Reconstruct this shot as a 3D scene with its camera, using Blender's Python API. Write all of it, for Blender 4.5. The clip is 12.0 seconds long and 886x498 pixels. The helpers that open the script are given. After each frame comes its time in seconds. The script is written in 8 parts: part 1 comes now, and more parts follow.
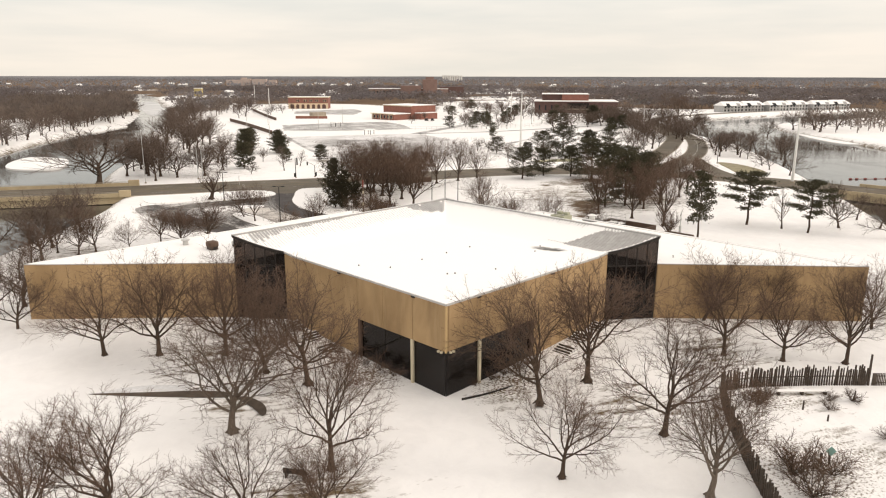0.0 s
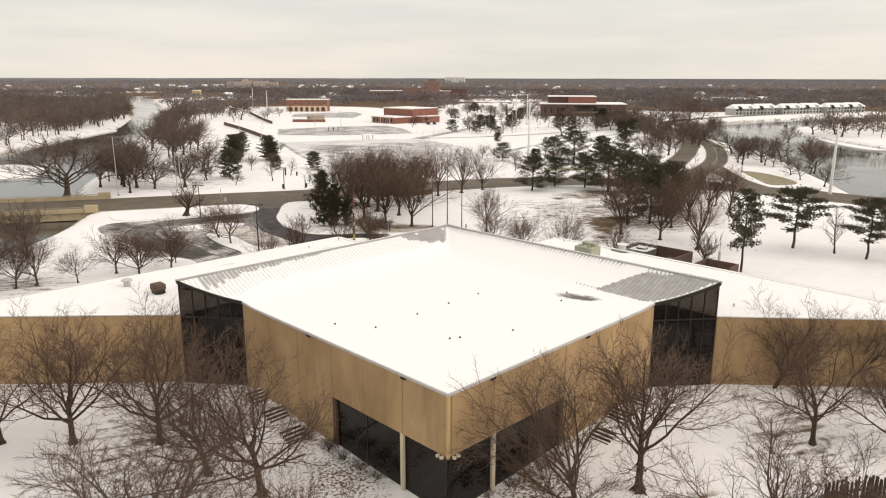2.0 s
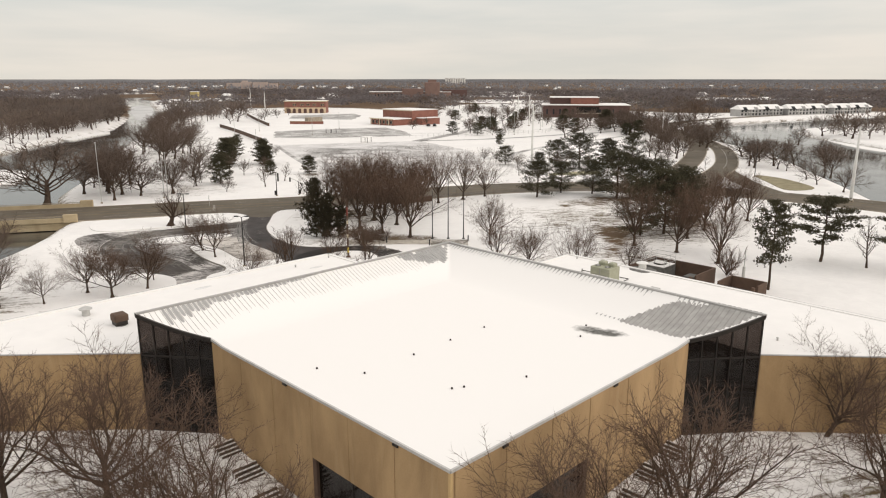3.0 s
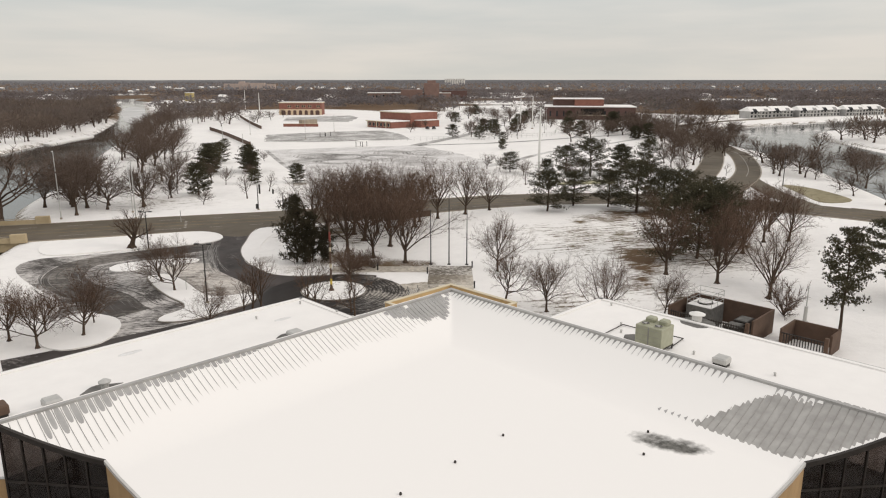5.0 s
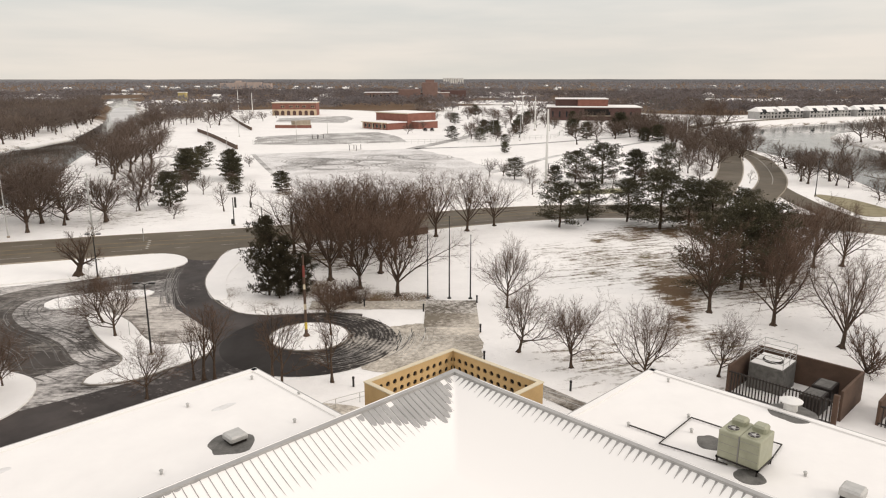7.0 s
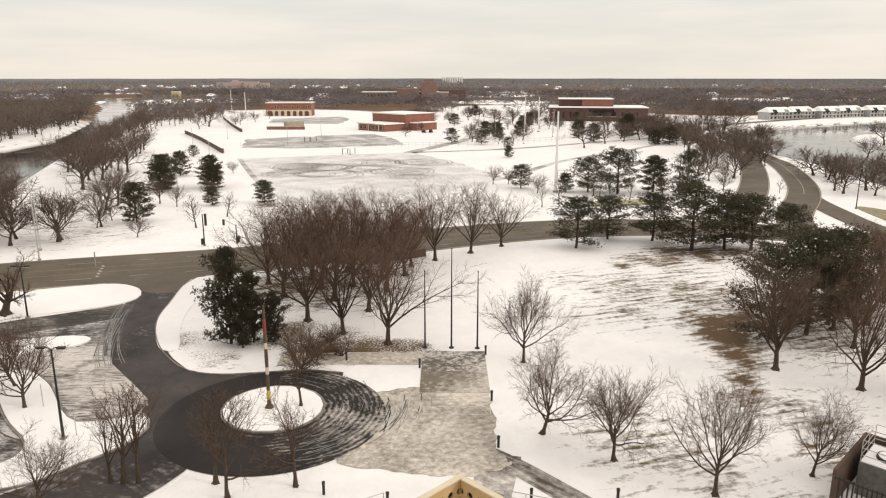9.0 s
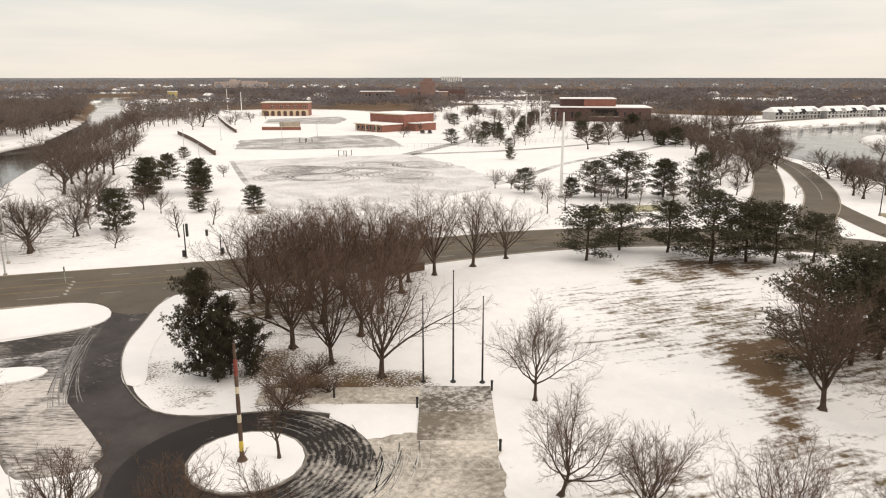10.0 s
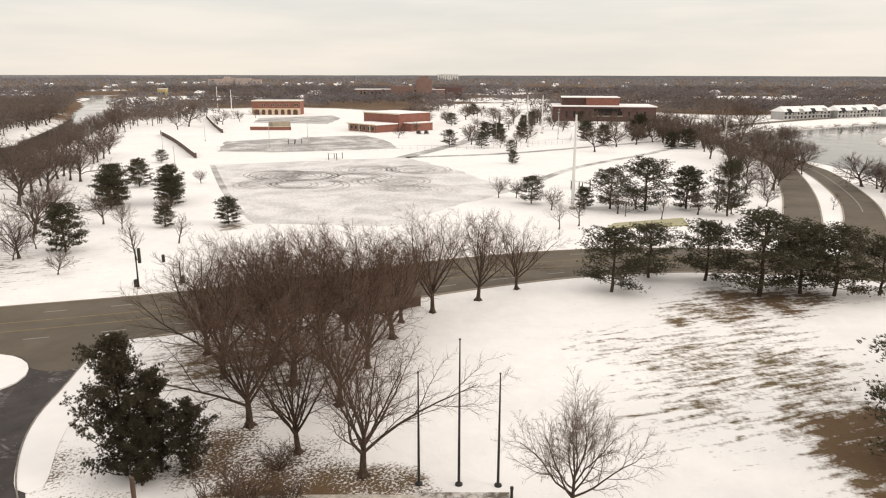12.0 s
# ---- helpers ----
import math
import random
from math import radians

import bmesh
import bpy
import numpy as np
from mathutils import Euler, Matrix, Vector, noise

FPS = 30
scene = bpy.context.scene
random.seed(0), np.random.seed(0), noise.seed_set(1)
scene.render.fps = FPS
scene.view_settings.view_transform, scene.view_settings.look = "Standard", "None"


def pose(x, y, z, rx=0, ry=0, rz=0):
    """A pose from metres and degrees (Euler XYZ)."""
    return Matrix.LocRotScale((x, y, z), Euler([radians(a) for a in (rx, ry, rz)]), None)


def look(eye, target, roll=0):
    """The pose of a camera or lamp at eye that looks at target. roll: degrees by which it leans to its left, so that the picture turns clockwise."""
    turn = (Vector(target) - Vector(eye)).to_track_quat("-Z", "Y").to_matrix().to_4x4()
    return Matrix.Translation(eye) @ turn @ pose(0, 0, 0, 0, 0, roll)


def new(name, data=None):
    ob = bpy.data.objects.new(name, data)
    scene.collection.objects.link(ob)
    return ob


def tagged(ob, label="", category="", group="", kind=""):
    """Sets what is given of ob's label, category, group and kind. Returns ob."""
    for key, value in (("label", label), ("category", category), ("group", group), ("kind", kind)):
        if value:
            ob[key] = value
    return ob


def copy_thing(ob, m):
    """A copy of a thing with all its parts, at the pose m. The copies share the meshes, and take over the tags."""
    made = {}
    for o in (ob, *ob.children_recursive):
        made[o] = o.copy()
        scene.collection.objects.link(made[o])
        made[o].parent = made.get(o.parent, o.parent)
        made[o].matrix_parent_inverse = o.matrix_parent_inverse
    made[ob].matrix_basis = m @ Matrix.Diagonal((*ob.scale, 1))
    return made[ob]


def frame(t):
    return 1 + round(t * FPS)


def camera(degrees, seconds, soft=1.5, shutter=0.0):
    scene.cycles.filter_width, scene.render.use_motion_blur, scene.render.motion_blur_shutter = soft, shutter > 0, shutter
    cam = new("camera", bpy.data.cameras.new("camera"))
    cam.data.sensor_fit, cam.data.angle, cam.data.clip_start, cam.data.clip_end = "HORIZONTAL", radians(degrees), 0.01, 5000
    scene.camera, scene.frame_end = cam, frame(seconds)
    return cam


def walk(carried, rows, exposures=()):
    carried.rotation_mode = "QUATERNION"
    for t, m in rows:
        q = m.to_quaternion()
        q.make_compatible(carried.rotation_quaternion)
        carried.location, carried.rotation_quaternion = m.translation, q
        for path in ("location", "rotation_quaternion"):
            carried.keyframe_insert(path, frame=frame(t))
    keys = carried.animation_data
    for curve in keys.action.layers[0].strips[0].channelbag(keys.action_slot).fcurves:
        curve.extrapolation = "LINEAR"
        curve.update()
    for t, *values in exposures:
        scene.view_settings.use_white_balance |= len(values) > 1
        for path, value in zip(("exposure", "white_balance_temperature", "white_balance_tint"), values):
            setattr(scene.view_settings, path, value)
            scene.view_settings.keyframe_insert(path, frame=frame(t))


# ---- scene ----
cam = camera(64.3, 12.0, 1.15)
PATH = [
    (0, (-45.196, -44.954, 30.347), (-43.826, -43.578, 29.867), 0.1),
    (0.5, (-41.806, -41.608, 30.348), (-40.437, -40.231, 29.87), 0.1),
    (1, (-38.42, -38.256, 30.35), (-37.053, -36.876, 29.873), 0.1),
    (1.5, (-35.041, -34.89, 30.353), (-33.675, -33.509, 29.877), 0.1),
    (2, (-31.674, -31.509, 30.359), (-30.309, -30.128, 29.884), 0.1),
    (2.5, (-28.321, -28.116, 30.365), (-26.956, -26.733, 29.892), 0.0),
    (3, (-24.981, -24.713, 30.369), (-23.616, -23.33, 29.896), 0.0),
    (5, (-11.671, -11.095, 30.383), (-10.305, -9.713, 29.912), -0.0),
    (5.5, (-8.342, -7.697, 30.384), (-6.975, -6.316, 29.913), -0.0),
    (6, (-5.013, -4.299, 30.383), (-3.645, -2.919, 29.911), -0.1),
    (6.5, (-1.683, -0.898, 30.383), (-0.315, 0.482, 29.91), -0.1),
    (7, (1.644, 2.511, 30.382), (3.013, 3.89, 29.909), -0.0),
    (9, (14.931, 16.172, 30.375), (16.302, 17.549, 29.9), 0.0),
    (9.5, (18.237, 19.594, 30.373), (19.608, 20.971, 29.898), -0.0),
    (10, (21.529, 23.021, 30.369), (22.902, 24.396, 29.892), -0.0),
    (10.5, (24.811, 26.454, 30.365), (26.185, 27.825, 29.884), 0.1),
    (11, (28.085, 29.894, 30.362), (29.461, 31.264, 29.88), 0.1),
    (11.5, (31.355, 33.341, 30.36), (32.732, 34.708, 29.878), 0.1),
    (12, (34.622, 36.788, 30.359), (36.001, 38.154, 29.876), 0.1),
]
walk(cam, [(t, look(eye, target, roll)) for t, eye, target, roll in PATH], [(0, 0.12, 6900, 16), (1.5, 0.05, 6850, 16), (2.5, -0.05, 6760, 15), (4.8, -0.28, 6560, 14.5), (5.5, -0.24, 6580, 14.5), (7.0, -0.10, 6730, 16), (9.5, 0.05, 6880, 16), (12, 0.05, 6880, 16)])

# ---- world, sun, exposure ----
world = bpy.data.worlds.new("overcast_sky")
scene.world = world
world.use_nodes = True
wn, wl = world.node_tree.nodes, world.node_tree.links
wn.clear()
SUN_EL, SUN_AZ = radians(24), radians(150)


def wnode(kind, **sets):
    n = wn.new(kind)
    for key, value in sets.items():
        n.inputs[key].default_value = value
    return n


sky = wn.new("ShaderNodeTexSky")
sky.sky_type, sky.sun_disc, sky.sun_elevation, sky.sun_rotation = "NISHITA", False, SUN_EL, SUN_AZ
sky.dust_density, sky.air_density = 4.0, 1.0
tc = wn.new("ShaderNodeTexCoord")
sep = wn.new("ShaderNodeSeparateXYZ")
wl.new(tc.outputs["Generated"], sep.inputs[0])
ramp = wn.new("ShaderNodeValToRGB")
wl.new(sep.outputs["Z"], ramp.inputs[0])
els = ramp.color_ramp.elements
# overcast: the zenith is brighter than the horizon
els[0].position, els[0].color = 0.0, (0.645, 0.632, 0.572, 1)
els[1].position, els[1].color = 0.95, (1.0, 0.985, 0.955, 1)
for pos, col in ((0.04, (0.64, 0.632, 0.582, 1)), (0.15, (0.578, 0.616, 0.598, 1)), (0.35, (0.69, 0.695, 0.665, 1)), (0.65, (0.90, 0.89, 0.86, 1))):
    e = els.new(pos)
    e.color = col
mapn = wn.new("ShaderNodeMapping")
mapn.inputs["Scale"].default_value = (1.6, 1.6, 13.0)
wl.new(tc.outputs["Generated"], mapn.inputs[0])
cloud = wnode("ShaderNodeTexNoise", Scale=2.2, Detail=4.0, Roughness=0.5)
wl.new(mapn.outputs[0], cloud.inputs["Vector"])
cr = wn.new("ShaderNodeValToRGB")
cr.color_ramp.elements[0].position, cr.color_ramp.elements[0].color = 0.36, (0.915, 0.945, 0.95, 1)
cr.color_ramp.elements[1].position, cr.color_ramp.elements[1].color = 0.64, (1.06, 1.05, 1.03, 1)
wl.new(cloud.outputs["Fac"], cr.inputs[0])
mul = wn.new("ShaderNodeMixRGB")
mul.blend_type, mul.inputs[0].default_value = "MULTIPLY", 1.0
wl.new(ramp.outputs[0], mul.inputs[1])
wl.new(cr.outputs[0], mul.inputs[2])
bg_cloud = wnode("ShaderNodeBackground", Strength=1.36)
wl.new(mul.outputs[0], bg_cloud.inputs[0])
bg_sky = wnode("ShaderNodeBackground", Strength=0.1)
wl.new(sky.outputs[0], bg_sky.inputs[0])
mixs = wnode("ShaderNodeMixShader", Fac=0.92)
wl.new(bg_sky.outputs[0], mixs.inputs[1])
wl.new(bg_cloud.outputs[0], mixs.inputs[2])
wout = wn.new("ShaderNodeOutputWorld")
wl.new(mixs.outputs[0], wout.inputs[0])

sun = new("sun", bpy.data.lights.new("sun", "SUN"))
sun.data.energy, sun.data.angle, sun.data.color = 1.1, radians(14), (1.0, 0.95, 0.86)
sun.matrix_world = look((0, 0, 60), (0 - math.sin(SUN_AZ) * math.cos(SUN_EL), 0 - math.cos(SUN_AZ) * math.cos(SUN_EL), 60 - math.sin(SUN_EL)))


# ---- building helpers ----
class Geo:
    """A growing mesh: points and faces, with boxes, prisms and tubes added to it."""

    def __init__(self):
        self.v, self.f = [], []

    def add(self, verts, faces):
        n = len(self.v)
        self.v.extend(verts)
        self.f.extend([tuple(n + i for i in f) for f in faces])
        return self

    def box(self, x0, y0, z0, x1, y1, z1, c=0.0):
        if c <= 0:
            vs = [(x, y, z) for z in (z0, z1) for y in (y0, y1) for x in (x0, x1)]
            return self.add(vs, [(0, 2, 3, 1), (4, 5, 7, 6), (0, 1, 5, 4), (2, 6, 7, 3), (0, 4, 6, 2), (1, 3, 7, 5)])
        lo = [(x0 + c, y0), (x1 - c, y0), (x1, y0 + c), (x1, y1 - c), (x1 - c, y1), (x0 + c, y1), (x0, y1 - c), (x0, y0 + c)]
        hi = [(x0 + c, y0 + c), (x1 - c, y0 + c), (x1 - c, y0 + c), (x1 - c, y1 - c), (x1 - c, y1 - c), (x0 + c, y1 - c), (x0 + c, y1 - c), (x0 + c, y0 + c)]
        vs = [(*p, z0) for p in lo] + [(*p, z1 - c) for p in lo] + [(hi[i][0], hi[i][1], z1) for i in (0, 1, 3, 5)]
        fs = [tuple(reversed(range(8)))] + [(i, (i + 1) % 8, 8 + (i + 1) % 8, 8 + i) for i in range(8)]
        fs += [(8, 9, 17, 16), (9, 10, 17), (10, 11, 18, 17), (11, 12, 18), (12, 13, 19, 18), (13, 14, 19), (14, 15, 16, 19), (15, 8, 16), (16, 17, 18, 19)]
        return self.add(vs, fs)

    def prism(self, poly, z0, z1):
        n = len(poly)
        vs = [(p[0], p[1], z0) for p in poly] + [(p[0], p[1], z1) for p in poly]
        return self.add(vs, [tuple(reversed(range(n))), tuple(range(n, 2 * n))] + [(i, (i + 1) % n, n + (i + 1) % n, n + i) for i in range(n)])

    def tube(self, pts, radii, n=6, cap=True):
        pts = [Vector(p) for p in pts]
        base = len(self.v)
        for i, p in enumerate(pts):
            d = (pts[min(i + 1, len(pts) - 1)] - pts[max(i - 1, 0)])
            d = d.normalized() if d.length > 1e-9 else Vector((0, 0, 1))
            a = d.cross(Vector((0, 0, 1)) if abs(d.z) < 0.9 else Vector((1, 0, 0))).normalized()
            b = d.cross(a)
            for k in range(n):
                q = p + (a * math.cos(2 * math.pi * k / n) + b * math.sin(2 * math.pi * k / n)) * radii[i]
                self.v.append((q.x, q.y, q.z))
        for i in range(len(pts) - 1):
            for k in range(n):
                self.f.append((base + i * n + k, base + i * n + (k + 1) % n, base + (i + 1) * n + (k + 1) % n, base + (i + 1) * n + k))
        if cap:
            self.f.append(tuple(base + k for k in range(n)))
            self.f.append(tuple(base + (len(pts) - 1) * n + k for k in reversed(range(n))))
        return self

    def move(self, m):
        self.v = [tuple(m @ Vector(p)) for p in self.v]
        return self

    def mesh(self, name, material=None, smooth=False):
        me = bpy.data.meshes.new(name)
        me.from_pydata(self.v, [], self.f)
        me.validate()
        bm = bmesh.new()
        bm.from_mesh(me)
        if len(bm.faces) < 20000:
            bmesh.ops.recalc_face_normals(bm, faces=bm.faces)
        bm.to_mesh(me)
        bm.free()
        if smooth:
            me.polygons.foreach_set("use_smooth", [True] * len(me.polygons))
        if material:
            me.materials.append(material)
        return me


def fast_mesh(name, verts, tris, material):
    """A large triangle mesh out of arrays."""
    me = bpy.data.meshes.new(name)
    k = tris.shape[1]
    me.vertices.add(len(verts))
    me.vertices.foreach_set("co", np.asarray(verts, dtype=np.float32).ravel())
    me.loops.add(tris.size)
    me.loops.foreach_set("vertex_index", tris.astype(np.int32).ravel())
    me.polygons.add(len(tris))
    me.polygons.foreach_set("loop_start", np.arange(0, tris.size, k, dtype=np.int32))
    me.update(calc_edges=True)
    me.materials.append(material)
    return me


def thing(name, label="", category="", group="", kind="", at=None):
    ob = new(name)
    ob.empty_display_size = 0.3
    if at is not None:
        ob.matrix_basis = at
    return tagged(ob, label, category, group, kind)


def part(name, geo, material, parent=None, label="", smooth=False):
    me = geo if isinstance(geo, bpy.types.Mesh) else geo.mesh(name, material, smooth)
    ob = new(name, me)
    if parent is not None:
        ob.parent = parent
    return tagged(ob, label)


def at(x, y, z=0.0, yaw=0.0, s=1.0, sz=None):
    return pose(x, y, z, 0, 0, yaw) @ Matrix.Diagonal((s, s, sz or s, 1))


def spline(pts, step=2.0, closed=False):
    """A smooth line through a few control points."""
    p = [np.array(q, float) for q in pts]
    n, out = len(p), []
    for i in range(n if closed else n - 1):
        if closed:
            a, b, c, d = p[i - 1], p[i], p[(i + 1) % n], p[(i + 2) % n]
        else:
            a, b, c, d = p[max(i - 1, 0)], p[i], p[i + 1], p[min(i + 2, n - 1)]
        k = max(2, int(np.linalg.norm(c - b) / step))
        for j in range(k):
            t = j / k
            out.append(0.5 * (2 * b + (c - a) * t + (2 * a - 5 * b + 4 * c - d) * t * t + (3 * b - a - 3 * c + d) * t ** 3))
    if not closed:
        out.append(p[-1])
    return np.array(out)


def offset_line(line, d, closed=False):
    if closed:
        t = np.roll(line, -1, 0) - np.roll(line, 1, 0)
    else:
        t = np.gradient(line, axis=0)
    t /= np.linalg.norm(t, axis=1)[:, None] + 1e-9
    return line + np.stack([-t[:, 1], t[:, 0]], 1) * np.asarray(d).reshape(-1, 1)


def ribbon(line, half, z=0.03, thick=0.0, off=0.0, closed=False):
    """A strip along a line; with a thickness it is a kerb or a low wall."""
    l, r = offset_line(line, off + half, closed), offset_line(line, off - half, closed)
    n, g = len(line), Geo()
    top = [(*p, z) for p in l] + [(*p, z) for p in r]
    m = n if closed else n - 1
    fs = [(i, n + i, n + (i + 1) % n, (i + 1) % n) for i in range(m)]
    if thick:
        top += [(*p, z - thick) for p in l] + [(*p, z - thick) for p in r]
        fs += [(i, (i + 1) % n, 2 * n + (i + 1) % n, 2 * n + i) for i in range(m)] + [(n + i, 3 * n + i, 3 * n + (i + 1) % n, n + (i + 1) % n) for i in range(m)]
        if not closed:
            fs += [(0, 2 * n, 3 * n, n), (n - 1, 2 * n - 1, 4 * n - 1, 3 * n - 1)]
    return g.add(top, fs)


def filled(line, z=0.03):
    return Geo().add([(*p, z) for p in line], [tuple(range(len(line)))])


# ---- materials ----
class Mat:
    """A node material under way."""

    def __init__(self, name, rough=0.7, metal=0.0, spec=0.4):
        self.m = bpy.data.materials.new(name)
        self.m.use_nodes = True
        self.t = self.m.node_tree
        self.b = self.t.nodes["Principled BSDF"]
        self.b.inputs["Roughness"].default_value = rough
        self.b.inputs["Metallic"].default_value = metal
        self.b.inputs["Specular IOR Level"].default_value = spec
        self.geo = self.t.nodes.new("ShaderNodeNewGeometry")
        self.tc = self.t.nodes.new("ShaderNodeTexCoord")

    def link(self, a, b):
        self.t.links.new(a, b)

    def noise(self, scale, detail=4.0, rough=0.55, distort=0.0, stretch=None, local=False, turn=0.0):
        n = self.t.nodes.new("ShaderNodeTexNoise")
        n.inputs["Scale"].default_value, n.inputs["Detail"].default_value = scale, detail
        n.inputs["Roughness"].default_value, n.inputs["Distortion"].default_value = rough, distort
        src = self.tc.outputs["Object"] if local else self.geo.outputs["Position"]
        if stretch:
            for key, value in (("Rotation", (0, 0, radians(turn))), ("Scale", stretch)):
                mp = self.t.nodes.new("ShaderNodeMapping")
                mp.inputs[key].default_value = value
                self.link(src, mp.inputs[0])
                src = mp.outputs[0]
        self.link(src, n.inputs["Vector"])
        return n.outputs["Fac"]

    def ramp(self, fac, stops):
        r = self.t.nodes.new("ShaderNodeValToRGB")
        e = r.color_ramp.elements
        e[0].position, e[0].color = stops[0][0], (*stops[0][1], 1)
        e[1].position, e[1].color = stops[-1][0], (*stops[-1][1], 1)
        for p, c in stops[1:-1]:
            e.new(p).color = (*c, 1)
        self.link(fac, r.inputs[0])
        return r.outputs[0]

    def level(self, fac, lo, hi):
        r = self.t.nodes.new("ShaderNodeMapRange")
        r.inputs["From Min"].default_value, r.inputs["From Max"].default_value = lo, hi
        self.link(fac, r.inputs["Value"])
        return r.outputs[0]

    def math(self, op, a, b):
        n = self.t.nodes.new("ShaderNodeMath")
        n.operation = op
        for i, s in enumerate((a, b)):
            if isinstance(s, (int, float)):
                n.inputs[i].default_value = s
            else:
                self.link(s, n.inputs[i])
        return n.outputs[0]

    def mix(self, fac, a, b, how="MIX"):
        n = self.t.nodes.new("ShaderNodeMixRGB")
        n.blend_type = how
        for i, s in enumerate((fac, a, b)):
            if isinstance(s, (int, float)):
                n.inputs[i].default_value = s
            elif isinstance(s, tuple):
                n.inputs[i].default_value = (*s, 1)
            else:
                self.link(s, n.inputs[i])
        return n.outputs[0]

    def attr(self, name):
        n = self.t.nodes.new("ShaderNodeAttribute")
        n.attribute_name = name
        return n.outputs["Fac"]

    def rand(self):
        return self.t.nodes.new("ShaderNodeObjectInfo").outputs["Random"]

    def island(self):
        return self.geo.outputs["Random Per Island"]

    def bump(self, height, dist=0.02, strength=0.6):
        n = self.t.nodes.new("ShaderNodeBump")
        n.inputs["Strength"].default_value, n.inputs["Distance"].default_value = strength, dist
        self.link(height, n.inputs["Height"])
        self.link(n.outputs[0], self.b.inputs["Normal"])
        return self

    def color(self, c):
        if isinstance(c, tuple):
            self.b.inputs["Base Color"].default_value = (*c, 1)
        else:
            self.link(c, self.b.inputs["Base Color"])
        return self

    def rough(self, r):
        self.link(r, self.b.inputs["Roughness"])
        return self


def worn(name, c1, c2, scale=1.5, rough=0.75, metal=0.0, fine=14.0, bump=0.01, local=False, stretch=None, spec=0.35):
    """Two-scale variation between two colours, with fine relief."""
    m = Mat(name, rough, metal, spec)
    big = m.noise(scale, 5, 0.6, 0.3, stretch, local)
    small = m.noise(fine, 4, 0.7, 0, None, local)
    f = m.level(m.math("ADD", m.math("MULTIPLY", big, 0.7), m.math("MULTIPLY", small, 0.3)), 0.32, 0.68)
    m.color(m.mix(f, c1, c2))
    if bump:
        m.bump(small, bump)
    return m.m


SNOW = (0.835, 0.818, 0.792)


def stained_concrete(name):
    """Tan wall panels with broad tone changes, rain streaks and a few dark drips."""
    m = Mat(name, 0.85, 0, 0.3)
    broad, fine = m.noise(0.32, 5, 0.6, 0.4, (1, 1, 0.45)), m.noise(9, 4, 0.7)
    base = m.mix(m.level(m.math("ADD", m.math("MULTIPLY", broad, 0.75), m.math("MULTIPLY", fine, 0.25)), 0.32, 0.68), (0.295, 0.190, 0.096), (0.475, 0.322, 0.170))
    drips = m.level(m.noise(0.9, 5, 0.65, 0.2, (0.8, 0.8, 0.10)), 0.54, 0.74)
    base = m.mix(m.math("MULTIPLY", drips, 0.34), base, (0.17, 0.112, 0.062))
    pale = m.level(m.noise(0.6, 4, 0.6, 0.2, (1.8, 1.8, 0.2)), 0.58, 0.75)
    m.color(m.mix(m.math("MULTIPLY", pale, 0.25), base, (0.52, 0.40, 0.235)))
    m.bump(fine, 0.006)
    return m.m


TAN = stained_concrete("tan_concrete")
TAN_IN = worn("tan_painted_wall", (0.47, 0.32, 0.15), (0.58, 0.41, 0.205), 0.6, 0.8, 0, 9, 0.005)
CREAM = worn("cream_paint", (0.55, 0.48, 0.34), (0.66, 0.58, 0.43), 1.2, 0.6)
WETKERB = worn("wet_kerb", (0.10, 0.085, 0.07), (0.34, 0.31, 0.27), 0.9, 0.8)
CONCRETE = worn("kerb_concrete", (0.25, 0.21, 0.16), (0.38, 0.33, 0.26), 0.5, 0.9)
BRIDGE = worn("bridge_concrete", (0.36, 0.28, 0.17), (0.50, 0.41, 0.27), 0.3, 0.9)
METAL = worn("grey_roof_metal", (0.33, 0.325, 0.315), (0.45, 0.44, 0.425), 0.8, 0.5, 0.5, 20, 0.003)
RIM = worn("pale_roof_rim", (0.46, 0.45, 0.43), (0.60, 0.59, 0.57), 0.8, 0.5, 0.2)
SEAMMETAL = worn("dark_seam_metal", (0.22, 0.21, 0.20), (0.34, 0.33, 0.315), 0.8, 0.5, 0.4)
STEEL = worn("painted_steel", (0.42, 0.42, 0.40), (0.55, 0.54, 0.52), 2.0, 0.5, 0.4)
GALV = worn("pale_pole_paint", (0.68, 0.67, 0.64), (0.80, 0.79, 0.76), 1.0, 0.5, 0.2)
DARKMETAL = worn("dark_bronze_metal", (0.022, 0.018, 0.016), (0.045, 0.038, 0.033), 2.0, 0.5, 0.3)
BLACKPOLE = worn("black_pole_paint", (0.02, 0.02, 0.02), (0.04, 0.038, 0.035), 2.0, 0.45, 0.2)
GREENUNIT = worn("grey_green_enamel", (0.30, 0.305, 0.22), (0.385, 0.385, 0.285), 1.4, 0.5, 0.1, local=True)
MEMBRANE = worn("grey_membrane", (0.075, 0.072, 0.066), (0.19, 0.185, 0.172), 1.8, 0.85)
BRICK = worn("red_brick", (0.20, 0.085, 0.063), (0.28, 0.125, 0.095), 0.5, 0.9)
# Far apartment brick, lightened by haze put into its colour
HAZYPINK = worn("hazy_pink_brick", (0.46, 0.37, 0.33), (0.56, 0.46, 0.415), 0.1, 0.9)
BRICKBROWN = worn("brown_brick", (0.085, 0.048, 0.042), (0.135, 0.078, 0.068), 0.3, 0.9)
BROWNWALL = worn("brown_screen_wall", (0.075, 0.047, 0.034), (0.135, 0.087, 0.062), 0.5, 0.9)
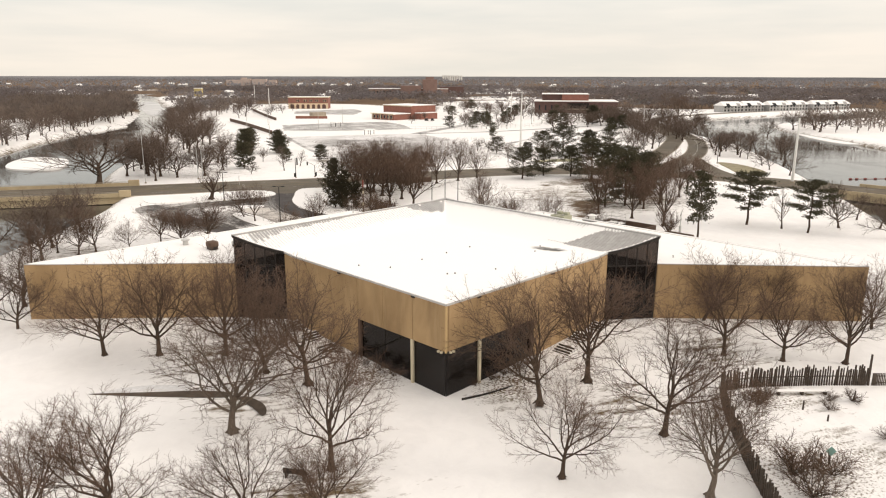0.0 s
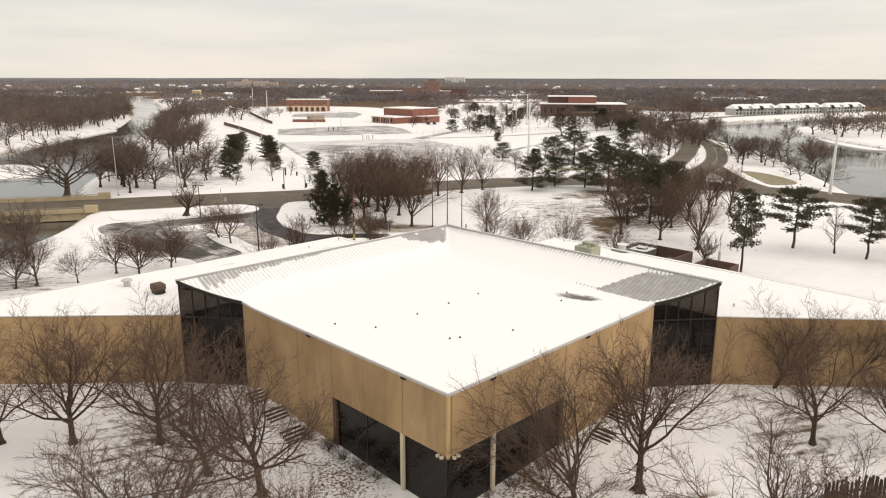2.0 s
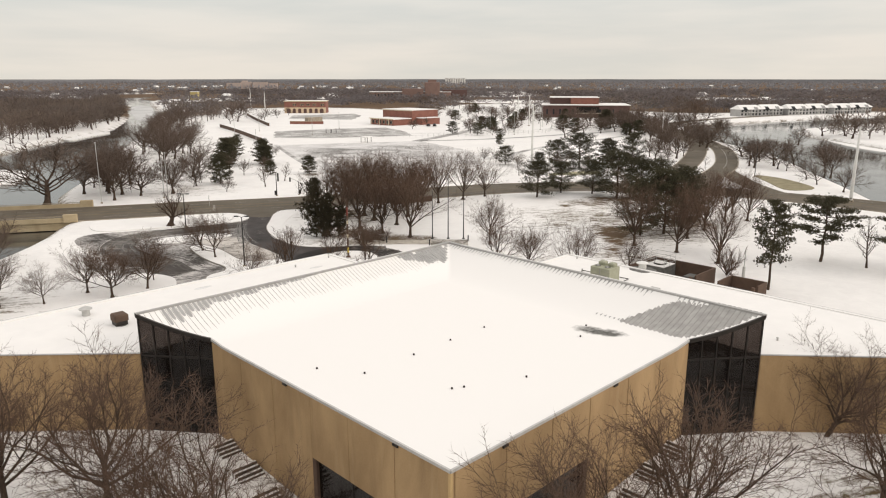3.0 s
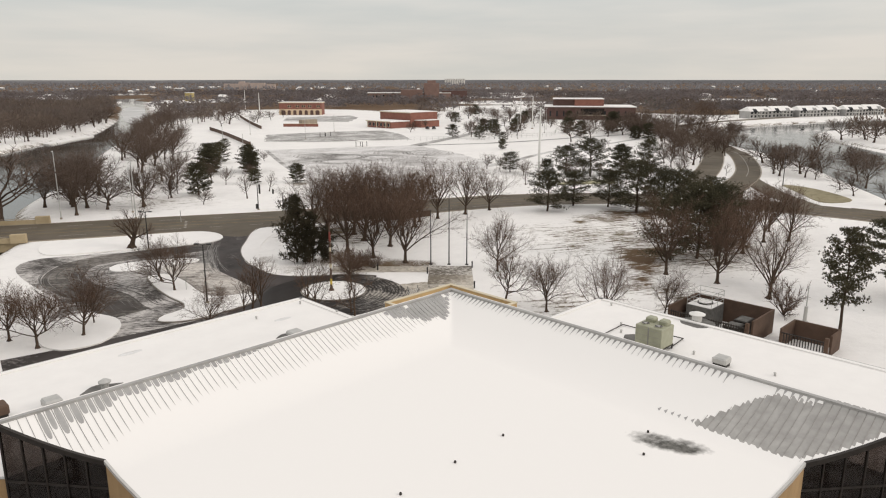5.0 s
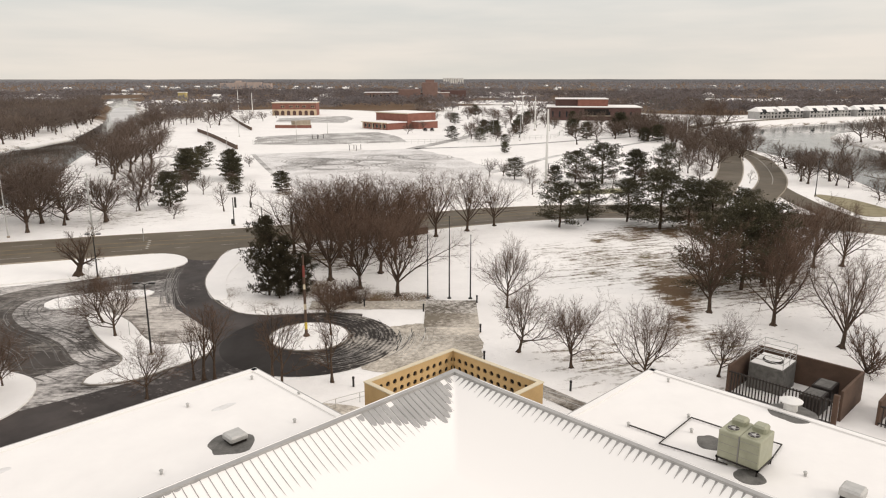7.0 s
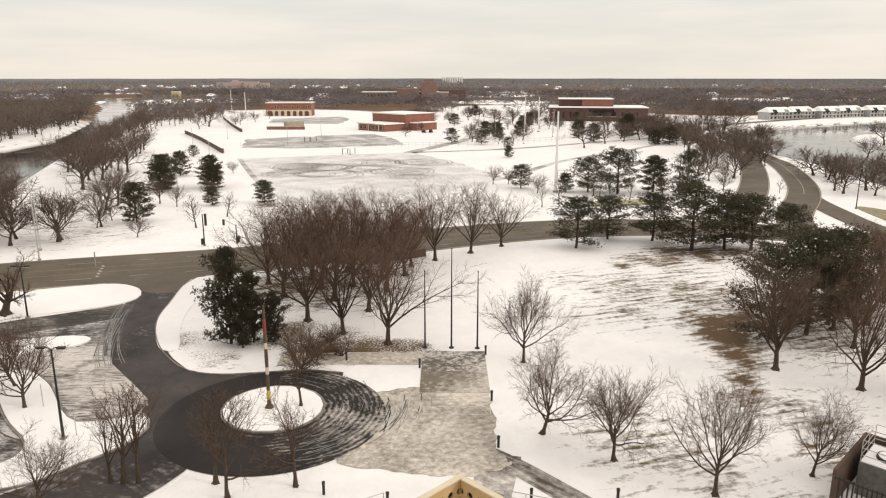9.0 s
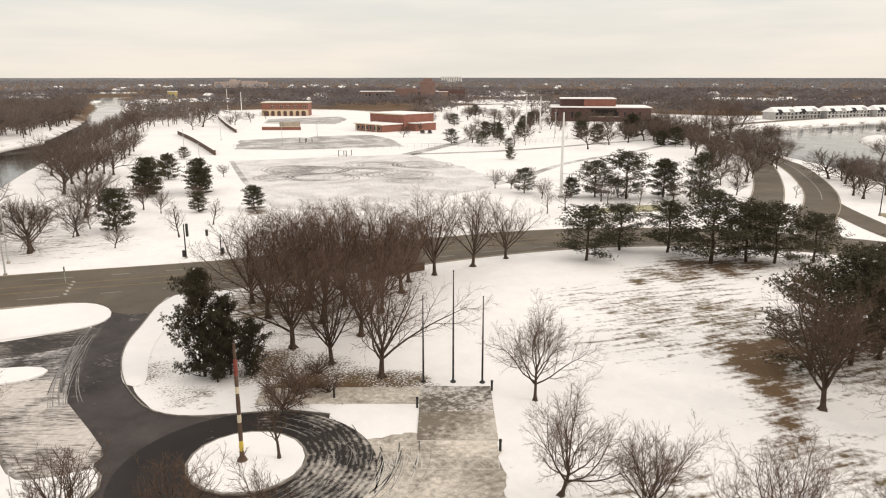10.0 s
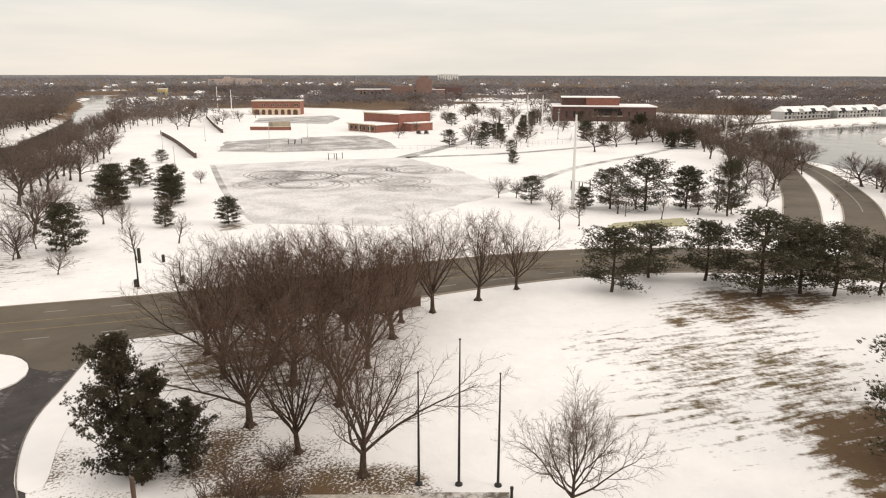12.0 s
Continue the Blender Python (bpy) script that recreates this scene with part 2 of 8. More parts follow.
FENCEWOOD = worn("dark_weathered_wood", (0.035, 0.026, 0.02), (0.10, 0.078, 0.06), 3.0, 0.9, local=True)
SIDING = worn("pale_siding", (0.32, 0.315, 0.305), (0.46, 0.45, 0.435), 0.4, 0.8)
STONE = worn("buff_stone", (0.55, 0.42, 0.28), (0.68, 0.54, 0.38), 0.5, 0.85)
PAINTWHITE = worn("white_line_paint", (0.24, 0.225, 0.195), (0.44, 0.42, 0.38), 1.2, 0.8)
PAINTYELLOW = worn("yellow_line_paint", (0.17, 0.125, 0.06), (0.34, 0.24, 0.09), 1.2, 0.8)
CARPAINT = worn("black_car_paint", (0.012, 0.012, 0.013), (0.02, 0.02, 0.02), 2.0, 0.25)
RUBBER = worn("black_rubber", (0.015, 0.015, 0.015), (0.03, 0.03, 0.03), 4.0, 0.9)
DARKSTRIP = worn("dark_strip", (0.05, 0.038, 0.028), (0.12, 0.092, 0.068), 0.7, 0.9)
OCHRE = worn("ochre_render", (0.34, 0.27, 0.11), (0.46, 0.37, 0.16), 0.4, 0.85)
REDPAINT = worn("red_paint", (0.16, 0.035, 0.028), (0.25, 0.06, 0.045), 2.0, 0.6)
BRIGHTYELLOW = worn("weathered_yellow_paint", (0.50, 0.37, 0.05), (0.66, 0.50, 0.09), 2.0, 0.6)
TEAL = worn("teal_sign_paint", (0.16, 0.30, 0.26), (0.22, 0.38, 0.33), 2.0, 0.6)
YELLOWBOX = worn("signal_yellow", (0.03, 0.03, 0.025), (0.05, 0.05, 0.04), 2.0, 0.6)


def bark(name, c1, c2):
    m = Mat(name, 0.95, 0, 0.2)
    n = m.noise(3.0, 5, 0.7, 0.4, (4, 4, 0.8), True)
    c = m.mix(m.level(n, 0.35, 0.65), c1, c2)
    c = m.mix(m.math("MULTIPLY", m.rand(), 0.35), c, (0.055, 0.038, 0.028))
    m.color(c).bump(n, 0.03)
    return m.m


BARK = bark("bare_tree_bark", (0.046, 0.032, 0.023), (0.110, 0.077, 0.056))
TWIG = bark("bare_twigs", (0.098, 0.060, 0.042), (0.172, 0.112, 0.080))
FARTWIG = bark("distant_twigs", (0.100, 0.072, 0.056), (0.165, 0.122, 0.098))
PALEBARK = bark("pale_bark", (0.115, 0.09, 0.07), (0.20, 0.162, 0.128))


def needles(name, c1, c2):
    m = Mat(name, 0.8, 0, 0.25)
    c = m.mix(m.island(), c1, c2)
    c = m.mix(m.math("MULTIPLY", m.rand(), 0.4), c, (0.022, 0.022, 0.013))
    m.color(c)
    return m.m


NEEDLE = needles("pine_needles", (0.042, 0.039, 0.023), (0.140, 0.125, 0.071))
JUNIPER = needles("juniper_scales", (0.034, 0.028, 0.017), (0.108, 0.090, 0.054))


def woods(name, c1, c2, c3):
    """Bare crowns: the tone changes from tree to tree and from stand to stand."""
    m = Mat(name, 0.95, 0, 0.1)
    c = m.mix(m.level(m.noise(0.05, 2, 0.5), 0.36, 0.64), c1, c2)
    c = m.mix(m.level(m.noise(0.009, 3), 0.42, 0.62), c, c3)
    c = m.mix(m.level(m.noise(0.017, 2), 0.66, 0.74), c, (0.07, 0.075, 0.058))
    c = m.mix(0.25, c, m.ramp(m.island(), [(0.0, (0.06, 0.05, 0.045)), (0.6, c2), (1.0, (0.24, 0.20, 0.175))]))
    m.color(c)
    # thin twigs let some light pass between them
    thin = m.t.nodes.new("ShaderNodeBsdfTranslucent")
    m.link(c, thin.inputs["Color"])
    both = m.t.nodes.new("ShaderNodeMixShader")
    both.inputs[0].default_value = 0.45
    m.link(m.b.outputs[0], both.inputs[1])
    m.link(thin.outputs[0], both.inputs[2])
    m.link(both.outputs[0], m.t.nodes["Material Output"].inputs["Surface"])
    return m.m


NEARWOODS = woods("bank_bare_woods", (0.115, 0.086, 0.070), (0.20, 0.155, 0.125), (0.165, 0.138, 0.125))
# Paler and bluer with distance: haze put into the base colours
WOODS = woods("far_hazed_woods", (0.115, 0.094, 0.090), (0.215, 0.184, 0.176), (0.215, 0.198, 0.204))
HAZYWOODS = woods("horizon_hazed_woods", (0.225, 0.220, 0.235), (0.315, 0.312, 0.328), (0.305, 0.312, 0.335))
HORIZON = worn("horizon_haze_grey", (0.23, 0.24, 0.255), (0.31, 0.315, 0.33), 0.004, 0.95, 0, 0.02, 0)


def water(name):
    m = Mat(name, 0.12, 0, 0.5)
    n = m.noise(0.05, 4, 0.6, 0.6)
    m.color(m.mix(m.level(n, 0.4, 0.6), (0.035, 0.033, 0.028), (0.07, 0.067, 0.06)))
    w = m.noise(0.8, 3)
    m.rough(m.math("MULTIPLY", m.level(n, 0.3, 0.7), 0.16))
    m.bump(w, 0.015, 0.25)
    return m.m


WATER = water("grey_river_water")
ICE = worn("thin_river_ice", (0.34, 0.335, 0.325), (0.66, 0.65, 0.635), 0.035, 0.45, 0, 0.3, 0.01)


def ground_mat():
    """Snow with grass, needles and earth showing where the sheet is marked bare."""
    m = Mat("snowy_ground", 0.85, 0, 0.2)
    big, fine = m.noise(0.05, 5, 0.6), m.noise(2.2, 5, 0.7)
    # the shade of dents, put into the snow's colour by noise
    dent_shade = m.noise(0.38, 6, 0.68, 0.5)
    snow = m.mix(m.level(m.math("ADD", m.math("MULTIPLY", big, 0.5), m.math("MULTIPLY", dent_shade, 0.5)), 0.36, 0.58), (0.755, 0.738, 0.716), SNOW)
    streak = m.noise(0.62, 5, 0.62, 0.4, (0.34, 1.7, 1), turn=28)
    speck = m.noise(1.3, 5, 0.72, 0.2)
    bed = m.math("MULTIPLY", m.attr("litter"), 0.35)
    lie = m.mix(bed, streak, m.noise(0.3, 4, 0.55))
    fleck = m.mix(m.attr("fleck"), speck, m.noise(4.2, 3, 0.6))
    share = m.math("ADD", 0.38, m.math("MULTIPLY", m.attr("fleck"), 0.42))
    patch = m.mix(share, lie, fleck)
    bare = m.attr("bare")
    gap = m.math("SUBTRACT", m.math("ADD", patch, m.math("MULTIPLY", bare, 0.56)), 0.69)
    show = m.level(gap, -0.02, 0.11)
    grass = m.ramp(m.noise(0.55, 5, 0.7), [(0.3, (0.10, 0.062, 0.03)), (0.5, (0.15, 0.105, 0.055)), (0.62, (0.13, 0.115, 0.05)), (0.75, (0.21, 0.155, 0.09))])
    grass = m.mix(m.level(fine, 0.3, 0.7), m.mix(0.35, grass, (0.05, 0.035, 0.02)), grass)
    grass = m.mix(m.math("MULTIPLY", m.attr("litter"), 0.8), grass, (0.125, 0.072, 0.040))
    m.color(m.mix(show, snow, grass))
    m.bump(m.math("ADD", m.math("MULTIPLY", m.noise(0.5, 5, 0.6, 0.3), 0.7), m.math("MULTIPLY", fine, 0.3)), 0.3, 0.6)
    return m.m


GROUND = ground_mat()


def snow_mat():
    m = Mat("clean_snow", 0.85, 0, 0.2)
    n = m.noise(0.4, 5, 0.6)
    m.color(m.mix(m.level(n, 0.3, 0.7), (0.79, 0.773, 0.75), SNOW))
    m.bump(m.noise(1.3, 4), 0.05, 0.35)
    return m.m


SNOWM = snow_mat()


def roof_snow_mat():
    """Snow lying on ribbed metal, which shows where the snow has slid or blown off."""
    m = Mat("snow_on_ribbed_metal", 0.8, 0, 0.3)
    n = m.math("ADD", m.math("MULTIPLY", m.noise(0.35, 4, 0.6), 0.6), m.math("MULTIPLY", m.noise(1.6, 4, 0.6), 0.4))
    gap = m.math("SUBTRACT", m.math("ADD", n, m.attr("bare")), 0.85)
    show = m.mix(m.attr("wet"), m.level(gap, 0.0, 0.03), m.level(gap, -0.10, 0.12))
    steel = m.mix(m.level(m.noise(1.2, 4), 0.3, 0.7), (0.31, 0.30, 0.285), (0.42, 0.41, 0.39))
    tar = m.mix(m.level(m.noise(2.5, 5, 0.7), 0.35, 0.65), (0.06, 0.058, 0.052), (0.20, 0.195, 0.18))
    m.color(m.mix(show, SNOW, m.mix(m.attr("wet"), steel, tar)))
    m.bump(m.noise(0.9, 3), 0.03, 0.2)
    return m.m


ROOFSNOW = roof_snow_mat()


def asphalt(name, snowy, dark=(0.032, 0.030, 0.029), pale=(0.062, 0.058, 0.054), slush=(0.42, 0.40, 0.375), rings=None, streak=None, turn=0.0, spread=0.07, weight=0.24, lean=None, loops=None):
    """Wet asphalt with slush and wheel tracks. snowy: how much is covered; rings: centre and spacing of circling tracks; streak: stretch of the smears."""
    m = Mat(name, 0.7, 0, 0.25)
    base = m.mix(m.level(m.noise(0.12, 5, 0.65), 0.3, 0.7), dark, pale)
    n1, n2 = m.noise(0.11, 5, 0.6, 0.6), m.noise(1.7, 5, 0.7)
    if rings:
        wv = m.t.nodes.new("ShaderNodeTexWave")
        wv.wave_type, wv.rings_direction, wv.wave_profile = "RINGS", "Z", "SIN"
        wv.inputs["Scale"].default_value, wv.inputs["Distortion"].default_value = 0.314 / rings[2], rings[3]
        wv.inputs["Detail"].default_value, wv.inputs["Detail Scale"].default_value = 3.0, rings[4]
        mp = m.t.nodes.new("ShaderNodeMapping")
        mp.inputs["Location"].default_value = (-rings[0], -rings[1], 0)
        m.link(m.geo.outputs["Position"], mp.inputs[0])
        m.link(mp.outputs[0], wv.inputs["Vector"])
        track = wv.outputs["Fac"]
    elif loops:
        # wheel tracks wander side by side along the contours of a slow noise
        track = m.level(m.math("SINE", m.math("MULTIPLY", m.noise(loops[0], 2, 0.45, loops[2]), loops[1]), 0.0), -1.0, 1.0)
    else:
        track = m.noise(0.5, 5, 0.6, 2.2, streak or (1, 1, 1), turn=turn)
    f = m.math("ADD", m.math("MULTIPLY", n1, 0.5), m.math("ADD", m.math("MULTIPLY", track, weight), m.math("MULTIPLY", n2, 0.5 - weight)))
    if rings:
        f = m.math("ADD", f, m.math("MULTIPLY", m.math("SUBTRACT", m.noise(0.3, 4, 0.6, 0.5), 0.5), 0.5))
    if lean:
        sx = m.t.nodes.new("ShaderNodeSeparateXYZ")
        m.link(m.geo.outputs["Position"], sx.inputs[0])
        f = m.math("ADD", f, m.math("ADD", m.math("MULTIPLY", m.math("SUBTRACT", sx.outputs[0], lean[0]), lean[2]), m.math("MULTIPLY", m.math("SUBTRACT", sx.outputs[1], lean[1]), lean[3])))
    cover = m.level(m.math("ADD", f, snowy - 0.5), 0.50 - spread, 0.50 + spread)
    m.color(m.mix(cover, base, m.mix(m.level(n2, 0.3, 0.7), slush, tuple(min(0.8, c * 1.5) for c in slush))))
    m.rough(m.level(n1, -0.9, 1.0))
    m.bump(n2, 0.01, 0.4)
    return m.m


TRACKDARK = worn("wet_track", (0.05, 0.046, 0.042), (0.13, 0.12, 0.11), 0.8, 0.8)
TRACKPALE = worn("pressed_snow_track", (0.20, 0.188, 0.175), (0.37, 0.352, 0.33), 0.8, 0.85)
TRACKSNOW = worn("snow_ridge_track", (0.10, 0.093, 0.087), (0.36, 0.345, 0.325), 0.8, 0.85)
ROADMAT = asphalt("road_asphalt", 0.30, (0.088, 0.072, 0.052), (0.135, 0.112, 0.082), (0.26, 0.225, 0.18), None, (0.25, 1.2, 1), -26)
DRIVEMAT = asphalt("wet_drive_asphalt", 0.385, (0.020, 0.0165, 0.0155), (0.075, 0.063, 0.058), (0.25, 0.23, 0.215), None, (0.5, 1.4, 1), 70)
RINGMAT = asphalt("circling_tracks_asphalt", 0.335, (0.013, 0.010, 0.009), (0.026, 0.021, 0.018), (0.33, 0.305, 0.27), (46.6, 70.4, 0.55, 3.0, 1.6), spread=0.08, weight=0.10, lean=(46.6, 70.4, 0.011, -0.009))
THAWMAT = asphalt("streaked_slush", 0.525, (0.055, 0.046, 0.038), (0.12, 0.10, 0.085), (0.44, 0.41, 0.375), spread=0.05, weight=0.46, streak=(0.55, 5.0, 1), turn=45)
LANEMAT = asphalt("brown_slush_lane", 0.43, (0.022, 0.018, 0.015), (0.070, 0.058, 0.050), (0.27, 0.25, 0.225), spread=0.08, weight=0.34, streak=(0.5, 3.5, 1), turn=45)
LOTMAT = asphalt("slushy_lot_asphalt", 0.505, (0.024, 0.019, 0.016), (0.050, 0.042, 0.036), (0.42, 0.40, 0.38), spread=0.06, weight=0.32, streak=(0.5, 4.0, 1), turn=45)
FARLOT = asphalt("snowy_far_lot", 0.565, (0.225, 0.21, 0.197), (0.385, 0.36, 0.337), (0.60, 0.575, 0.545), spread=0.13, weight=0.1, streak=(0.4, 1.2, 1), turn=30)
FARLOTDARK = asphalt("grey_far_lot", 0.47, (0.20, 0.19, 0.18), (0.32, 0.305, 0.285), (0.58, 0.56, 0.53), None, (0.5, 1.5, 1), 35)
THINSNOW = asphalt("thin_blown_snow", 0.60, (0.40, 0.39, 0.375), (0.55, 0.54, 0.52), (0.66, 0.648, 0.628), spread=0.2, weight=0.1)
PLAZAPAINT = worn("worn_pale_marking", (0.36, 0.345, 0.31), (0.60, 0.58, 0.53), 1.2, 0.8)
MUD = asphalt("muddy_snow_track", 0.47, (0.045, 0.035, 0.026), (0.12, 0.098, 0.074), (0.48, 0.45, 0.41), spread=0.09, weight=0.3, streak=(1.6, 0.25, 1), turn=0)
SLUSH = asphalt("tracked_slush", 0.545, (0.055, 0.045, 0.034), (0.15, 0.127, 0.094), (0.46, 0.42, 0.36), spread=0.12, weight=0.15, streak=(0.4, 1.8, 1), turn=45)
PLAZATOP = asphalt("speckled_plaza_paving", 0.49, (0.075, 0.062, 0.047), (0.15, 0.128, 0.098), (0.42, 0.395, 0.36), spread=0.05, weight=0.02)
PLAZAMAT = asphalt("slushy_plaza_paving", 0.46, (0.095, 0.080, 0.060), (0.20, 0.17, 0.13), (0.40, 0.365, 0.315), None, (0.8, 1.4, 1), 45)


def dark_glass():
    m = Mat("dark_tinted_glass", 0.06, 0, 0.22)
    n = m.noise(0.3, 3)
    m.color(m.mix(m.level(n, 0.3, 0.7), (0.055, 0.043, 0.038), (0.085, 0.068, 0.06)))
    m.b.inputs["Transmission Weight"].default_value = 0.85
    m.b.inputs["IOR"].default_value = 1.33
    m.bump(n, 0.004, 0.2)
    return m.m


GLASS = dark_glass()
# Near-black that paints the shade of rooms, holes and recesses
SHADEBLACK = worn("painted_shade_black", (0.012, 0.01, 0.009), (0.03, 0.024, 0.02), 0.6, 0.9)
PANEDARK = worn("far_window_glass", (0.02, 0.022, 0.025), (0.04, 0.042, 0.045), 0.4, 0.15)

# ---- the land ----
RIVER_L = spline([(-118, -10), (-66, 76), (-32, 116), (-2, 150), (12, 195), (37, 245), (75, 314), (112, 374), (150, 428), (181, 490), (223, 586), (256, 676), (292, 765), (342, 900), (388, 1015), (420, 1120), (600, 1250)], 6)
RIVER_R = spline([(30, -130), (85, -75), (135, -40), (185, -10), (240, 25), (300, 66), (352, 116), (415, 158), (480, 160), (620, 130), (900, 60)], 6)
# the left river narrows upstream
HALF_L, HALF_R = np.interp(RIVER_L[:, 1], [195, 245, 314, 374, 428, 800, 900, 1000], [24, 27, 22, 17, 13, 13, 18, 22]), 30.0


def edge_dist(line, half, x, y):
    """Distance beyond the water's edge; negative on the river."""
    d = np.full(x.shape, 1e9)
    for p, h in zip(line, np.broadcast_to(half, len(line))):
        d = np.minimum(d, np.hypot(x - p[0], y - p[1]) - h)
    return d


def axis(lo, hi, fine, far):
    a = list(np.arange(lo, hi + 0.1, fine))
    s = fine
    while a[-1] < far:
        s = min(s * 1.09, 260)
        a.append(a[-1] + s)
    s = fine
    while a[0] > -far:
        s = min(s * 1.25, 400)
        a.insert(0, a[0] - s)
    return np.array(a)


gx, gy = axis(-60, 330, 2.5, 4800), axis(-80, 300, 2.5, 4800)
GX, GY = np.meshgrid(gx, gy, indexing="ij")
dl, dr = edge_dist(RIVER_L, HALF_L, GX, GY), edge_dist(RIVER_R, HALF_R, GX, GY)
wet = np.maximum(np.clip((5 - dl) / 10, 0, 1), np.clip((5 - dr) / 10, 0, 1))
wet = wet * wet * (3 - 2 * wet)
GZ = -4.2 * wet - 0.55 * np.exp(-(GX ** 2 + GY ** 2) / 160.0)
GZ += 0.10 * np.sin(GX * 0.11 + 1) * np.sin(GY * 0.13) * np.clip((GX + GY + 60) / 60, 0, 1) * np.exp(-((GX - 95) ** 2 + (GY - 40) ** 2) / 2500.0) * np.clip((np.hypot(GX - 58, GY - 61) - 15) / 8, 0, 1)
# the ground rises along the walls towards the wings
for flip in (0, 1):
    foot = spline([(-0.5, 10), (-0.5, 27), (-4.5, 32.6), (-23, 49.6)], 1.5)
    foot = foot[:, ::-1] if flip else foot
    off = edge_dist(foot, 0.0, GX, GY)
    up = 0.62 * np.exp(-(np.maximum(off, 0) / 7.0) ** 2) * np.clip((np.hypot(GX, GY) - 11) / 15, 0, 1)
    GZ = np.maximum(GZ, GZ + up)
bare, litter = np.zeros_like(GX), np.zeros_like(GX)
# grass and needle litter that show through the snow: x, y, radius, amount, litter
BARE = [(81.5, 40.6, 3, 0.60, 0.8), (86, 42.8, 3.5, 0.56, 0.9), (90.7, 45.3, 4.5, 0.62, 0.9), (95.5, 48.6, 5, 0.75, 1.0), (99.5, 52, 5, 0.72, 0.8), (96, 62, 12, 0.38, 0.0), (105, 67, 13, 0.42, 0.0), (111, 60, 11, 0.44, 0.0), (103, 76, 9, 0.36, 0.0), (118, 66, 9, 0.39, 0),
        (130, 74, 7, 0.60, 0.8), (138, 68, 7, 0.58, 0.8), (121, 76, 6, 0.48, 0.1), (80, 36, 10, 0.38, 0.1), (75, 31, 4, 0.5, 0.2), 
        (49, 84.5, 2.6, 0.56, 0.0), (48.3, 93.4, 2.6, 0.52, 0.0), (70, 96, 9, 0.42, 0.3), (104, 42, 14, 0.44, 0.2), (116, 42, 10, 0.5, 0.4), (130, 67, 4, 0.66, 0.9), (124, 71, 4, 0.60, 0.7), (115.5, 75, 3, 0.66, 0.0), (121, 71.5, 3, 0.62, 0.0), (106, 66, 8, 0.46, 0.0), (106, 58, 8, 0.47, 0.0)]
BARE += [(103, 49, 5, 0.72, 1.0), (57.5, 77.6, 2.6, 0.9, 0.9), (60.5, 75.2, 2.4, 0.9, 0.9), (55, 79.4, 2.2, 0.8, 0.8), (134, 70, 4, 0.74, 0.9), (70, 104, 12, 0.55, 0.5), (-14, 13, 8, 0.42, 0.2), (-20, -6, 9, 0.44, 0.2), (24, -24, 6, 0.40, 0.1), (17, -32, 7, 0.38, 0.3), (1, 17, 5, 0.45, 0.2), (4, -3, 4, 0.5, 0.3), (150, 95, 14, 0.36, 0), (-5, 84, 10, 0.4, 0.2),
         (66, 42, 10, 0.40, 0.0), (63, 33, 10, 0.36, 0.1), (47, 95, 5, 0.5, 0), (-12, 25, 9, 0.40, 0.2), (10, -14, 10, 0.38, 0.2), (30, -14, 9, 0.4, 0.2), (57, 56, 4, 0.5, 0.2), (60, 165, 20, 0.34, 0), (104, 166, 4, 0.6, 0.2)]
for bx, by, br, ba, bl in BARE:
    k = np.exp(-((GX - bx) ** 2 + (GY - by) ** 2) / (br * br))
    bare = np.maximum(bare, ba * k)
    litter = np.maximum(litter, bl * k)
# leaves and crumbs of snow under the big trees by the drive: x, y, radius, amount
fleck = np.zeros_like(GX)
for bx, by, br, ba in ((59, 80, 5.0, 0.66), (62.5, 76.5, 4.0, 0.68), (57.5, 85.5, 4.5, 0.60), (60, 88, 4, 0.64), (65.3, 74.0, 3.0, 0.70), (66.5, 71.8, 2.6, 0.72), (49, 93, 4, 0.32), (48, 88, 3.5, 0.32), (63, 82, 4, 0.46), (11, -30, 7, 0.42), (21, -23, 3, 0.5), (8, -2.4, 5, 0.46), (-2.4, 9, 5, 0.46)):
    k = np.exp(-((GX - bx) ** 2 + (GY - by) ** 2) / (br * br))
    bare = np.maximum(bare, ba * k)
    fleck = np.maximum(fleck, np.clip(1.6 * k, 0, 1))
    litter = np.maximum(litter, 0.75 * k)
# leaf litter and earth under the far woods, but for the open snowfields: centre, radius
FIELDS = ((200, 260, 175), (330, 430, 100), (420, 310, 95), (120, 170, 130), (300, 190, 95), (470, 190, 95), (570, 165, 75), (500, 250, 62), (640, 130, 60), (560, 470, 62), (625, 470, 45), (460, 400, 60), (690, 600, 55), (350, 540, 60), (400, 200, 80), (300, 640, 30), (800, 480, 40), (900, 820, 85), (1200, 900, 110), (1000, 420, 60), (1100, 300, 60), (480, 900, 60), (520, 330, 35), (314, 700, 22), (335, 760, 22), (362, 830, 22), (390, 900, 24), (408, 960, 20), (150, 716, 20), (190, 810, 18), (350, 1193, 40), (192, 645, 14), (256, 928, 20), (374, 1377, 40), (515, 1415, 40))
far = np.clip((np.hypot(GX, GY) - 520) / 120, 0, 1) * np.clip((GX + GY) / 300, 0, 1)
for cx, cy, rad in FIELDS:
    far *= np.clip((np.hypot(GX - cx, GY - cy) - rad) / 25, 0, 1)
bare = np.maximum(bare, (0.70 + 0.06 * np.clip((GX - GY) / 300, 0, 1)) * far)
litter = np.maximum(litter, 1.0 * far)
bank = np.maximum(np.clip(1 - np.abs(dl) / 6, 0, 1), np.clip(1 - np.abs(dr) / 6, 0, 1))
bare = np.maximum(bare, 0.55 * bank)
nx, ny = GX.shape
idx = np.arange(nx * ny).reshape(nx, ny)
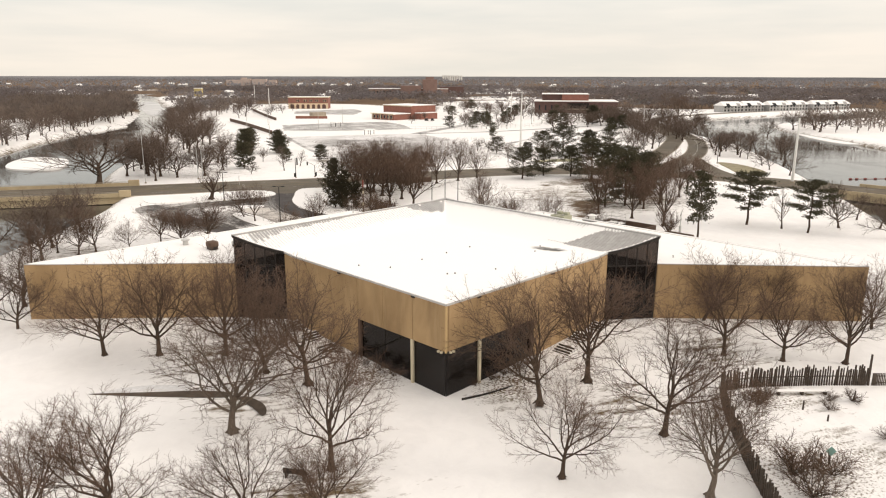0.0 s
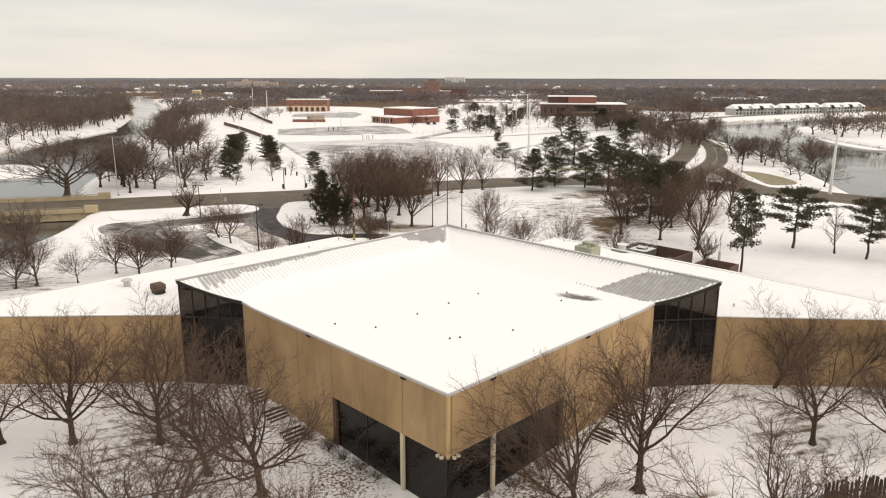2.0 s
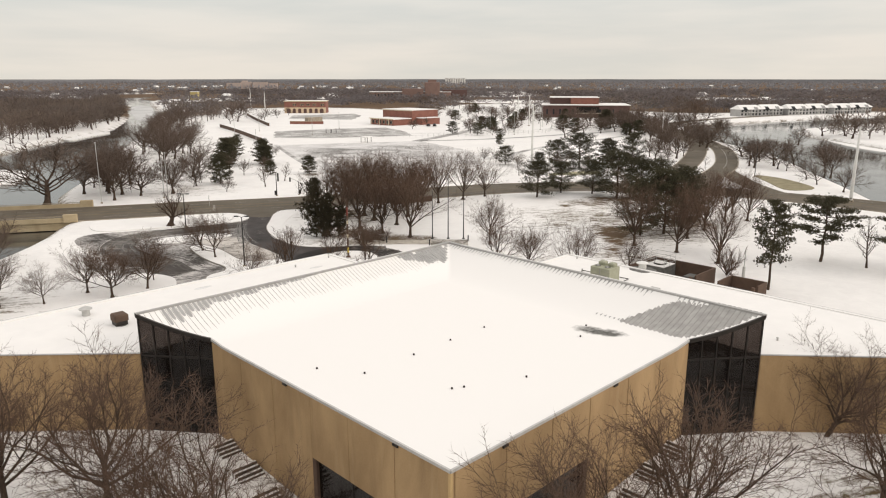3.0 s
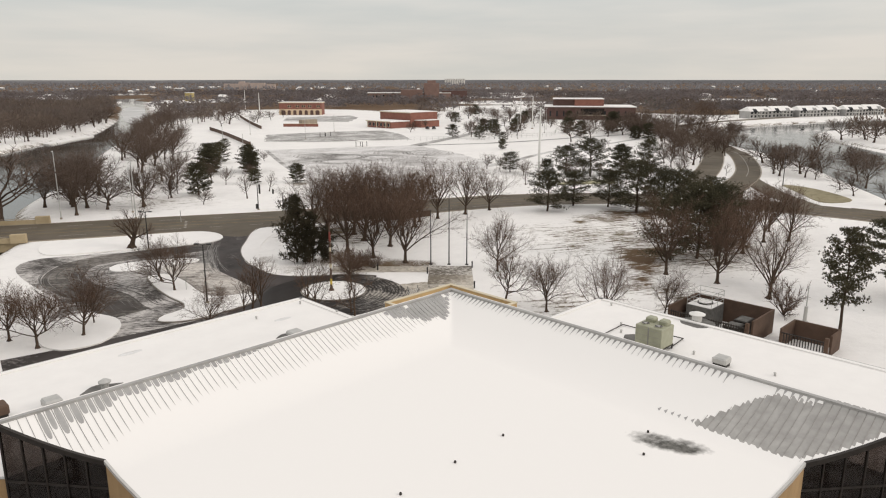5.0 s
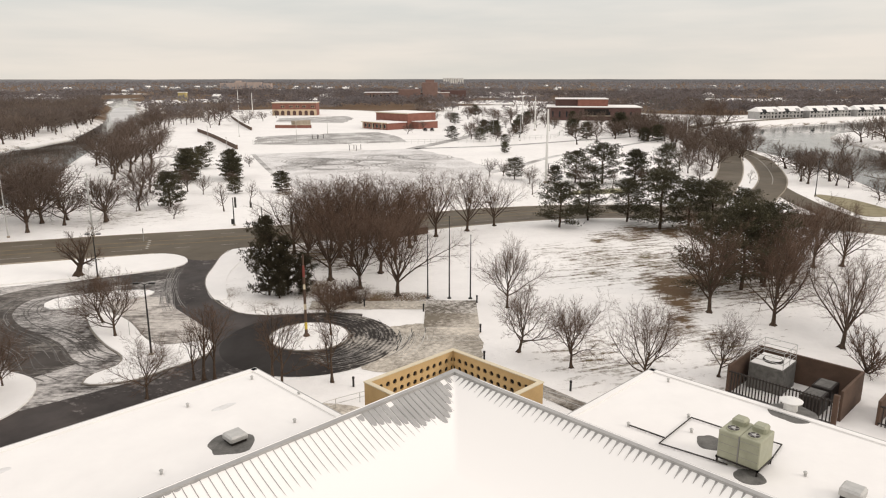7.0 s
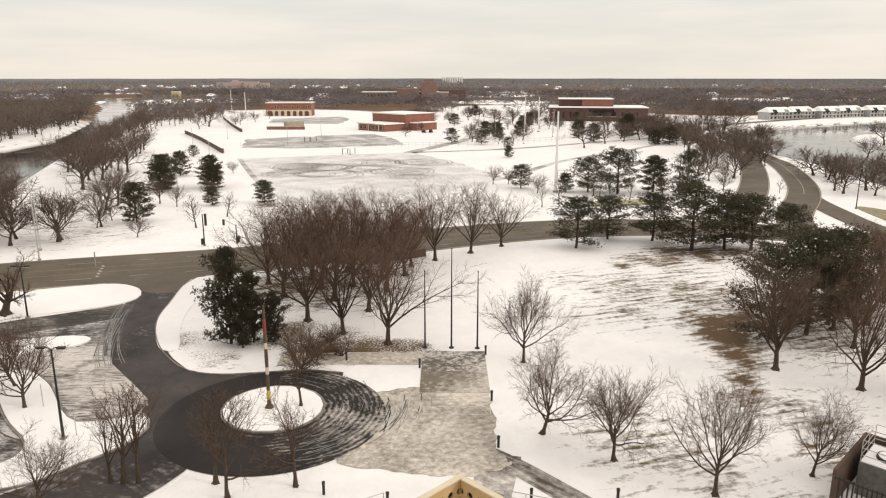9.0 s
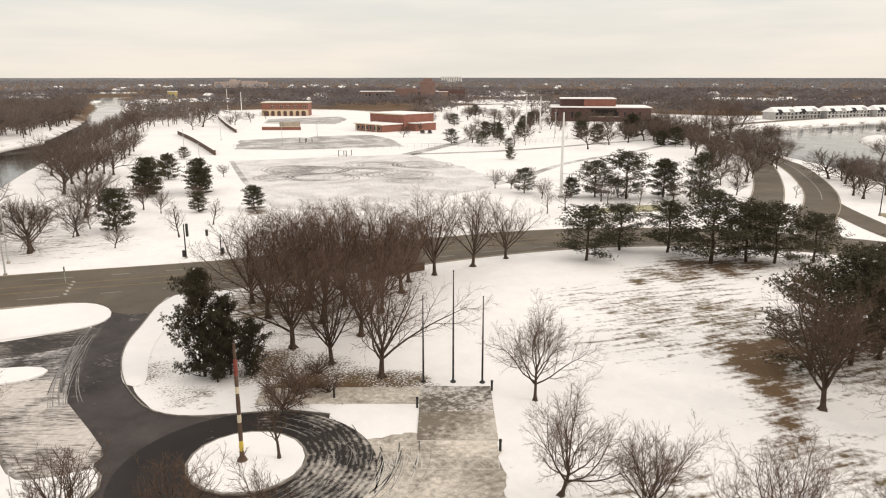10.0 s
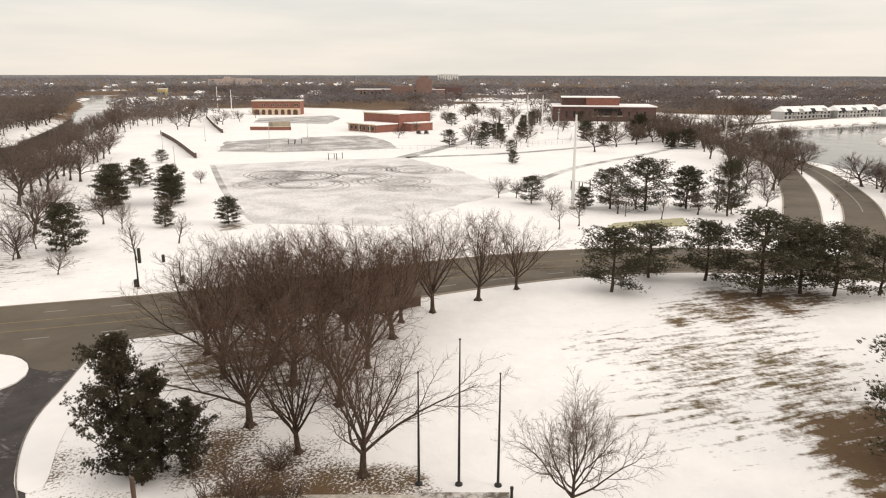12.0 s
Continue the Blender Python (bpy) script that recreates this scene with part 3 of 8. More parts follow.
quads = np.stack([idx[:-1, :-1], idx[1:, :-1], idx[1:, 1:], idx[:-1, 1:]], -1).reshape(-1, 4)
gme = fast_mesh("ground", np.stack([GX, GY, GZ], -1).reshape(-1, 3), quads, GROUND)
for nm, arr in (("bare", bare), ("litter", litter), ("fleck", fleck)):
    gme.attributes.new(nm, "FLOAT", "POINT").data.foreach_set("value", arr.astype(np.float32).ravel())
gme.polygons.foreach_set("use_smooth", [True] * len(gme.polygons))
ground = tagged(new("ground", gme), "snow-covered park ground with grass showing through", "ground", kind="structure")


def river(name, line, half, label):
    ob = part(name, ribbon(line, half + 8, -1.9), WATER)
    return tagged(ob, label, "river", kind="structure")


river("water", RIVER_L, HALF_L, "grey river water between snowy banks")
river("water", RIVER_R, HALF_R, "wide calm grey river beside the park")
# ice and snow shelves on the water
for pts, lab in (([(20, 237), (26, 254), (36, 266), (43, 252), (41, 239), (32, 222), (23, 226)], "rounded snow bar lying in the river"),
                 ([(98, 375), (112, 392), (131, 414), (127, 419), (108, 401), (96, 384)], "long snow bar along the river bank"),
                 ([(318, 905), (336, 930), (372, 1010), (360, 1018), (330, 960)], "snow-covered river shelf"),
                 ([(330, 60), (352, 82), (378, 98), (392, 92), (370, 68), (345, 52)], "snowy spit in the river")):
    g = Geo().prism(spline(pts, 2, True).tolist(), -2.2, -1.35)
    tagged(part("snow_bar", g, SNOWM), lab, "snow bar", kind="structure")

ice = RIVER_L[(RIVER_L[:, 1] > 520) & (RIVER_L[:, 1] < 830)]
tagged(part("river_ice", ribbon(ice, np.interp(ice[:, 1], [520, 545, 590, 780, 830], [2, 7, 10, 11, 3]), -1.8, 0.2), ICE), "grey-white sheet of thin ice on the river", "river ice", kind="structure")

# ---- roads ----
ROAD = spline([(-230, 284), (-60, 195), (-10, 167.5), (24, 148), (46, 137), (72, 123.5), (98, 114.5), (121, 105.5), (138, 95), (152, 80), (162, 62), (167, 40), (168, 20), (167, -20), (166, -80), (160, -200)], 2.5)
rh = np.interp(ROAD[:, 1], [90, 130], [7.6, 8.8])
tagged(part("road", ribbon(ROAD, rh, 0.05), ROADMAT), "salt-stained asphalt main road, wet and cleared of snow", "road", kind="structure")
for s in (1, -1):
    edge = offset_line(ROAD, s * (rh + 0.15))
    near = np.minimum(np.hypot(edge[:, 0] - 57, edge[:, 1] - 116) - 8, np.minimum(np.hypot(edge[:, 0] - 166, edge[:, 1] - 79) - 9, np.hypot(edge[:, 0] - 178, edge[:, 1] - 52) - 13))
    ok = near > 0
    runs = np.split(np.arange(len(edge)), np.where(np.diff(ok.astype(int)) != 0)[0] + 1)
    for run in runs:
        if ok[run[0]] and len(run) > 2:
            tagged(part("kerb", ribbon(edge[run], 0.12, 0.16, 0.2), CONCRETE), "concrete kerb with dirty snow along the road", "kerb", kind="structure")
BR_A = spline([(157, 74), (172, 79), (190, 85), (224, 97), (262, 113), (294, 129), (330, 156), (380, 200)], 2.5)
BR_B = spline([(160, 62), (181, 71), (206, 77.5), (229, 85.5), (258, 99), (281, 111.5), (291, 119), (312, 133.5), (334, 150), (362, 176), (400, 200), (460, 215), (560, 205), (700, 175)], 2.5)
BR_C = spline([(210, 78), (203, 73.5), (194, 67), (180, 56), (167, 42)], 2.5)
tagged(part("road", ribbon(BR_A, 3.7, 0.042), ROADMAT), "narrow snowy asphalt side road", "road", kind="structure")
tagged(part("road", ribbon(BR_B, 3.8, 0.046), ROADMAT), "winding two-lane asphalt riverside road", "road", kind="structure")
tagged(part("road", ribbon(BR_C, 3.3, 0.048), ROADMAT), "short asphalt slip road by the grass verge", "road", kind="structure")
for br, w in ((BR_A, 3.9), (BR_B, 4.0)):
    for s in (1, -1):
        tagged(part("kerb", ribbon(br[10:], 0.14, 0.16, 0.2, s * w), CONCRETE), "pale concrete kerb of the side road", "kerb", kind="structure")


def dashes(line, off, dash, gap, w, mat, label, i0=0, i1=None, z=0.058):
    """Painted line or dashes along a road."""
    l = offset_line(line, off)[i0:i1]
    g, run = Geo(), 0.0
    for a, b in zip(l[:-1], l[1:]):
        if gap == 0 or run % (dash + gap) < dash:
            t = (b - a) / (np.linalg.norm(b - a) + 1e-9)
            n = np.array([-t[1], t[0]]) * w
            g.add([(*(a - n), z), (*(b - n), z), (*(b + n), z), (*(a + n), z)], [(0, 1, 2, 3)])
        run += np.linalg.norm(b - a)
    tagged(part("road_marking", g, mat), label, "road marking", kind="structure")


dashes(ROAD, 1.7, 1, 0, 0.09, PAINTYELLOW, "worn yellow centre line")
dashes(ROAD, -1.7, 1, 0, 0.09, PAINTYELLOW, "worn yellow centre line")
dashes(ROAD, 5.1, 3, 6, 0.08, PAINTWHITE, "worn white lane dashes")
dashes(ROAD, -5.1, 3, 6, 0.08, PAINTWHITE, "worn white lane dashes")
dashes(BR_B, 0.0, 1, 0, 0.10, PAINTWHITE, "pale centre line", 22)
# stop line at the junction
g = Geo()
for k in range(5):
    g.box(51.2 + k * 0.75, 129.0 + k * 1.45, 0.056, 51.6 + k * 0.75, 129.9 + k * 1.45, 0.06)
tagged(part("road_marking", g, PAINTWHITE), "row of white crossing blocks", "road marking", kind="structure")

# museum drive, turning circle and parking lot
DRIVE = spline([(58.6, 122), (54.6, 114), (49.6, 106.6), (45.2, 98.3), (42.6, 91), (41.9, 84.5), (40.5, 78), (36.5, 71.5), (29, 68.5), (18, 69), (10, 70), (4, 71)], 1.5)
dw = np.interp(np.arange(len(DRIVE)), [0, 5, 11, 30, 36, 200], [7.0, 4.2, 2.9, 3.0, 4.2, 4.2])
tagged(part("road", ribbon(DRIVE, dw, 0.034), DRIVEMAT), "wet black asphalt drive with wheel tracks", "driveway", kind="structure")
ra = np.linspace(0, 2 * math.pi, 72, endpoint=False)
outer = 10.2 - 1.35 * np.cos(ra - 0.93)
RING = np.stack([46.6 + (outer + 4.4) / 2 * np.cos(ra), 70.4 + (outer + 4.4) / 2 * np.sin(ra)], 1)
tagged(part("road", ribbon(RING, (outer - 4.4) / 2, 0.038, 0, 0, True), RINGMAT), "wet asphalt turning circle round a snowy island", "driveway", kind="structure")
LOT = spline([(17, 118), (20, 121.5), (25, 120.8), (38, 113.5), (49, 108), (44, 97), (39, 86), (37, 78), (31, 73), (20, 71), (14, 74), (12, 84), (16, 92), (16, 103), (16, 111)], 2.5, True)
tagged(part("pavement", filled(LOT, 0.026), LOTMAT), "slushy asphalt parking lot with curved wheel tracks", "parking lot", kind="structure")
THAW = spline([(34.2, 100.8), (40.6, 99.0), (39.9, 92.3), (39.3, 83.8), (38.6, 79.6), (36.2, 79.0), (33.2, 80.8), (32.8, 86), (33.5, 94)], 1.5, True)
tagged(part("pavement", filled(THAW, 0.0395), THAWMAT), "thin grey slush swept in streaks beside the drive", "parking lot", kind="structure")
fan_r = random.Random(4)
FAN = []
fan_corners = [(52.5, 66.5), (55.6, 66.4), (59.3, 64.8), (63.6, 58.6), (59.2, 54.0), (55.9, 51.0), (54.9, 48.2), (51.0, 49.8), (48.0, 53.6), (45.0, 58.2), (46.5, 61.5)]
for a, b in zip(fan_corners, fan_corners[1:] + fan_corners[:1]):
    for t in np.linspace(0, 1, 8)[:-1]:
        FAN.append((a[0] + (b[0] - a[0]) * t + fan_r.uniform(-0.22, 0.22), a[1] + (b[1] - a[1]) * t + fan_r.uniform(-0.22, 0.22)))
FAN = np.array(FAN)
tagged(part("pavement", filled(FAN, 0.030), SLUSH), "pavement apron with tracked brown slush", "pavement", kind="structure")
WALKS = [([(54.4, 55.8), (54.9, 48.8), (54.5, 42.3), (54, 36)], 1.1), ([(55.5, 50), (46, 44), (44, 42)], 1.6), ([(65.2, 69.2), (61.5, 73.0), (58.2, 76.2), (53.5, 80.5)], 1.8), ([(40, 45), (38, 52), (34, 57)], 1.0)]
for i, (pts, w) in enumerate(WALKS):
    tagged(part("pavement", ribbon(spline(pts, 1.5), w, 0.0185 + 0.0035 * i), MUD if i < 2 else SLUSH), "footpath with trampled muddy snow", "footpath", kind="structure")


def island(pts, label, closed_step=1.2):
    line = spline(pts, closed_step, True)
    root = thing("kerb_island", label, "traffic island", "kerbed snow islands", kind="structure")
    part("snow_top", Geo().prism(offset_line(line, 0.15, True).tolist(), 0.0, 0.19), SNOWM, root)
    part("kerb", ribbon(line, 0.085, 0.16, 0.16, 0, True), WETKERB, root, "wet grey concrete kerb")
    return root


island([(46.6 + 4.7 * math.cos(a), 70.6 + 4.9 * math.sin(a)) for a in np.linspace(0, 2 * math.pi, 10, endpoint=False)], "round snow-covered island in the turning circle")
island([(30.4, 97.6), (29.2, 94), (28.4, 89.4), (28.0, 84.5), (28.0, 80), (26.6, 77.8), (24.1, 77.3), (22.4, 75.6), (23.7, 73.8), (26.6, 72.6), (30, 72.9), (33.5, 73.3), (36.6, 75), (37.4, 78), (35, 79.0), (32.6, 80.6), (32.4, 84), (33.0, 88), (33.4, 92), (32.8, 97)], "large snowy kerbed island with trees beside the drive")
island([(27.5, 105.2), (29.4, 107.8), (34.8, 106.8), (39.6, 104.0), (40.8, 101.6), (38.8, 100.6), (34.6, 102.0), (29.0, 102.6)], "slim snow-covered island in the parking lot")
island([(27.5, 134.0), (34, 131.2), (42, 127.8), (48.6, 124.8), (51.8, 122.6), (53.0, 119.6), (52.8, 116.4), (50.9, 113.5), (46.6, 113.0), (38.2, 116.2), (29, 120.2), (23.5, 123.5), (24.0, 130)], "long snowy verge between road and parking lot")
island([(19.0, 80.5), (17.8, 76), (14.5, 72.8), (10.5, 73.5), (9.5, 78), (12.5, 84), (16.5, 85.5)], "rounded snowy island with a tree at the end of the lot")
tagged(part("road", filled(spline([(51.0, 124.6), (53.4, 120.6), (53.2, 116.4), (56.5, 113.2), (63.5, 118.6), (61.0, 124.0)], 1.2, True), 0.036), ROADMAT), "asphalt mouth of the drive beside the main road", "driveway", kind="structure")
kerb_line = spline([(62.0, 118.0), (58.4, 115.2), (53.8, 109.2), (50.0, 104.2), (47.2, 98.8), (45.2, 92.5), (44.5, 86.4), (45.2, 83.2), (47.0, 80.8), (50.1, 78.4), (53.6, 75.8), (56.0, 72.4)], 1.2)
tagged(part("kerb", ribbon(kerb_line, 0.065, 0.13, 0.13, 0.25), WETKERB), "curved wet concrete kerb of the lawn", "kerb", kind="structure")

tagged(part("lawn_edge", Geo().prism(spline([(62.2, 117.8), (58.6, 115.1), (54.0, 109.1), (50.2, 104.1), (47.4, 98.7), (45.4, 92.6), (47.0, 91.5), (50, 97.5), (53.5, 103), (58, 108), (63, 112.5), (66, 115.5)], 1.2, True).tolist(), -0.02, 0.075), SNOWM), "snow lapping over the kerb of the lawn", "snow", kind="structure")
FILL = np.concatenate([offset_line(kerb_line, 0.2)[6:], np.array([(54.5, 70.5), (46.6, 66), (39, 75), (41, 88), (44, 99)])])
tagged(part("road", filled(FILL, 0.031), DRIVEMAT), "wet black asphalt where drive and circle meet", "driveway", kind="structure")

# plaza paving before the entrance, with a faint painted border
PA = pose(62.3, 60.8, 0, 0, 0, 45)
for v0, v1 in ((-0.7, 4.6), (4.6, 10.1)):
    g = Geo().box(v0, -2.6, 0.0, v1 - 0.03, 4.4, 0.06).move(PA)
    tagged(part("pavement", g, PLAZAMAT if v0 < 4 else PLAZATOP), "paved entrance plaza under thin slush", "pavement", kind="structure")
g = Geo()
for a in ((-3.85, -2.4, -3.75, 3.9), (-5.35, -2.4, -5.25, 3.9), (-5.25, -2.4, -3.85, -2.3), (-5.25, 3.8, -3.85, 3.9), (-0.85, -2.6, -0.73, 4.4)):
    g.box(a[0], a[1], 0.032, a[2], a[3], 0.038)
for k in range(7):
    g.add([(-5.25, -2.1 + k * 0.84, 0.037), (-5.15, -2.1 + k * 0.84, 0.037), (-3.85, -1.4 + k * 0.84, 0.037), (-3.95, -1.4 + k * 0.84, 0.037)], [(0, 1, 2, 3)])
tagged(part("road_marking", g.move(PA), PLAZAPAINT), "faint white hatched painting on the plaza", "road marking", kind="structure")


def tyre_tracks(name, arcs, mat, label, z, w=0.16):
    """Pairs of wheel marks along arcs of (centre x, centre y, radius, from, to, drift)."""
    g = Geo()
    for cx, cy, r, a0, a1, drift in arcs:
        n = max(6, int(abs(a1 - a0) * r / 0.8))
        for side in (0, 1.7):
            line = np.array([(cx + (r + side + drift * t) * math.cos(a0 + (a1 - a0) * t), cy + (r + side + drift * t) * math.sin(a0 + (a1 - a0) * t)) for t in np.linspace(0, 1, n)])
            q = ribbon(line, w * (0.6 + 0.4 * math.sin(cx * 3 + r)), z)
            g.add(q.v, q.f)
    tagged(part(name, g, mat), label, "tyre tracks", kind="structure")


tk = random.Random(21)
loops = []
for cx, cy in ((140, 214), (148, 204), (157, 216), (166, 204), (152, 226), (170, 190), (180, 214), (190, 206), (163, 178)):
    for k in range(8):
        a = tk.uniform(0, 6.28)
        loops.append((cx + tk.gauss(0, 2.2), cy + tk.gauss(0, 2.2), tk.uniform(3.0, 9.5), a, a + tk.uniform(2.2, 5.6), tk.uniform(-1.5, 1.5)))
tyre_tracks("tyre_tracks", loops, TRACKPALE, "looping tyre tracks pressed into the snowy lot", 0.045, 0.17)


def ring_arcs(n, r0, r1, a0, a1, span):
    out = []
    for k in range(n):
        a = tk.uniform(a0, a1)
        out.append((46.6 + tk.uniform(-1.2, 1.6), 70.4 + tk.uniform(-1.4, 1.0), tk.uniform(r0, r1), a, a + tk.uniform(*span), tk.uniform(-1.2, 1.6)))
    return out


tyre_tracks("tyre_tracks", ring_arcs(14, 5.5, 7.6, -2.2, 0.0, (0.3, 1.1)), TRACKDARK, "dark circling wheel tracks in the slush", 0.050, 0.07)
tyre_tracks("tyre_tracks", ring_arcs(14, 5.6, 7.6, -2.0, 0.3, (0.2, 0.8)), TRACKSNOW, "white snow ridges between wheel tracks", 0.047, 0.05)


ar = random.Random(31)
for mt, label, z, w in ((TRACKDARK, "thin dark wheel tracks across the apron", 0.0345, 0.07), (PLAZAPAINT, "slush ridges across the apron", 0.0375, 0.06)):
    tyre_tracks("tyre_tracks", [(46.6 + ar.uniform(-1, 1.5), 70.4 + ar.uniform(-1, 1), ar.uniform(8.0, 12.0), ar.uniform(-1.5, -0.9), ar.uniform(-0.75, -0.6), ar.uniform(-1.0, 0.8)) for k in range(16)], mt, label, z, w)


def lane_tracks(line, i0, i1, d0, d1, n, w, mat, label, z):
    """Thin wheel marks that run side by side along a lane, each for a stretch of it."""
    g = Geo()
    for k in range(n):
        a = tk.randint(i0, i1 - 7)
        seg = line[a:min(i1, a + tk.randint(6, 16))]
        d = tk.uniform(d0, d1)
        if d0 < 0 < d1 and abs(d) < 0.5:
            continue
        q = ribbon(offset_line(seg, np.linspace(d, d + tk.uniform(-0.9, 0.9), len(seg))), w * tk.uniform(0.5, 1.3), z + 0.0004 * k)
        g.add(q.v, q.f)
    tagged(part("tyre_tracks", g, mat), label, "tyre tracks", kind="structure")


LANE = spline([(51, 110), (44, 110.5), (34, 113), (26, 113), (21, 107), (20, 99), (21.5, 90), (21, 83), (22, 78.5)], 1.2)
tagged(part("road", ribbon(LANE[2:-2], 3.0, 0.030), LANEMAT), "dark thawed lane through the parking lot", "driveway", kind="structure")
lane_tracks(LANE, 11, len(LANE), -5.0, 5.0, 40, 0.03, TRACKSNOW, "curved slush ridges left by wheels", 0.036)
lane_tracks(LANE, 8, len(LANE), -6.0, 7.0, 44, 0.07, TRACKDARK, "dark wheel tracks through the slush", 0.033)
lane_tracks(DRIVE, 7, 20, -4.4, -2.4, 16, 0.05, TRACKDARK, "dark wheel tracks beside the drive", 0.0402)
lane_tracks(DRIVE, 7, 22, -4.2, -2.2, 18, 0.035, TRACKSNOW, "slush ridges along the drive", 0.0515)

def cornered(pts):
    """A lot's outline with straight sides, slightly uneven where snow laps over."""
    r, out = random.Random(9), []
    for a, b in zip(pts, pts[1:] + pts[:1]):
        for t in np.linspace(0, 1, 9)[:-1]:
            out.append((a[0] + (b[0] - a[0]) * t + r.uniform(-0.7, 0.7), a[1] + (b[1] - a[1]) * t + r.uniform(-0.7, 0.7)))
    return np.array(out)


# snowy car parks across the road
tagged(part("pavement", filled(cornered([(109, 166), (128, 213), (150, 262), (180, 248), (212, 232), (198, 190), (180, 154), (150, 150), (128, 143)]), 0.02), FARLOT), "big snowy parking lot with looping tyre tracks", "parking lot", kind="structure")
tagged(part("pavement", filled(cornered([(196, 337), (172, 300), (188, 280), (232, 258), (252, 290), (262, 318), (236, 330)]), 0.02), FARLOTDARK), "grey slushy parking lot by the brick building", "parking lot", kind="structure")
tagged(part("pavement", filled(cornered([(300, 480), (270, 440), (300, 400), (340, 440), (355, 470)]), 0.02), FARLOTDARK), "forecourt of the fire station under thin snow", "parking lot", kind="structure")
PATHS = [([(112, 176), (128, 214), (150, 262)], 0.9), ([(212, 232), (250, 214), (300, 205), (360, 195)], 2.0), ([(180, 154), (230, 170), (290, 175), (340, 182)], 1.5), ([(210, 232), (280, 262), (350, 300)], 3.0)]
for pts, w in PATHS:
    tagged(part("pavement", ribbon(spline(pts, 4), w, 0.026), FARLOTDARK), "snowy park path", "footpath", kind="structure")

# backdrop of wooded horizon, all round; its blue-grey colour is painted haze
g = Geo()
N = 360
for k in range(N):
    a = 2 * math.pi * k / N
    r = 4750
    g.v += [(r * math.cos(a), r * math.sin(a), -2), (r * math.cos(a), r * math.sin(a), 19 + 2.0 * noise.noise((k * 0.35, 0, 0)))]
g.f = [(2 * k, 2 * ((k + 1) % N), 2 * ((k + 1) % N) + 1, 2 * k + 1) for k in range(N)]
tagged(part("backdrop", g, HORIZON), "low band of distant bare woods with haze painted in", "distant woods", kind="structure")

# ---- the museum ----
LOW, HIGH, EDGE = 9.0, 11.15, 33.35


def roof_z(x, y):
    s = min(max(max(x, y) - 26.6, 0.0) / (EDGE - 26.6), 1.0)
    return LOW + (HIGH - LOW) * s ** 1.6


museum = thing("museum_building", "tan concrete museum with a snow-covered upturned metal roof", "museum")

# ribbed roof: two turned-up slopes that meet in a valley on the diagonal
NR = 220
PITCH = 0.46
rv, rf, rb_, wet_, keep = [], [], [], [], {}
rng = random.Random(4)
step = (EDGE + 4.0) / NR
for i in range(NR + 1):
    for j in range(NR + 1):
        x, y = -4.0 + i * step, -4.0 + j * step
        # slide the outline onto the cut corners
        if x < 0 and y < 28 - x * 1.25 and y >= 28:
            x = max(x, -(y - 28) / 1.25)
        if y < 0 and x < 28 - y * 1.25 and x >= 28:
            y = max(y, -(x - 28) / 1.25)
        if (x < 0 and y < 28) or (y < 0 and x < 28):
            x, y = max(x, 0.0), max(y, 0.0)
        keep[i, j] = len(rv)
        rv.append((x, y, roof_z(x, y) + 0.12))
        b = 0.0
        if y <= x and y < 6.6:
            # the big thawed corner
            lo = 27.9 + 0.12 * math.sin(y * 2 * math.pi / PITCH) + max(0.0, 1.0 - y) ** 1.3 * 0.75
            hi = np.interp(y, (0.2, 0.8, 1.4, 3.4, 4.3, 5.2, 6.5), (33.4, 32.8, 32.6, 32.5, 31.7, 30.5, 28.3)) + 0.15 * math.sin(y * 2 * math.pi / PITCH)
            b = 0.8 if lo < x < hi else 0.0
        du = x - 24.85 + 0.26 * (y - 6.5)
        pool = math.exp(-(du / 1.15) ** 2 - ((y - 6.5) / 2.9) ** 2)
        b = max(b, 0.52 * pool)
        wet_.append(min(1.0, 2.2 * pool))
        rb_.append(min(b, 0.8))
for i in range(NR):
    for j in range(NR):
        q = (keep[i, j], keep[i + 1, j], keep[i + 1, j + 1], keep[i, j + 1])
        a, c = Vector(rv[q[0]]), Vector(rv[q[2]])
        b, d = Vector(rv[q[1]]), Vector(rv[q[3]])
        if (c - a).cross(d - b).length > 0.02:
            rf.append(q)
rme = bpy.data.meshes.new("roof")
rme.from_pydata(rv, [], rf)
rme.attributes.new("bare", "FLOAT", "POINT").data.foreach_set("value", rb_)
rme.attributes.new("wet", "FLOAT", "POINT").data.foreach_set("value", wet_)
rme.polygons.foreach_set("use_smooth", [True] * len(rme.polygons))
rme.materials.append(ROOFSNOW)
roof = part("roof", rme, None, museum, "ribbed metal roof under snow")

# standing seams on the two slopes, one mesh each, with thawed ovals and teeth between them at the raised edge
def thawed(pts):
    part("thawed_strip", Geo().add([(q[0], q[1], roof_z(*q) + 0.128) for q in pts], [tuple(range(len(pts)))]), METAL, roof)


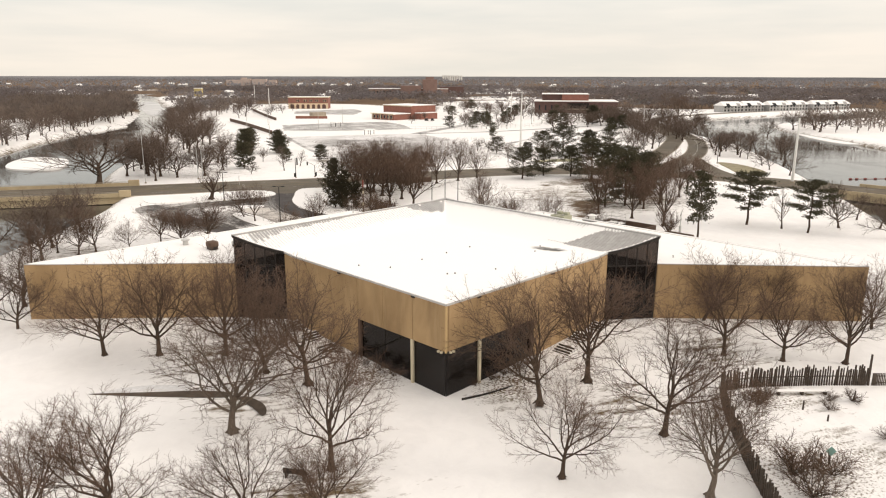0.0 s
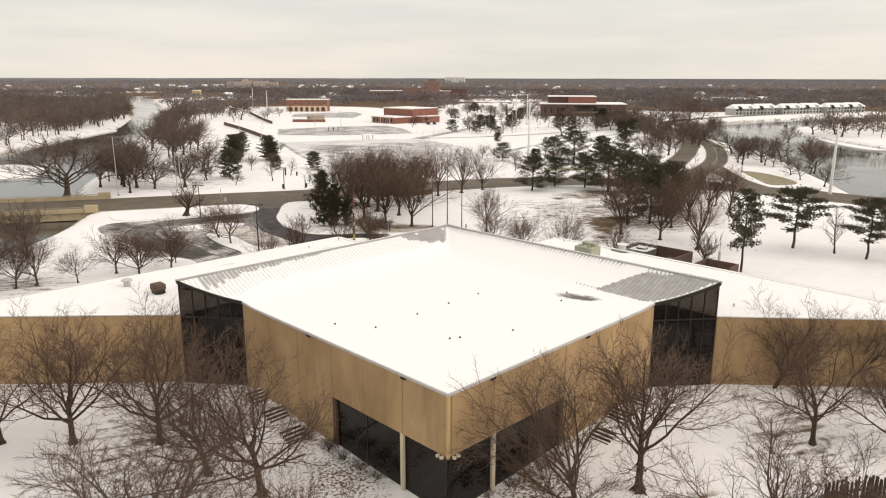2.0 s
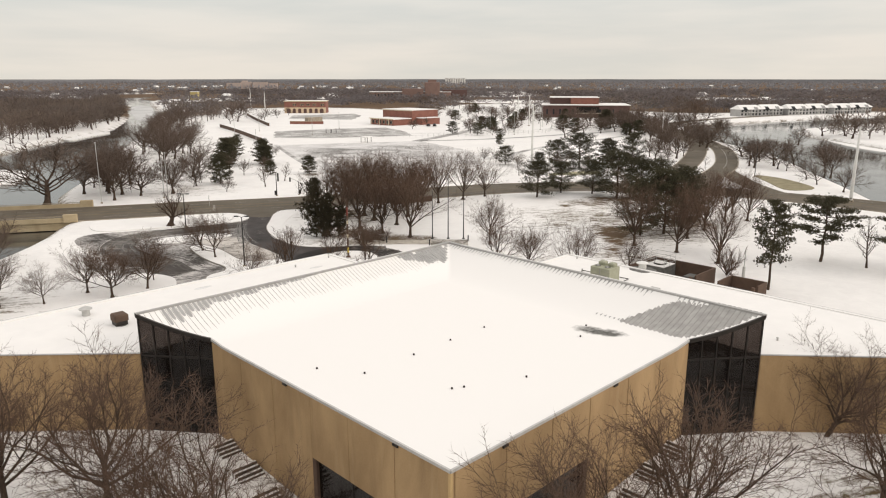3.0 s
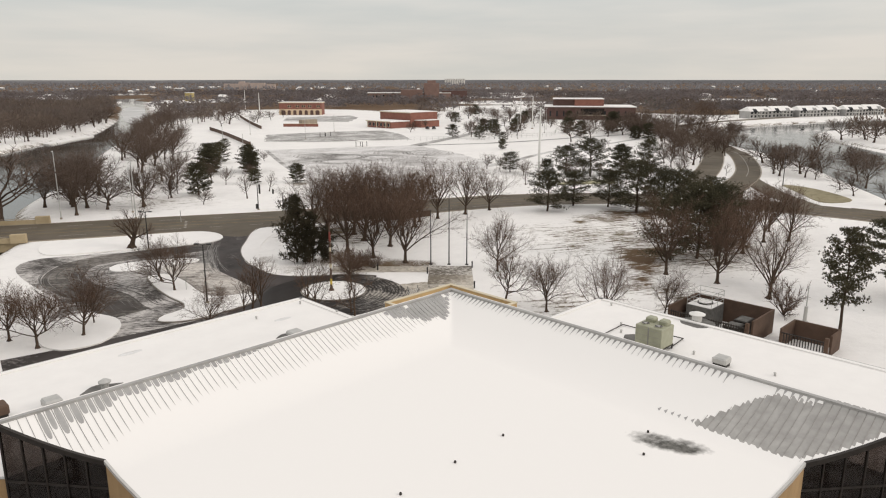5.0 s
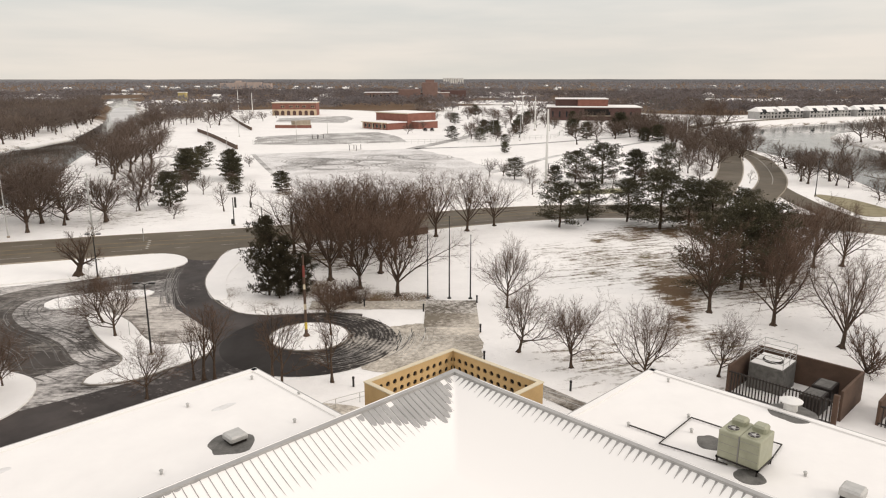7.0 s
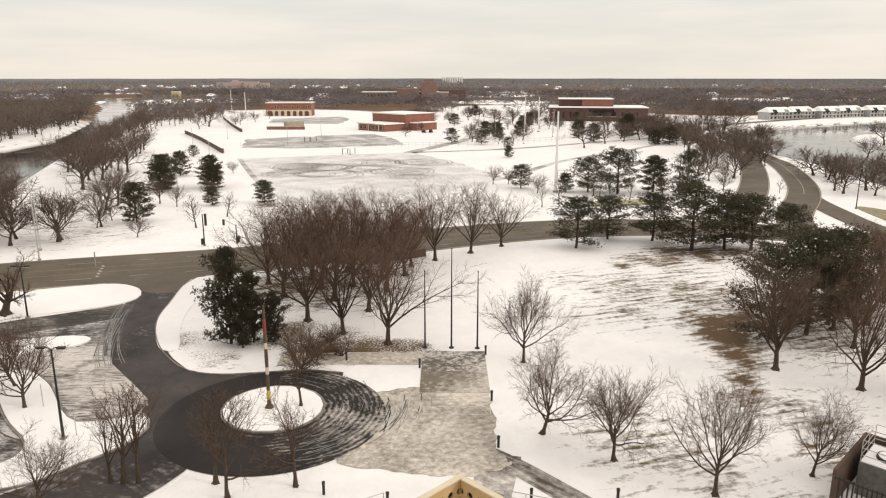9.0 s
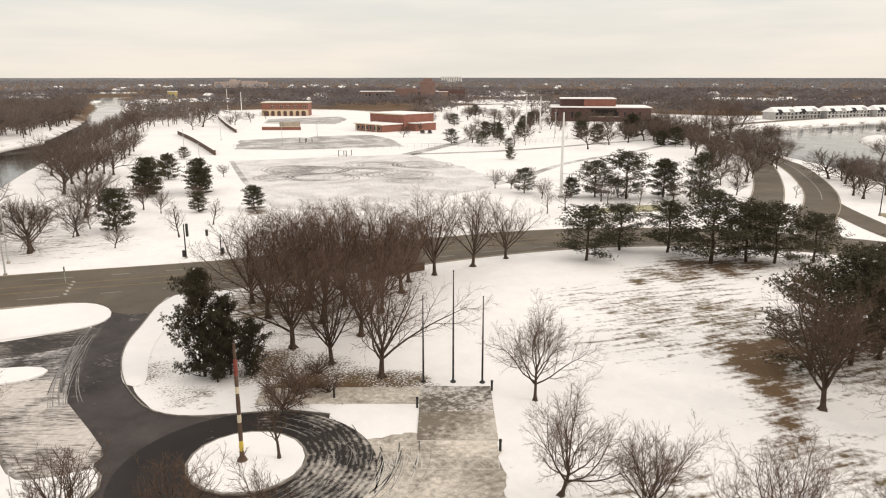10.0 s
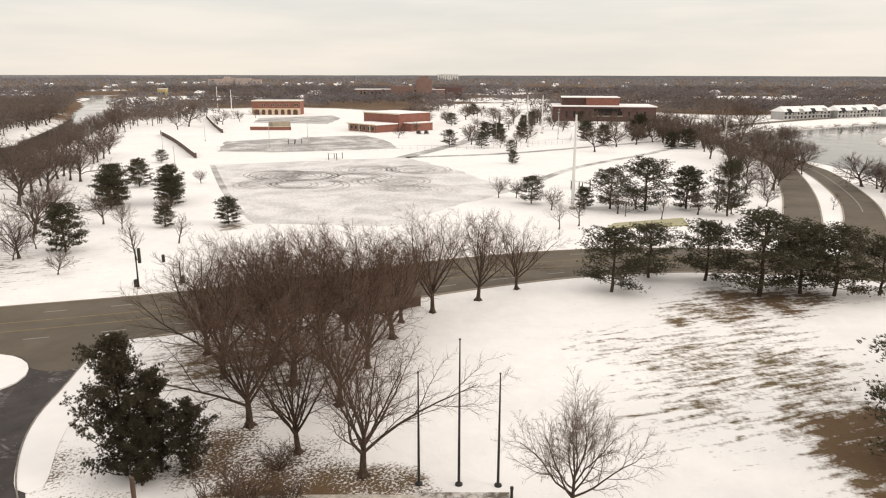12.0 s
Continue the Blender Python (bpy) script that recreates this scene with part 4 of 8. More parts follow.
for k in range(80):
    u = -3.4 + k * PITCH
    if u > EDGE - 0.5:
        break
    for side in (0, 1):
        lo = max(27.0, u + 0.1, 28 - u * 1.25 + 0.1)
        patchy = side and u < 6.6
        start = EDGE - (rng.uniform(2.6, 3.3) + max(0.0, 5 - u) * 0.25 if side == 0 else (5.4 if patchy else rng.uniform(0.9, 1.3)))
        lo = min(max(lo, start), EDGE - 0.4)
        pts = [(s, u) if side else (u, s) for s in np.linspace(lo, EDGE - 0.15 if not patchy or u < 0.5 else float(np.interp(u, (0.8, 1.4, 3.4, 4.3, 5.2, 6.5), (32.9, 32.7, 32.6, 31.9, 30.7, 28.8))), 6)]
        part("seam", Geo().tube([(p[0], p[1], roof_z(*p) + 0.125 + 0.012 * (i > 0)) for i, p in enumerate(pts)], [0.004] + [0.016] * (len(pts) - 1), 4), SEAMMETAL, roof)
        if side == 0 and u < 24:
            size = np.interp(u, (-3, -1, 2, 6, 11, 15), (2.6, 2.0, 1.0, 0.75, 0.45, 0.16)) * rng.uniform(0.7, 1.15)
            if u > 15 and rng.random() < 0.75:
                continue
            w, cu = PITCH * rng.uniform(0.30, 0.42), u + PITCH * 0.5
            c = EDGE - 0.22 - size / 2
            out = [(cu + w * math.copysign(abs(math.cos(a)) ** 0.7, math.cos(a)), c + size / 2 * math.copysign(abs(math.sin(a)) ** 0.7, math.sin(a))) for a in np.linspace(0, 2 * math.pi, 14, endpoint=False)]
            if c - size / 2 > 28 - u * 1.25 + 0.3:
                thawed(out)
        if side == 0 and 24.3 < u < 32.3:
            # streaks beside the valley, pointed down the slope
            w, cu = PITCH * rng.uniform(0.38, 0.45), u + PITCH * 0.5
            top = EDGE - 0.22 - 0.5 * rng.random() * (rng.random() > 0.7)
            tip = max(float(np.interp(u, (24.3, 26, 28, 30, 32.3), (32.6, 31.7, 30.6, 30.3, 32.7))) + rng.uniform(-0.3, 0.3), cu + 0.30)
            if top - tip > 0.25:
                thawed([(cu + w, top), (cu - w, top - 0.06), (cu - w, tip + 0.22), (cu - w * 0.5, tip + 0.04), (cu + w * 0.3, tip), (cu + w * 0.9, tip + 0.2)])
        if side == 1 and (u > 6.2 or 0.6 < u < 3.6):
            deep = rng.uniform(0.55, 0.95)
            w = PITCH * rng.uniform(0.28, 0.4)
            out = [(EDGE - 0.2, u - w), (EDGE - 0.2, u + w), (EDGE - 0.2 - deep * 0.4, u + w * 0.45), (EDGE - 0.2 - deep, u + 0.02), (EDGE - 0.2 - deep * 0.4, u - w * 0.5)]
            thawed(out)
        if side == 1 and 6.4 < u < 9.2:
            thawed([(28.0, u - 0.02), (28.45, u + 0.05), (28.2, u + 0.2)])

# grey metal edging of the roof, mitred along each side
trims = [((0, 28), (0, 0), 0.14, RIM), ((0, 0), (28, 0), 0.14, RIM), ((0, 28), (-4.0, 33.1), 0.2, DARKMETAL), ((28, 0), (33.1, -4.0), 0.2, DARKMETAL), ((-4.0, 33.2), (EDGE, 33.2), 0.42, METAL), ((33.2, EDGE), (33.2, -4.0), 0.42, METAL)]
for a, b, w, mt in trims:
    line = np.array([np.array(a) + (np.array(b) - np.array(a)) * t for t in np.linspace(0, 1, 15)])
    g = Geo()
    n = np.array([-(b[1] - a[1]), b[0] - a[0]], float)
    n = n / np.linalg.norm(n) * w / 2
    for p in line:
        z = roof_z(*p) + 0.17
        low = z - (0.2 if mt is RIM else 0.32)
        g.v += [(*(p - n), z), (*(p + n), z), (*(p + n), low), (*(p - n), low)]
    for k in range(len(line) - 1):
        for e in range(4):
            g.f.append((4 * k + e, 4 * k + (e + 1) % 4, 4 * k + 4 + (e + 1) % 4, 4 * k + 4 + e))
    g.f += [(0, 1, 2, 3), (len(g.v) - 1, len(g.v) - 2, len(g.v) - 3, len(g.v) - 4)]
    part("roof_edge", g, mt, museum, "folded metal roof edge")

# concrete panels of the two street walls; the corner stands open above the glass
for side in (0, 1):
    # thin near-black backing paints the shade seen in the panel joints
    wall = part("wall", Geo().box(0.42, 0.3, 4.6, 0.5, 27.8, LOW - 0.1) if side == 0 else Geo().box(0.3, 0.42, 4.6, 27.8, 0.5, LOW - 0.1), SHADEBLACK, museum)
    y = 0.0 if side == 0 else 0.36
    for k in range(6):
        y1 = (k + 1) * 4.62 + 0.2
        y1 = 28.0 if k == 5 else y1
        z0 = 4.28 if k < 3 else -0.8
        if k == 2:
            y1 = 13.75
        elif k == 3:
            y = 13.75
        e = rng.uniform(-0.012, 0.012)
        g = Geo().box(e, y + 0.02, z0, 0.36, y1 - 0.02, LOW - 0.02, 0.03) if side == 0 else Geo().box(y + 0.02, e, z0, y1 - 0.02, 0.36, LOW - 0.02, 0.03)
        part("panel", g, TAN, wall, "tan concrete wall panel")
        y = y1
    # narrow soffit lip and scuppers
    for s in (4.4, 16.6):
        g = Geo().box(-0.10, s, LOW - 0.22, 0.02, s + 0.5, LOW - 0.08) if side == 0 else Geo().box(s, -0.10, LOW - 0.22, s + 0.5, 0.02, LOW - 0.08)
        part("scupper", g, DARKMETAL, museum, "small dark drain scupper")
    # corner glazing: panes between thin mullions, cream post
    glaz = part("glazing", Geo().box(0.2, 0.2, 4.2, 0.34, 13.7, 4.3) if side == 0 else Geo().box(0.2, 0.2, 4.2, 13.7, 0.34, 4.3), DARKMETAL, museum, "dark glazed corner under the overhang")
    ys = [0.25, 5.0, 9.4, 13.65]
    for a, b in zip(ys[:-1], ys[1:]):
        g = Geo().box(0.25, a + 0.04, -0.7, 0.27, b - 0.04, 4.2) if side == 0 else Geo().box(a + 0.04, 0.25, -0.7, b - 0.04, 0.27, 4.2)
        part("pane", g, GLASS, glaz, "dark tinted pane")
        m = Geo().box(0.2, b - 0.04, -0.7, 0.32, b + 0.04, 4.2) if side == 0 else Geo().box(b - 0.04, 0.2, -0.7, b + 0.04, 0.32, 4.2)
        part("mullion", m, DARKMETAL, glaz)
    g = Geo().box(-0.05, 4.75, -0.8, 0.22, 5.1, 4.29, 0.03) if side == 0 else Geo().box(4.75, -0.05, -0.8, 5.1, 0.22, 4.29, 0.03)
    part("post", g, CREAM, museum, "slim cream concrete post")
    # jamb at the end of the glass
    g = Geo().box(0.02, 13.3, -0.8, 0.36, 13.74, 4.27) if side == 0 else Geo().box(13.3, 0.02, -0.8, 13.74, 0.36, 4.27)
    part("jamb", g, BROWNWALL, museum, "brown return of the wall")
    # floodlights at the corner
    for s in (0.35, 0.75):
        g = Geo().box(-0.32, s, 4.12, -0.04, s + 0.22, 4.3, 0.03) if side == 0 else Geo().box(s, -0.32, 4.12, s + 0.22, -0.04, 4.3, 0.03)
        part("floodlight", g, CREAM, museum, "small pale floodlight")
part("corner_trim", Geo().box(-0.06, -0.06, 4.2, 0.14, 0.14, LOW - 0.05, 0.02), TAN_IN, museum, "pale vertical corner strip")

# inside: added floor, ceiling and core, the room's shade painted near-black
part("interior_floor", Geo().box(0.4, 0.4, -0.75, 27.5, 27.5, -0.6), SHADEBLACK, museum, "interior floor, near-black to stand for shade")
part("interior_ceiling", Geo().box(0.4, 0.4, 4.35, 27.5, 27.5, 4.5), SHADEBLACK, museum, "interior ceiling, near-black to stand for shade")
part("interior_wall", Geo().box(7.5, 7.5, -0.6, 27.5, 27.5, 4.35), SHADEBLACK, museum, "added interior core, near-black to stand for shade")

# tall dark glass faces beside the wings, six panes each
for side in (0, 1):
    a, b = np.array((0.12, 27.95)), np.array((-3.9, 32.98))
    if side:
        a, b = a[::-1], b[::-1]
    d = (b - a) / np.linalg.norm(b - a)
    yaw = math.degrees(math.atan2(d[1], d[0]))
    L = float(np.linalg.norm(b - a))
    base = pose(a[0], a[1], 0, 0, 0, yaw)
    s = -1 if side == 0 else 1
    face = part("glass_face", Geo().box(0, -0.06, 7.45, L, 0.06, 7.6).move(base), DARKMETAL, museum, "tall dark glass face below the upturned eave")
    for k in range(5):
        u0, u1 = L * k / 5, L * (k + 1) / 5
        ztop = [roof_z(*(a + d * u)) - 0.12 for u in (u0, u1)]
        for z0, zt in ((-0.2, (7.45, 7.45)), (7.6, ztop)):
            g = Geo().add([(u0 + 0.04, y, z0) for y in (-0.02, 0.02)] + [(u1 - 0.04, y, z0) for y in (-0.02, 0.02)] + [(u0 + 0.04, y, zt[0]) for y in (-0.02, 0.02)] + [(u1 - 0.04, y, zt[1]) for y in (-0.02, 0.02)],
                          [(0, 2, 3, 1), (4, 5, 7, 6), (0, 4, 6, 2), (1, 3, 7, 5), (0, 1, 5, 4), (2, 6, 7, 3)]).move(base)
            part("pane", g, GLASS, face, "dark tinted pane")
        g = Geo().box(u1 - 0.045, -0.09, -0.2, u1 + 0.045, 0.09, ztop[1]).move(base)
        part("mullion", g, DARKMETAL, face)
    # added wall whose near-black colour stands for the unlit room
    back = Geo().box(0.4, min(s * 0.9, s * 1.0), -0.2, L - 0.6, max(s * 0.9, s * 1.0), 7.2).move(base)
    part("interior_wall", back, SHADEBLACK, museum, "added wall behind the glass, near-black for shade")

# wings, built by a mirrored plan
WING_H = 7.6


def wing(mirror):
    f = (lambda p: (p[1], p[0])) if mirror else (lambda p: (p[0], p[1]))
    poly = [f(p) for p in ((-3.95, 33.15), (-22.8, 50.4), (-22.6, 50.9), (28.3, 50.9), (28.3, 33.4), (0, 33.4))]
    root = thing("museum_wing", "low tan concrete museum wing with a flat snowy roof", "museum wing", "museum wings")
    mid = np.mean(poly, axis=0)
    inner = [tuple(mid + (np.array(p) - mid) * 0.993) for p in poly]
    part("roof", Geo().prism(inner[::-1] if mirror else inner, WING_H - 0.35, WING_H - 0.1), SNOWM, root, "flat roof under smooth snow")
    # front wall in panels, back walls plain
    a, b = np.array(poly[0]), np.array(poly[1])
    L = float(np.linalg.norm(b - a))
    d = (b - a) / L
    yaw = math.degrees(math.atan2(d[1], d[0]))
    s = 1 if mirror else -1
    base = pose(a[0], a[1], 0, 0, 0, yaw)
    n = 5
    for k in range(n):
        u0, u1 = L * k / n, L * (k + 1) / n
        e = rng.uniform(-0.012, 0.012)
        y0, y1 = sorted((e, s * 0.3))
        part("panel", Geo().box(u0 + 0.015, y0, -0.6, u1 - 0.015, y1, WING_H, 0.03).move(base), TAN, root, "tan concrete wall panel")
    y0, y1 = sorted((-s * 0.04, s * 0.2))
    part("coping", Geo().box(0, y0, WING_H + 0.004, L, y1, WING_H + 0.05, 0.01).move(base), METAL, root, "thin grey metal coping")
    for p, q in zip(poly[1:], poly[2:] + poly[:1]):
        p, q = np.array(p), np.array(q)
        l = float(np.linalg.norm(q - p))
        m = pose(p[0], p[1], 0, 0, 0, math.degrees(math.atan2(q[1] - p[1], q[0] - p[0])))
        y0, y1 = sorted((0.0, s * 0.3))
        part("wall", Geo().box(0, y0, -0.3, l, y1, WING_H - 0.025).move(m), TAN, root)
        ya, yb = sorted((-s * 0.03, s * 0.06))
        part("coping", Geo().box(0, ya, WING_H - 0.02, l, yb, WING_H + 0.02, 0.01).move(m), METAL, root, "thin grey metal coping")
        ya, yb = sorted((s * 0.06, s * 0.5))
        part("snow_ledge", Geo().box(0, ya, WING_H - 0.12, l, yb, WING_H + 0.015, 0.01).move(m), SNOWM, root, "snow lying on the wall top")
    return root


wing(False)
wing(True)


def perforated(length, z0, z1, t, rows, n, r, name, parent):
    """A wall with round holes that go through it, along x."""
    cell, g = length / n, Geo()
    zs = [z0, z1 - 1.75, z1 - 1.05, z1 - 0.35, z1]
    for k in range(n):
        x0, x1 = k * cell, (k + 1) * cell
        for b, (a0, a1) in enumerate(zip(zs[:-1], zs[1:])):
            if b in (0, 3):
                for y in (0, t):
                    g.add([(x0, y, a0), (x1, y, a0), (x1, y, a1), (x0, y, a1)], [(0, 1, 2, 3)])
                continue
            cx, cz = (x0 + x1) / 2, (a0 + a1) / 2
            ring = [(cx + r * math.cos(q), cz + r * math.sin(q)) for q in np.linspace(-math.pi * 3 / 4, math.pi * 5 / 4, 12, endpoint=False)]
            sq = [(x0, a0), (x1, a0), (x1, a1), (x0, a1)]
            for y in (0, t):
                g.add([(p[0], y, p[1]) for p in sq] + [(p[0], y, p[1]) for p in ring],
                      [(i, (i + 1) % 4, 4 + ((i + 1) * 3) % 12, 4 + i * 3 + 2, 4 + i * 3 + 1, 4 + i * 3) for i in range(4)])
            g.add([(p[0], y, p[1]) for y in (0, t) for p in ring], [(i, (i + 1) % 12, 12 + (i + 1) % 12, 12 + i) for i in range(12)])
    g.add([(0, 0, z1), (length, 0, z1), (length, t, z1), (0, t, z1)], [(0, 1, 2, 3)])
    g.add([(0, 0, z0), (0, t, z0), (0, t, z1), (0, 0, z1)], [(0, 1, 2, 3)])
    g.add([(length, 0, z0), (length, t, z0), (length, t, z1), (length, 0, z1)], [(0, 1, 2, 3)])
    return g


entr = thing("entrance_screen", "tan entrance parapet wall pierced by two rows of round holes", "parapet wall")
PW = 9.0
g1 = perforated(PW, 4.2, 8.65, 0.3, 2, 13, 0.21, "screen", entr).move(pose(31.6, 40.3, 0))
part("screen_wall", g1, TAN_IN, entr)
g2 = perforated(PW, 4.2, 8.65, 0.3, 2, 13, 0.21, "screen", entr).move(pose(40.6, 31.6, 0, 0, 0, 90))
part("screen_wall", g2, TAN_IN, entr)
# plates inside the wall paint the holes' shade in near-black
part("dark_backing", Geo().box(31.8, 40.42, 4.3, 40.3, 40.5, 8.5), SHADEBLACK, entr, "near-black backing that paints the shade in the holes")
part("dark_backing", Geo().box(40.42, 31.8, 4.3, 40.5, 40.28, 8.5), SHADEBLACK, entr)
part("return_wall", Geo().box(31.3, 33.6, 0, 31.6, 40.6, 8.65, 0.02), TAN_IN, entr)
part("return_wall", Geo().box(33.6, 31.3, 0, 40.6, 31.6, 8.65, 0.02), TAN_IN, entr)
for c in ((31.25, 40.25, 40.65, 40.65), (40.25, 31.25, 40.65, 40.25), (31.25, 33.6, 31.65, 40.25), (33.6, 31.25, 40.25, 31.65)):
    part("coping", Geo().box(c[0], c[1], 8.65, c[2], c[3], 8.73, 0.02), CREAM, entr, "pale coping")
part("canopy_roof", Geo().box(31.7, 33.6, 6.2, 40.2, 40.2, 6.5), SNOWM, entr, "snowy canopy roof behind the screen")
for p in ((39.9, 39.9), (34, 39.9), (39.9, 34)):
    part("post", Geo().box(p[0], p[1], 0, p[0] + 0.6, p[1] + 0.6, 4.2, 0.03), TAN, entr)

# ---- things on the roofs ----
ac = thing("rooftop_unit", "grey-green rooftop condenser with two fans on a steel stand", "condenser", at=pose(42.0, 17.1, 7.5, 0, 0, -90) @ Matrix.Diagonal((0.86, 0.86, 0.86, 1)))
part("cabinet", Geo().box(-1.45, -1.25, 0.5, 0.0, 1.25, 2.55, 0.06).box(0.02, -1.25, 0.5, 1.45, 1.25, 2.55, 0.06), GREENUNIT, ac)
for sx in (-0.72, 0.72):
    fan = part("fan_cowl", Geo().tube([(sx, -0.55, 2.5), (sx, -0.55, 2.60), (sx, -0.55, 2.64)], [0.50, 0.48, 0.44], 20), GREENUNIT, ac, "raised round fan ring")
    # solid dark disc: the opening's shade painted on the closed ring
    part("fan_opening", Geo().tube([(sx, -0.55, 2.641), (sx, -0.55, 2.652)], [0.40, 0.40], 20), DARKMETAL, fan, "dark disc standing for the shade in the fan opening")
    part("hub", Geo().tube([(sx, -0.55, 2.652), (sx, -0.55, 2.69)], [0.15, 0.13], 12), STEEL, fan)
    for a in range(5):
        part("blade", Geo().box(0.14, -0.05, 2.654, 0.38, 0.06, 2.664).move(pose(sx, -0.55, 0, 0, 0, 72 * a + 15)), SEAMMETAL, fan)
    part("hood", Geo().box(sx - 0.48, 0.15, 2.55, sx + 0.48, 1.15, 3.02, 0.14), GREENUNIT, ac, "raised grey-green hood")
    for z in (1.0, 1.6, 2.2):
        part("seam", Geo().box(sx - 0.66, -1.262, z, sx + 0.66, -1.25, z + 0.025), SEAMMETAL, ac)
part("corner_post", Geo().box(-0.03, -1.27, 0.5, 0.05, -1.25, 2.5), SEAMMETAL, ac)
part("stand", Geo().box(-1.5, -1.3, 0.38, 1.5, -1.15, 0.5).box(-1.5, 1.15, 0.38, 1.5, 1.3, 0.5).box(-1.5, -1.3, 0.38, -1.35, 1.3, 0.5).box(1.35, -1.3, 0.38, 1.5, 1.3, 0.5), DARKMETAL, ac, "dark steel frame")
for sx in (-1.4, 1.4):
    for sy in (-1.2, 1.2):
        part("leg", Geo().box(sx - 0.06, sy - 0.06, -0.02, sx + 0.06, sy + 0.06, 0.4), DARKMETAL, ac)
pipe = thing("roof_pipes", "thin black pipe runs lying on the snowy roof", "pipe", at=pose(0, 0, 7.5))
for pts in ([(40.9, 17.6), (40.3, 21.8), (45.1, 22.0), (45.2, 19.6), (43.4, 18.6)], [(41.1, 24.4), (41.2, 21.9)], [(42.7, 15.9), (45.7, 16.2), (45.6, 17.6), (43.4, 17.4)]):
    part("pipe", Geo().tube([(*p, 0.12) for p in pts], [0.05] * len(pts), 6), DARKMETAL, pipe)


def patch(x, y, rx, ry, z, name="melted_patch", label="dark wet roof patch where snow has melted", mat=None):
    r = random.Random(int(x * 7 + y * 13))
    pts = [(x + rx * math.cos(a) * r.uniform(0.85, 1.12), y + ry * math.sin(a) * r.uniform(0.85, 1.12)) for a in np.linspace(0, 2 * math.pi, 14, endpoint=False)]
    tagged(part(name, Geo().prism(spline(pts, 0.3, True).tolist(), z, z + 0.012), mat or MEMBRANE), label, "roof patch", "bare roof patches", kind="structure")


ZR = WING_H - 0.1
patch(42.9, 19.6, 1.0, 0.95, ZR)
patch(40.6, 16.2, 0.85, 0.9, ZR)
patch(51.0, 17.4, 1.55, 1.6, ZR)
patch(21.0, 41.3, 1.55, 1.45, ZR)
for x, y, rx, ry in ((23.1, 46.4, 0.9, 0.35), (9.0, 48.0, 1.1, 0.35)):
    patch(x, y, rx, ry, ZR, "thin_snow", "grey patch of thin blown snow on the roof", THINSNOW)
patch(4.6, 41.6, 1.7, 1.4, ZR)
patch(-2.2, 41.9, 0.5, 0.5, ZR)


def vent(x, y, w, h, label, round_top=True, mt=STEEL):
    v = thing("roof_vent", label, "roof vent", "roof vents", at=pose(x, y, ZR))
    if round_top:
        part("stack", Geo().tube([(0, 0, 0), (0, 0, h * 0.7)], [w * 0.32, w * 0.3], 14), mt, v)
        part("cap", Geo().tube([(0, 0, h * 0.7), (0, 0, h * 0.8), (0, 0, h)], [w * 0.5, w * 0.52, w * 0.2], 16), mt, v)
    else:
        part("curb", Geo().box(-w * 0.42, -w * 0.42, 0, w * 0.42, w * 0.42, h * 0.4), DARKMETAL, v)
        part("hood", Geo().box(-w / 2, -w / 2, h * 0.4, w / 2, w / 2, h, 0.12), mt, v)
    return v


vent(51.4, 17.7, 1.5, 0.9, "pale round exhaust vent on the snowy roof", True, GALV)
vent(42.4, 11.2, 1.2, 0.8, "square grey metal roof hood", False)
vent(21.3, 41.4, 1.25, 0.6, "grey hood standing in a melted patch", False)
vent(4.8, 41.8, 0.9, 0.9, "small round vent in a melted patch", True)
vent(1.0, 41.3, 1.2, 0.8, "weathered grey roof hood", False)
vent(-2.2, 42.2, 1.3, 1.1, "reddish roof hood on a wing roof", False, BROWNWALL)
vent(-3.6, 47.2, 1.2, 0.9, "grey roof vent with snow round it", True)
for x, y in ((41.1, 24.5), (45.1, 22.2), (43.3, 21.1), (49.6, 26.1), (43.1, 13.9), (43.4, 7.3), (38.0, -3.5), (27.0, 49.2), (25.4, 40.8), (28.0, 44.2), (21.3, 48.2), (16.2, 40.9), (12.0, 39.4), (3.2, 38.8)):
    s = thing("vent_pipe", "short capped vent pipe in the roof snow", "vent pipe", "small roof pipes", at=pose(x, y, ZR))
    part("pipe", Geo().tube([(0, 0, 0), (0, 0, 0.24)], [0.09, 0.09], 8), STEEL, s)
    part("cap", Geo().tube([(0, 0, 0.24), (0, 0, 0.31)], [0.14, 0.08], 8), STEEL, s)
for x, y in ((7.6, 7.4), (4.9, 13.8), (14.2, 14.1), (9.9, 13.9), (18.5, 14.2), (8.4, 7.0), (22.6, 7.0), (2.9, 17.0), (12.9, 5.0), (25.2, 8.2)):
    part_ = thing("drain_stub", "small dark drain stub in the roof snow", "roof drain", "roof drain stubs", at=pose(x, y, roof_z(x, y) + 0.11))
    part("stub", Geo().tube([(0, 0, 0), (0, 0, 0.12), (0, 0, 0.15)], [0.075, 0.075, 0.04], 8), DARKMETAL, part_)

# ---- foot of the museum ----
for mirror in (0, 1):
    for fx, fy, fz in ((-2.9, 16.2, 0.0), (-2.3, 20.1, 0.25), (-1.7, 24.1, 0.5)):
        st = thing("stone_steps", "short flight of dark steps with snow on the treads", "steps", "wall steps")
        for k in range(4):
            y, z = fy + k * 0.40, fz + 0.16 * (k + 1)
            for nm, g, mt in (("riser", Geo().box(fx, y, -0.4, fx + 2.1, y + 0.13, z, 0.02), FENCEWOOD), ("tread", Geo().box(fx, y + 0.132, -0.4, fx + 2.1, y + 0.398, z - 0.02, 0.02), SNOWM)):
                if mirror:
                    g.v = [(p[1], p[0], p[2]) for p in g.v]
                part(nm, g, mt, st)
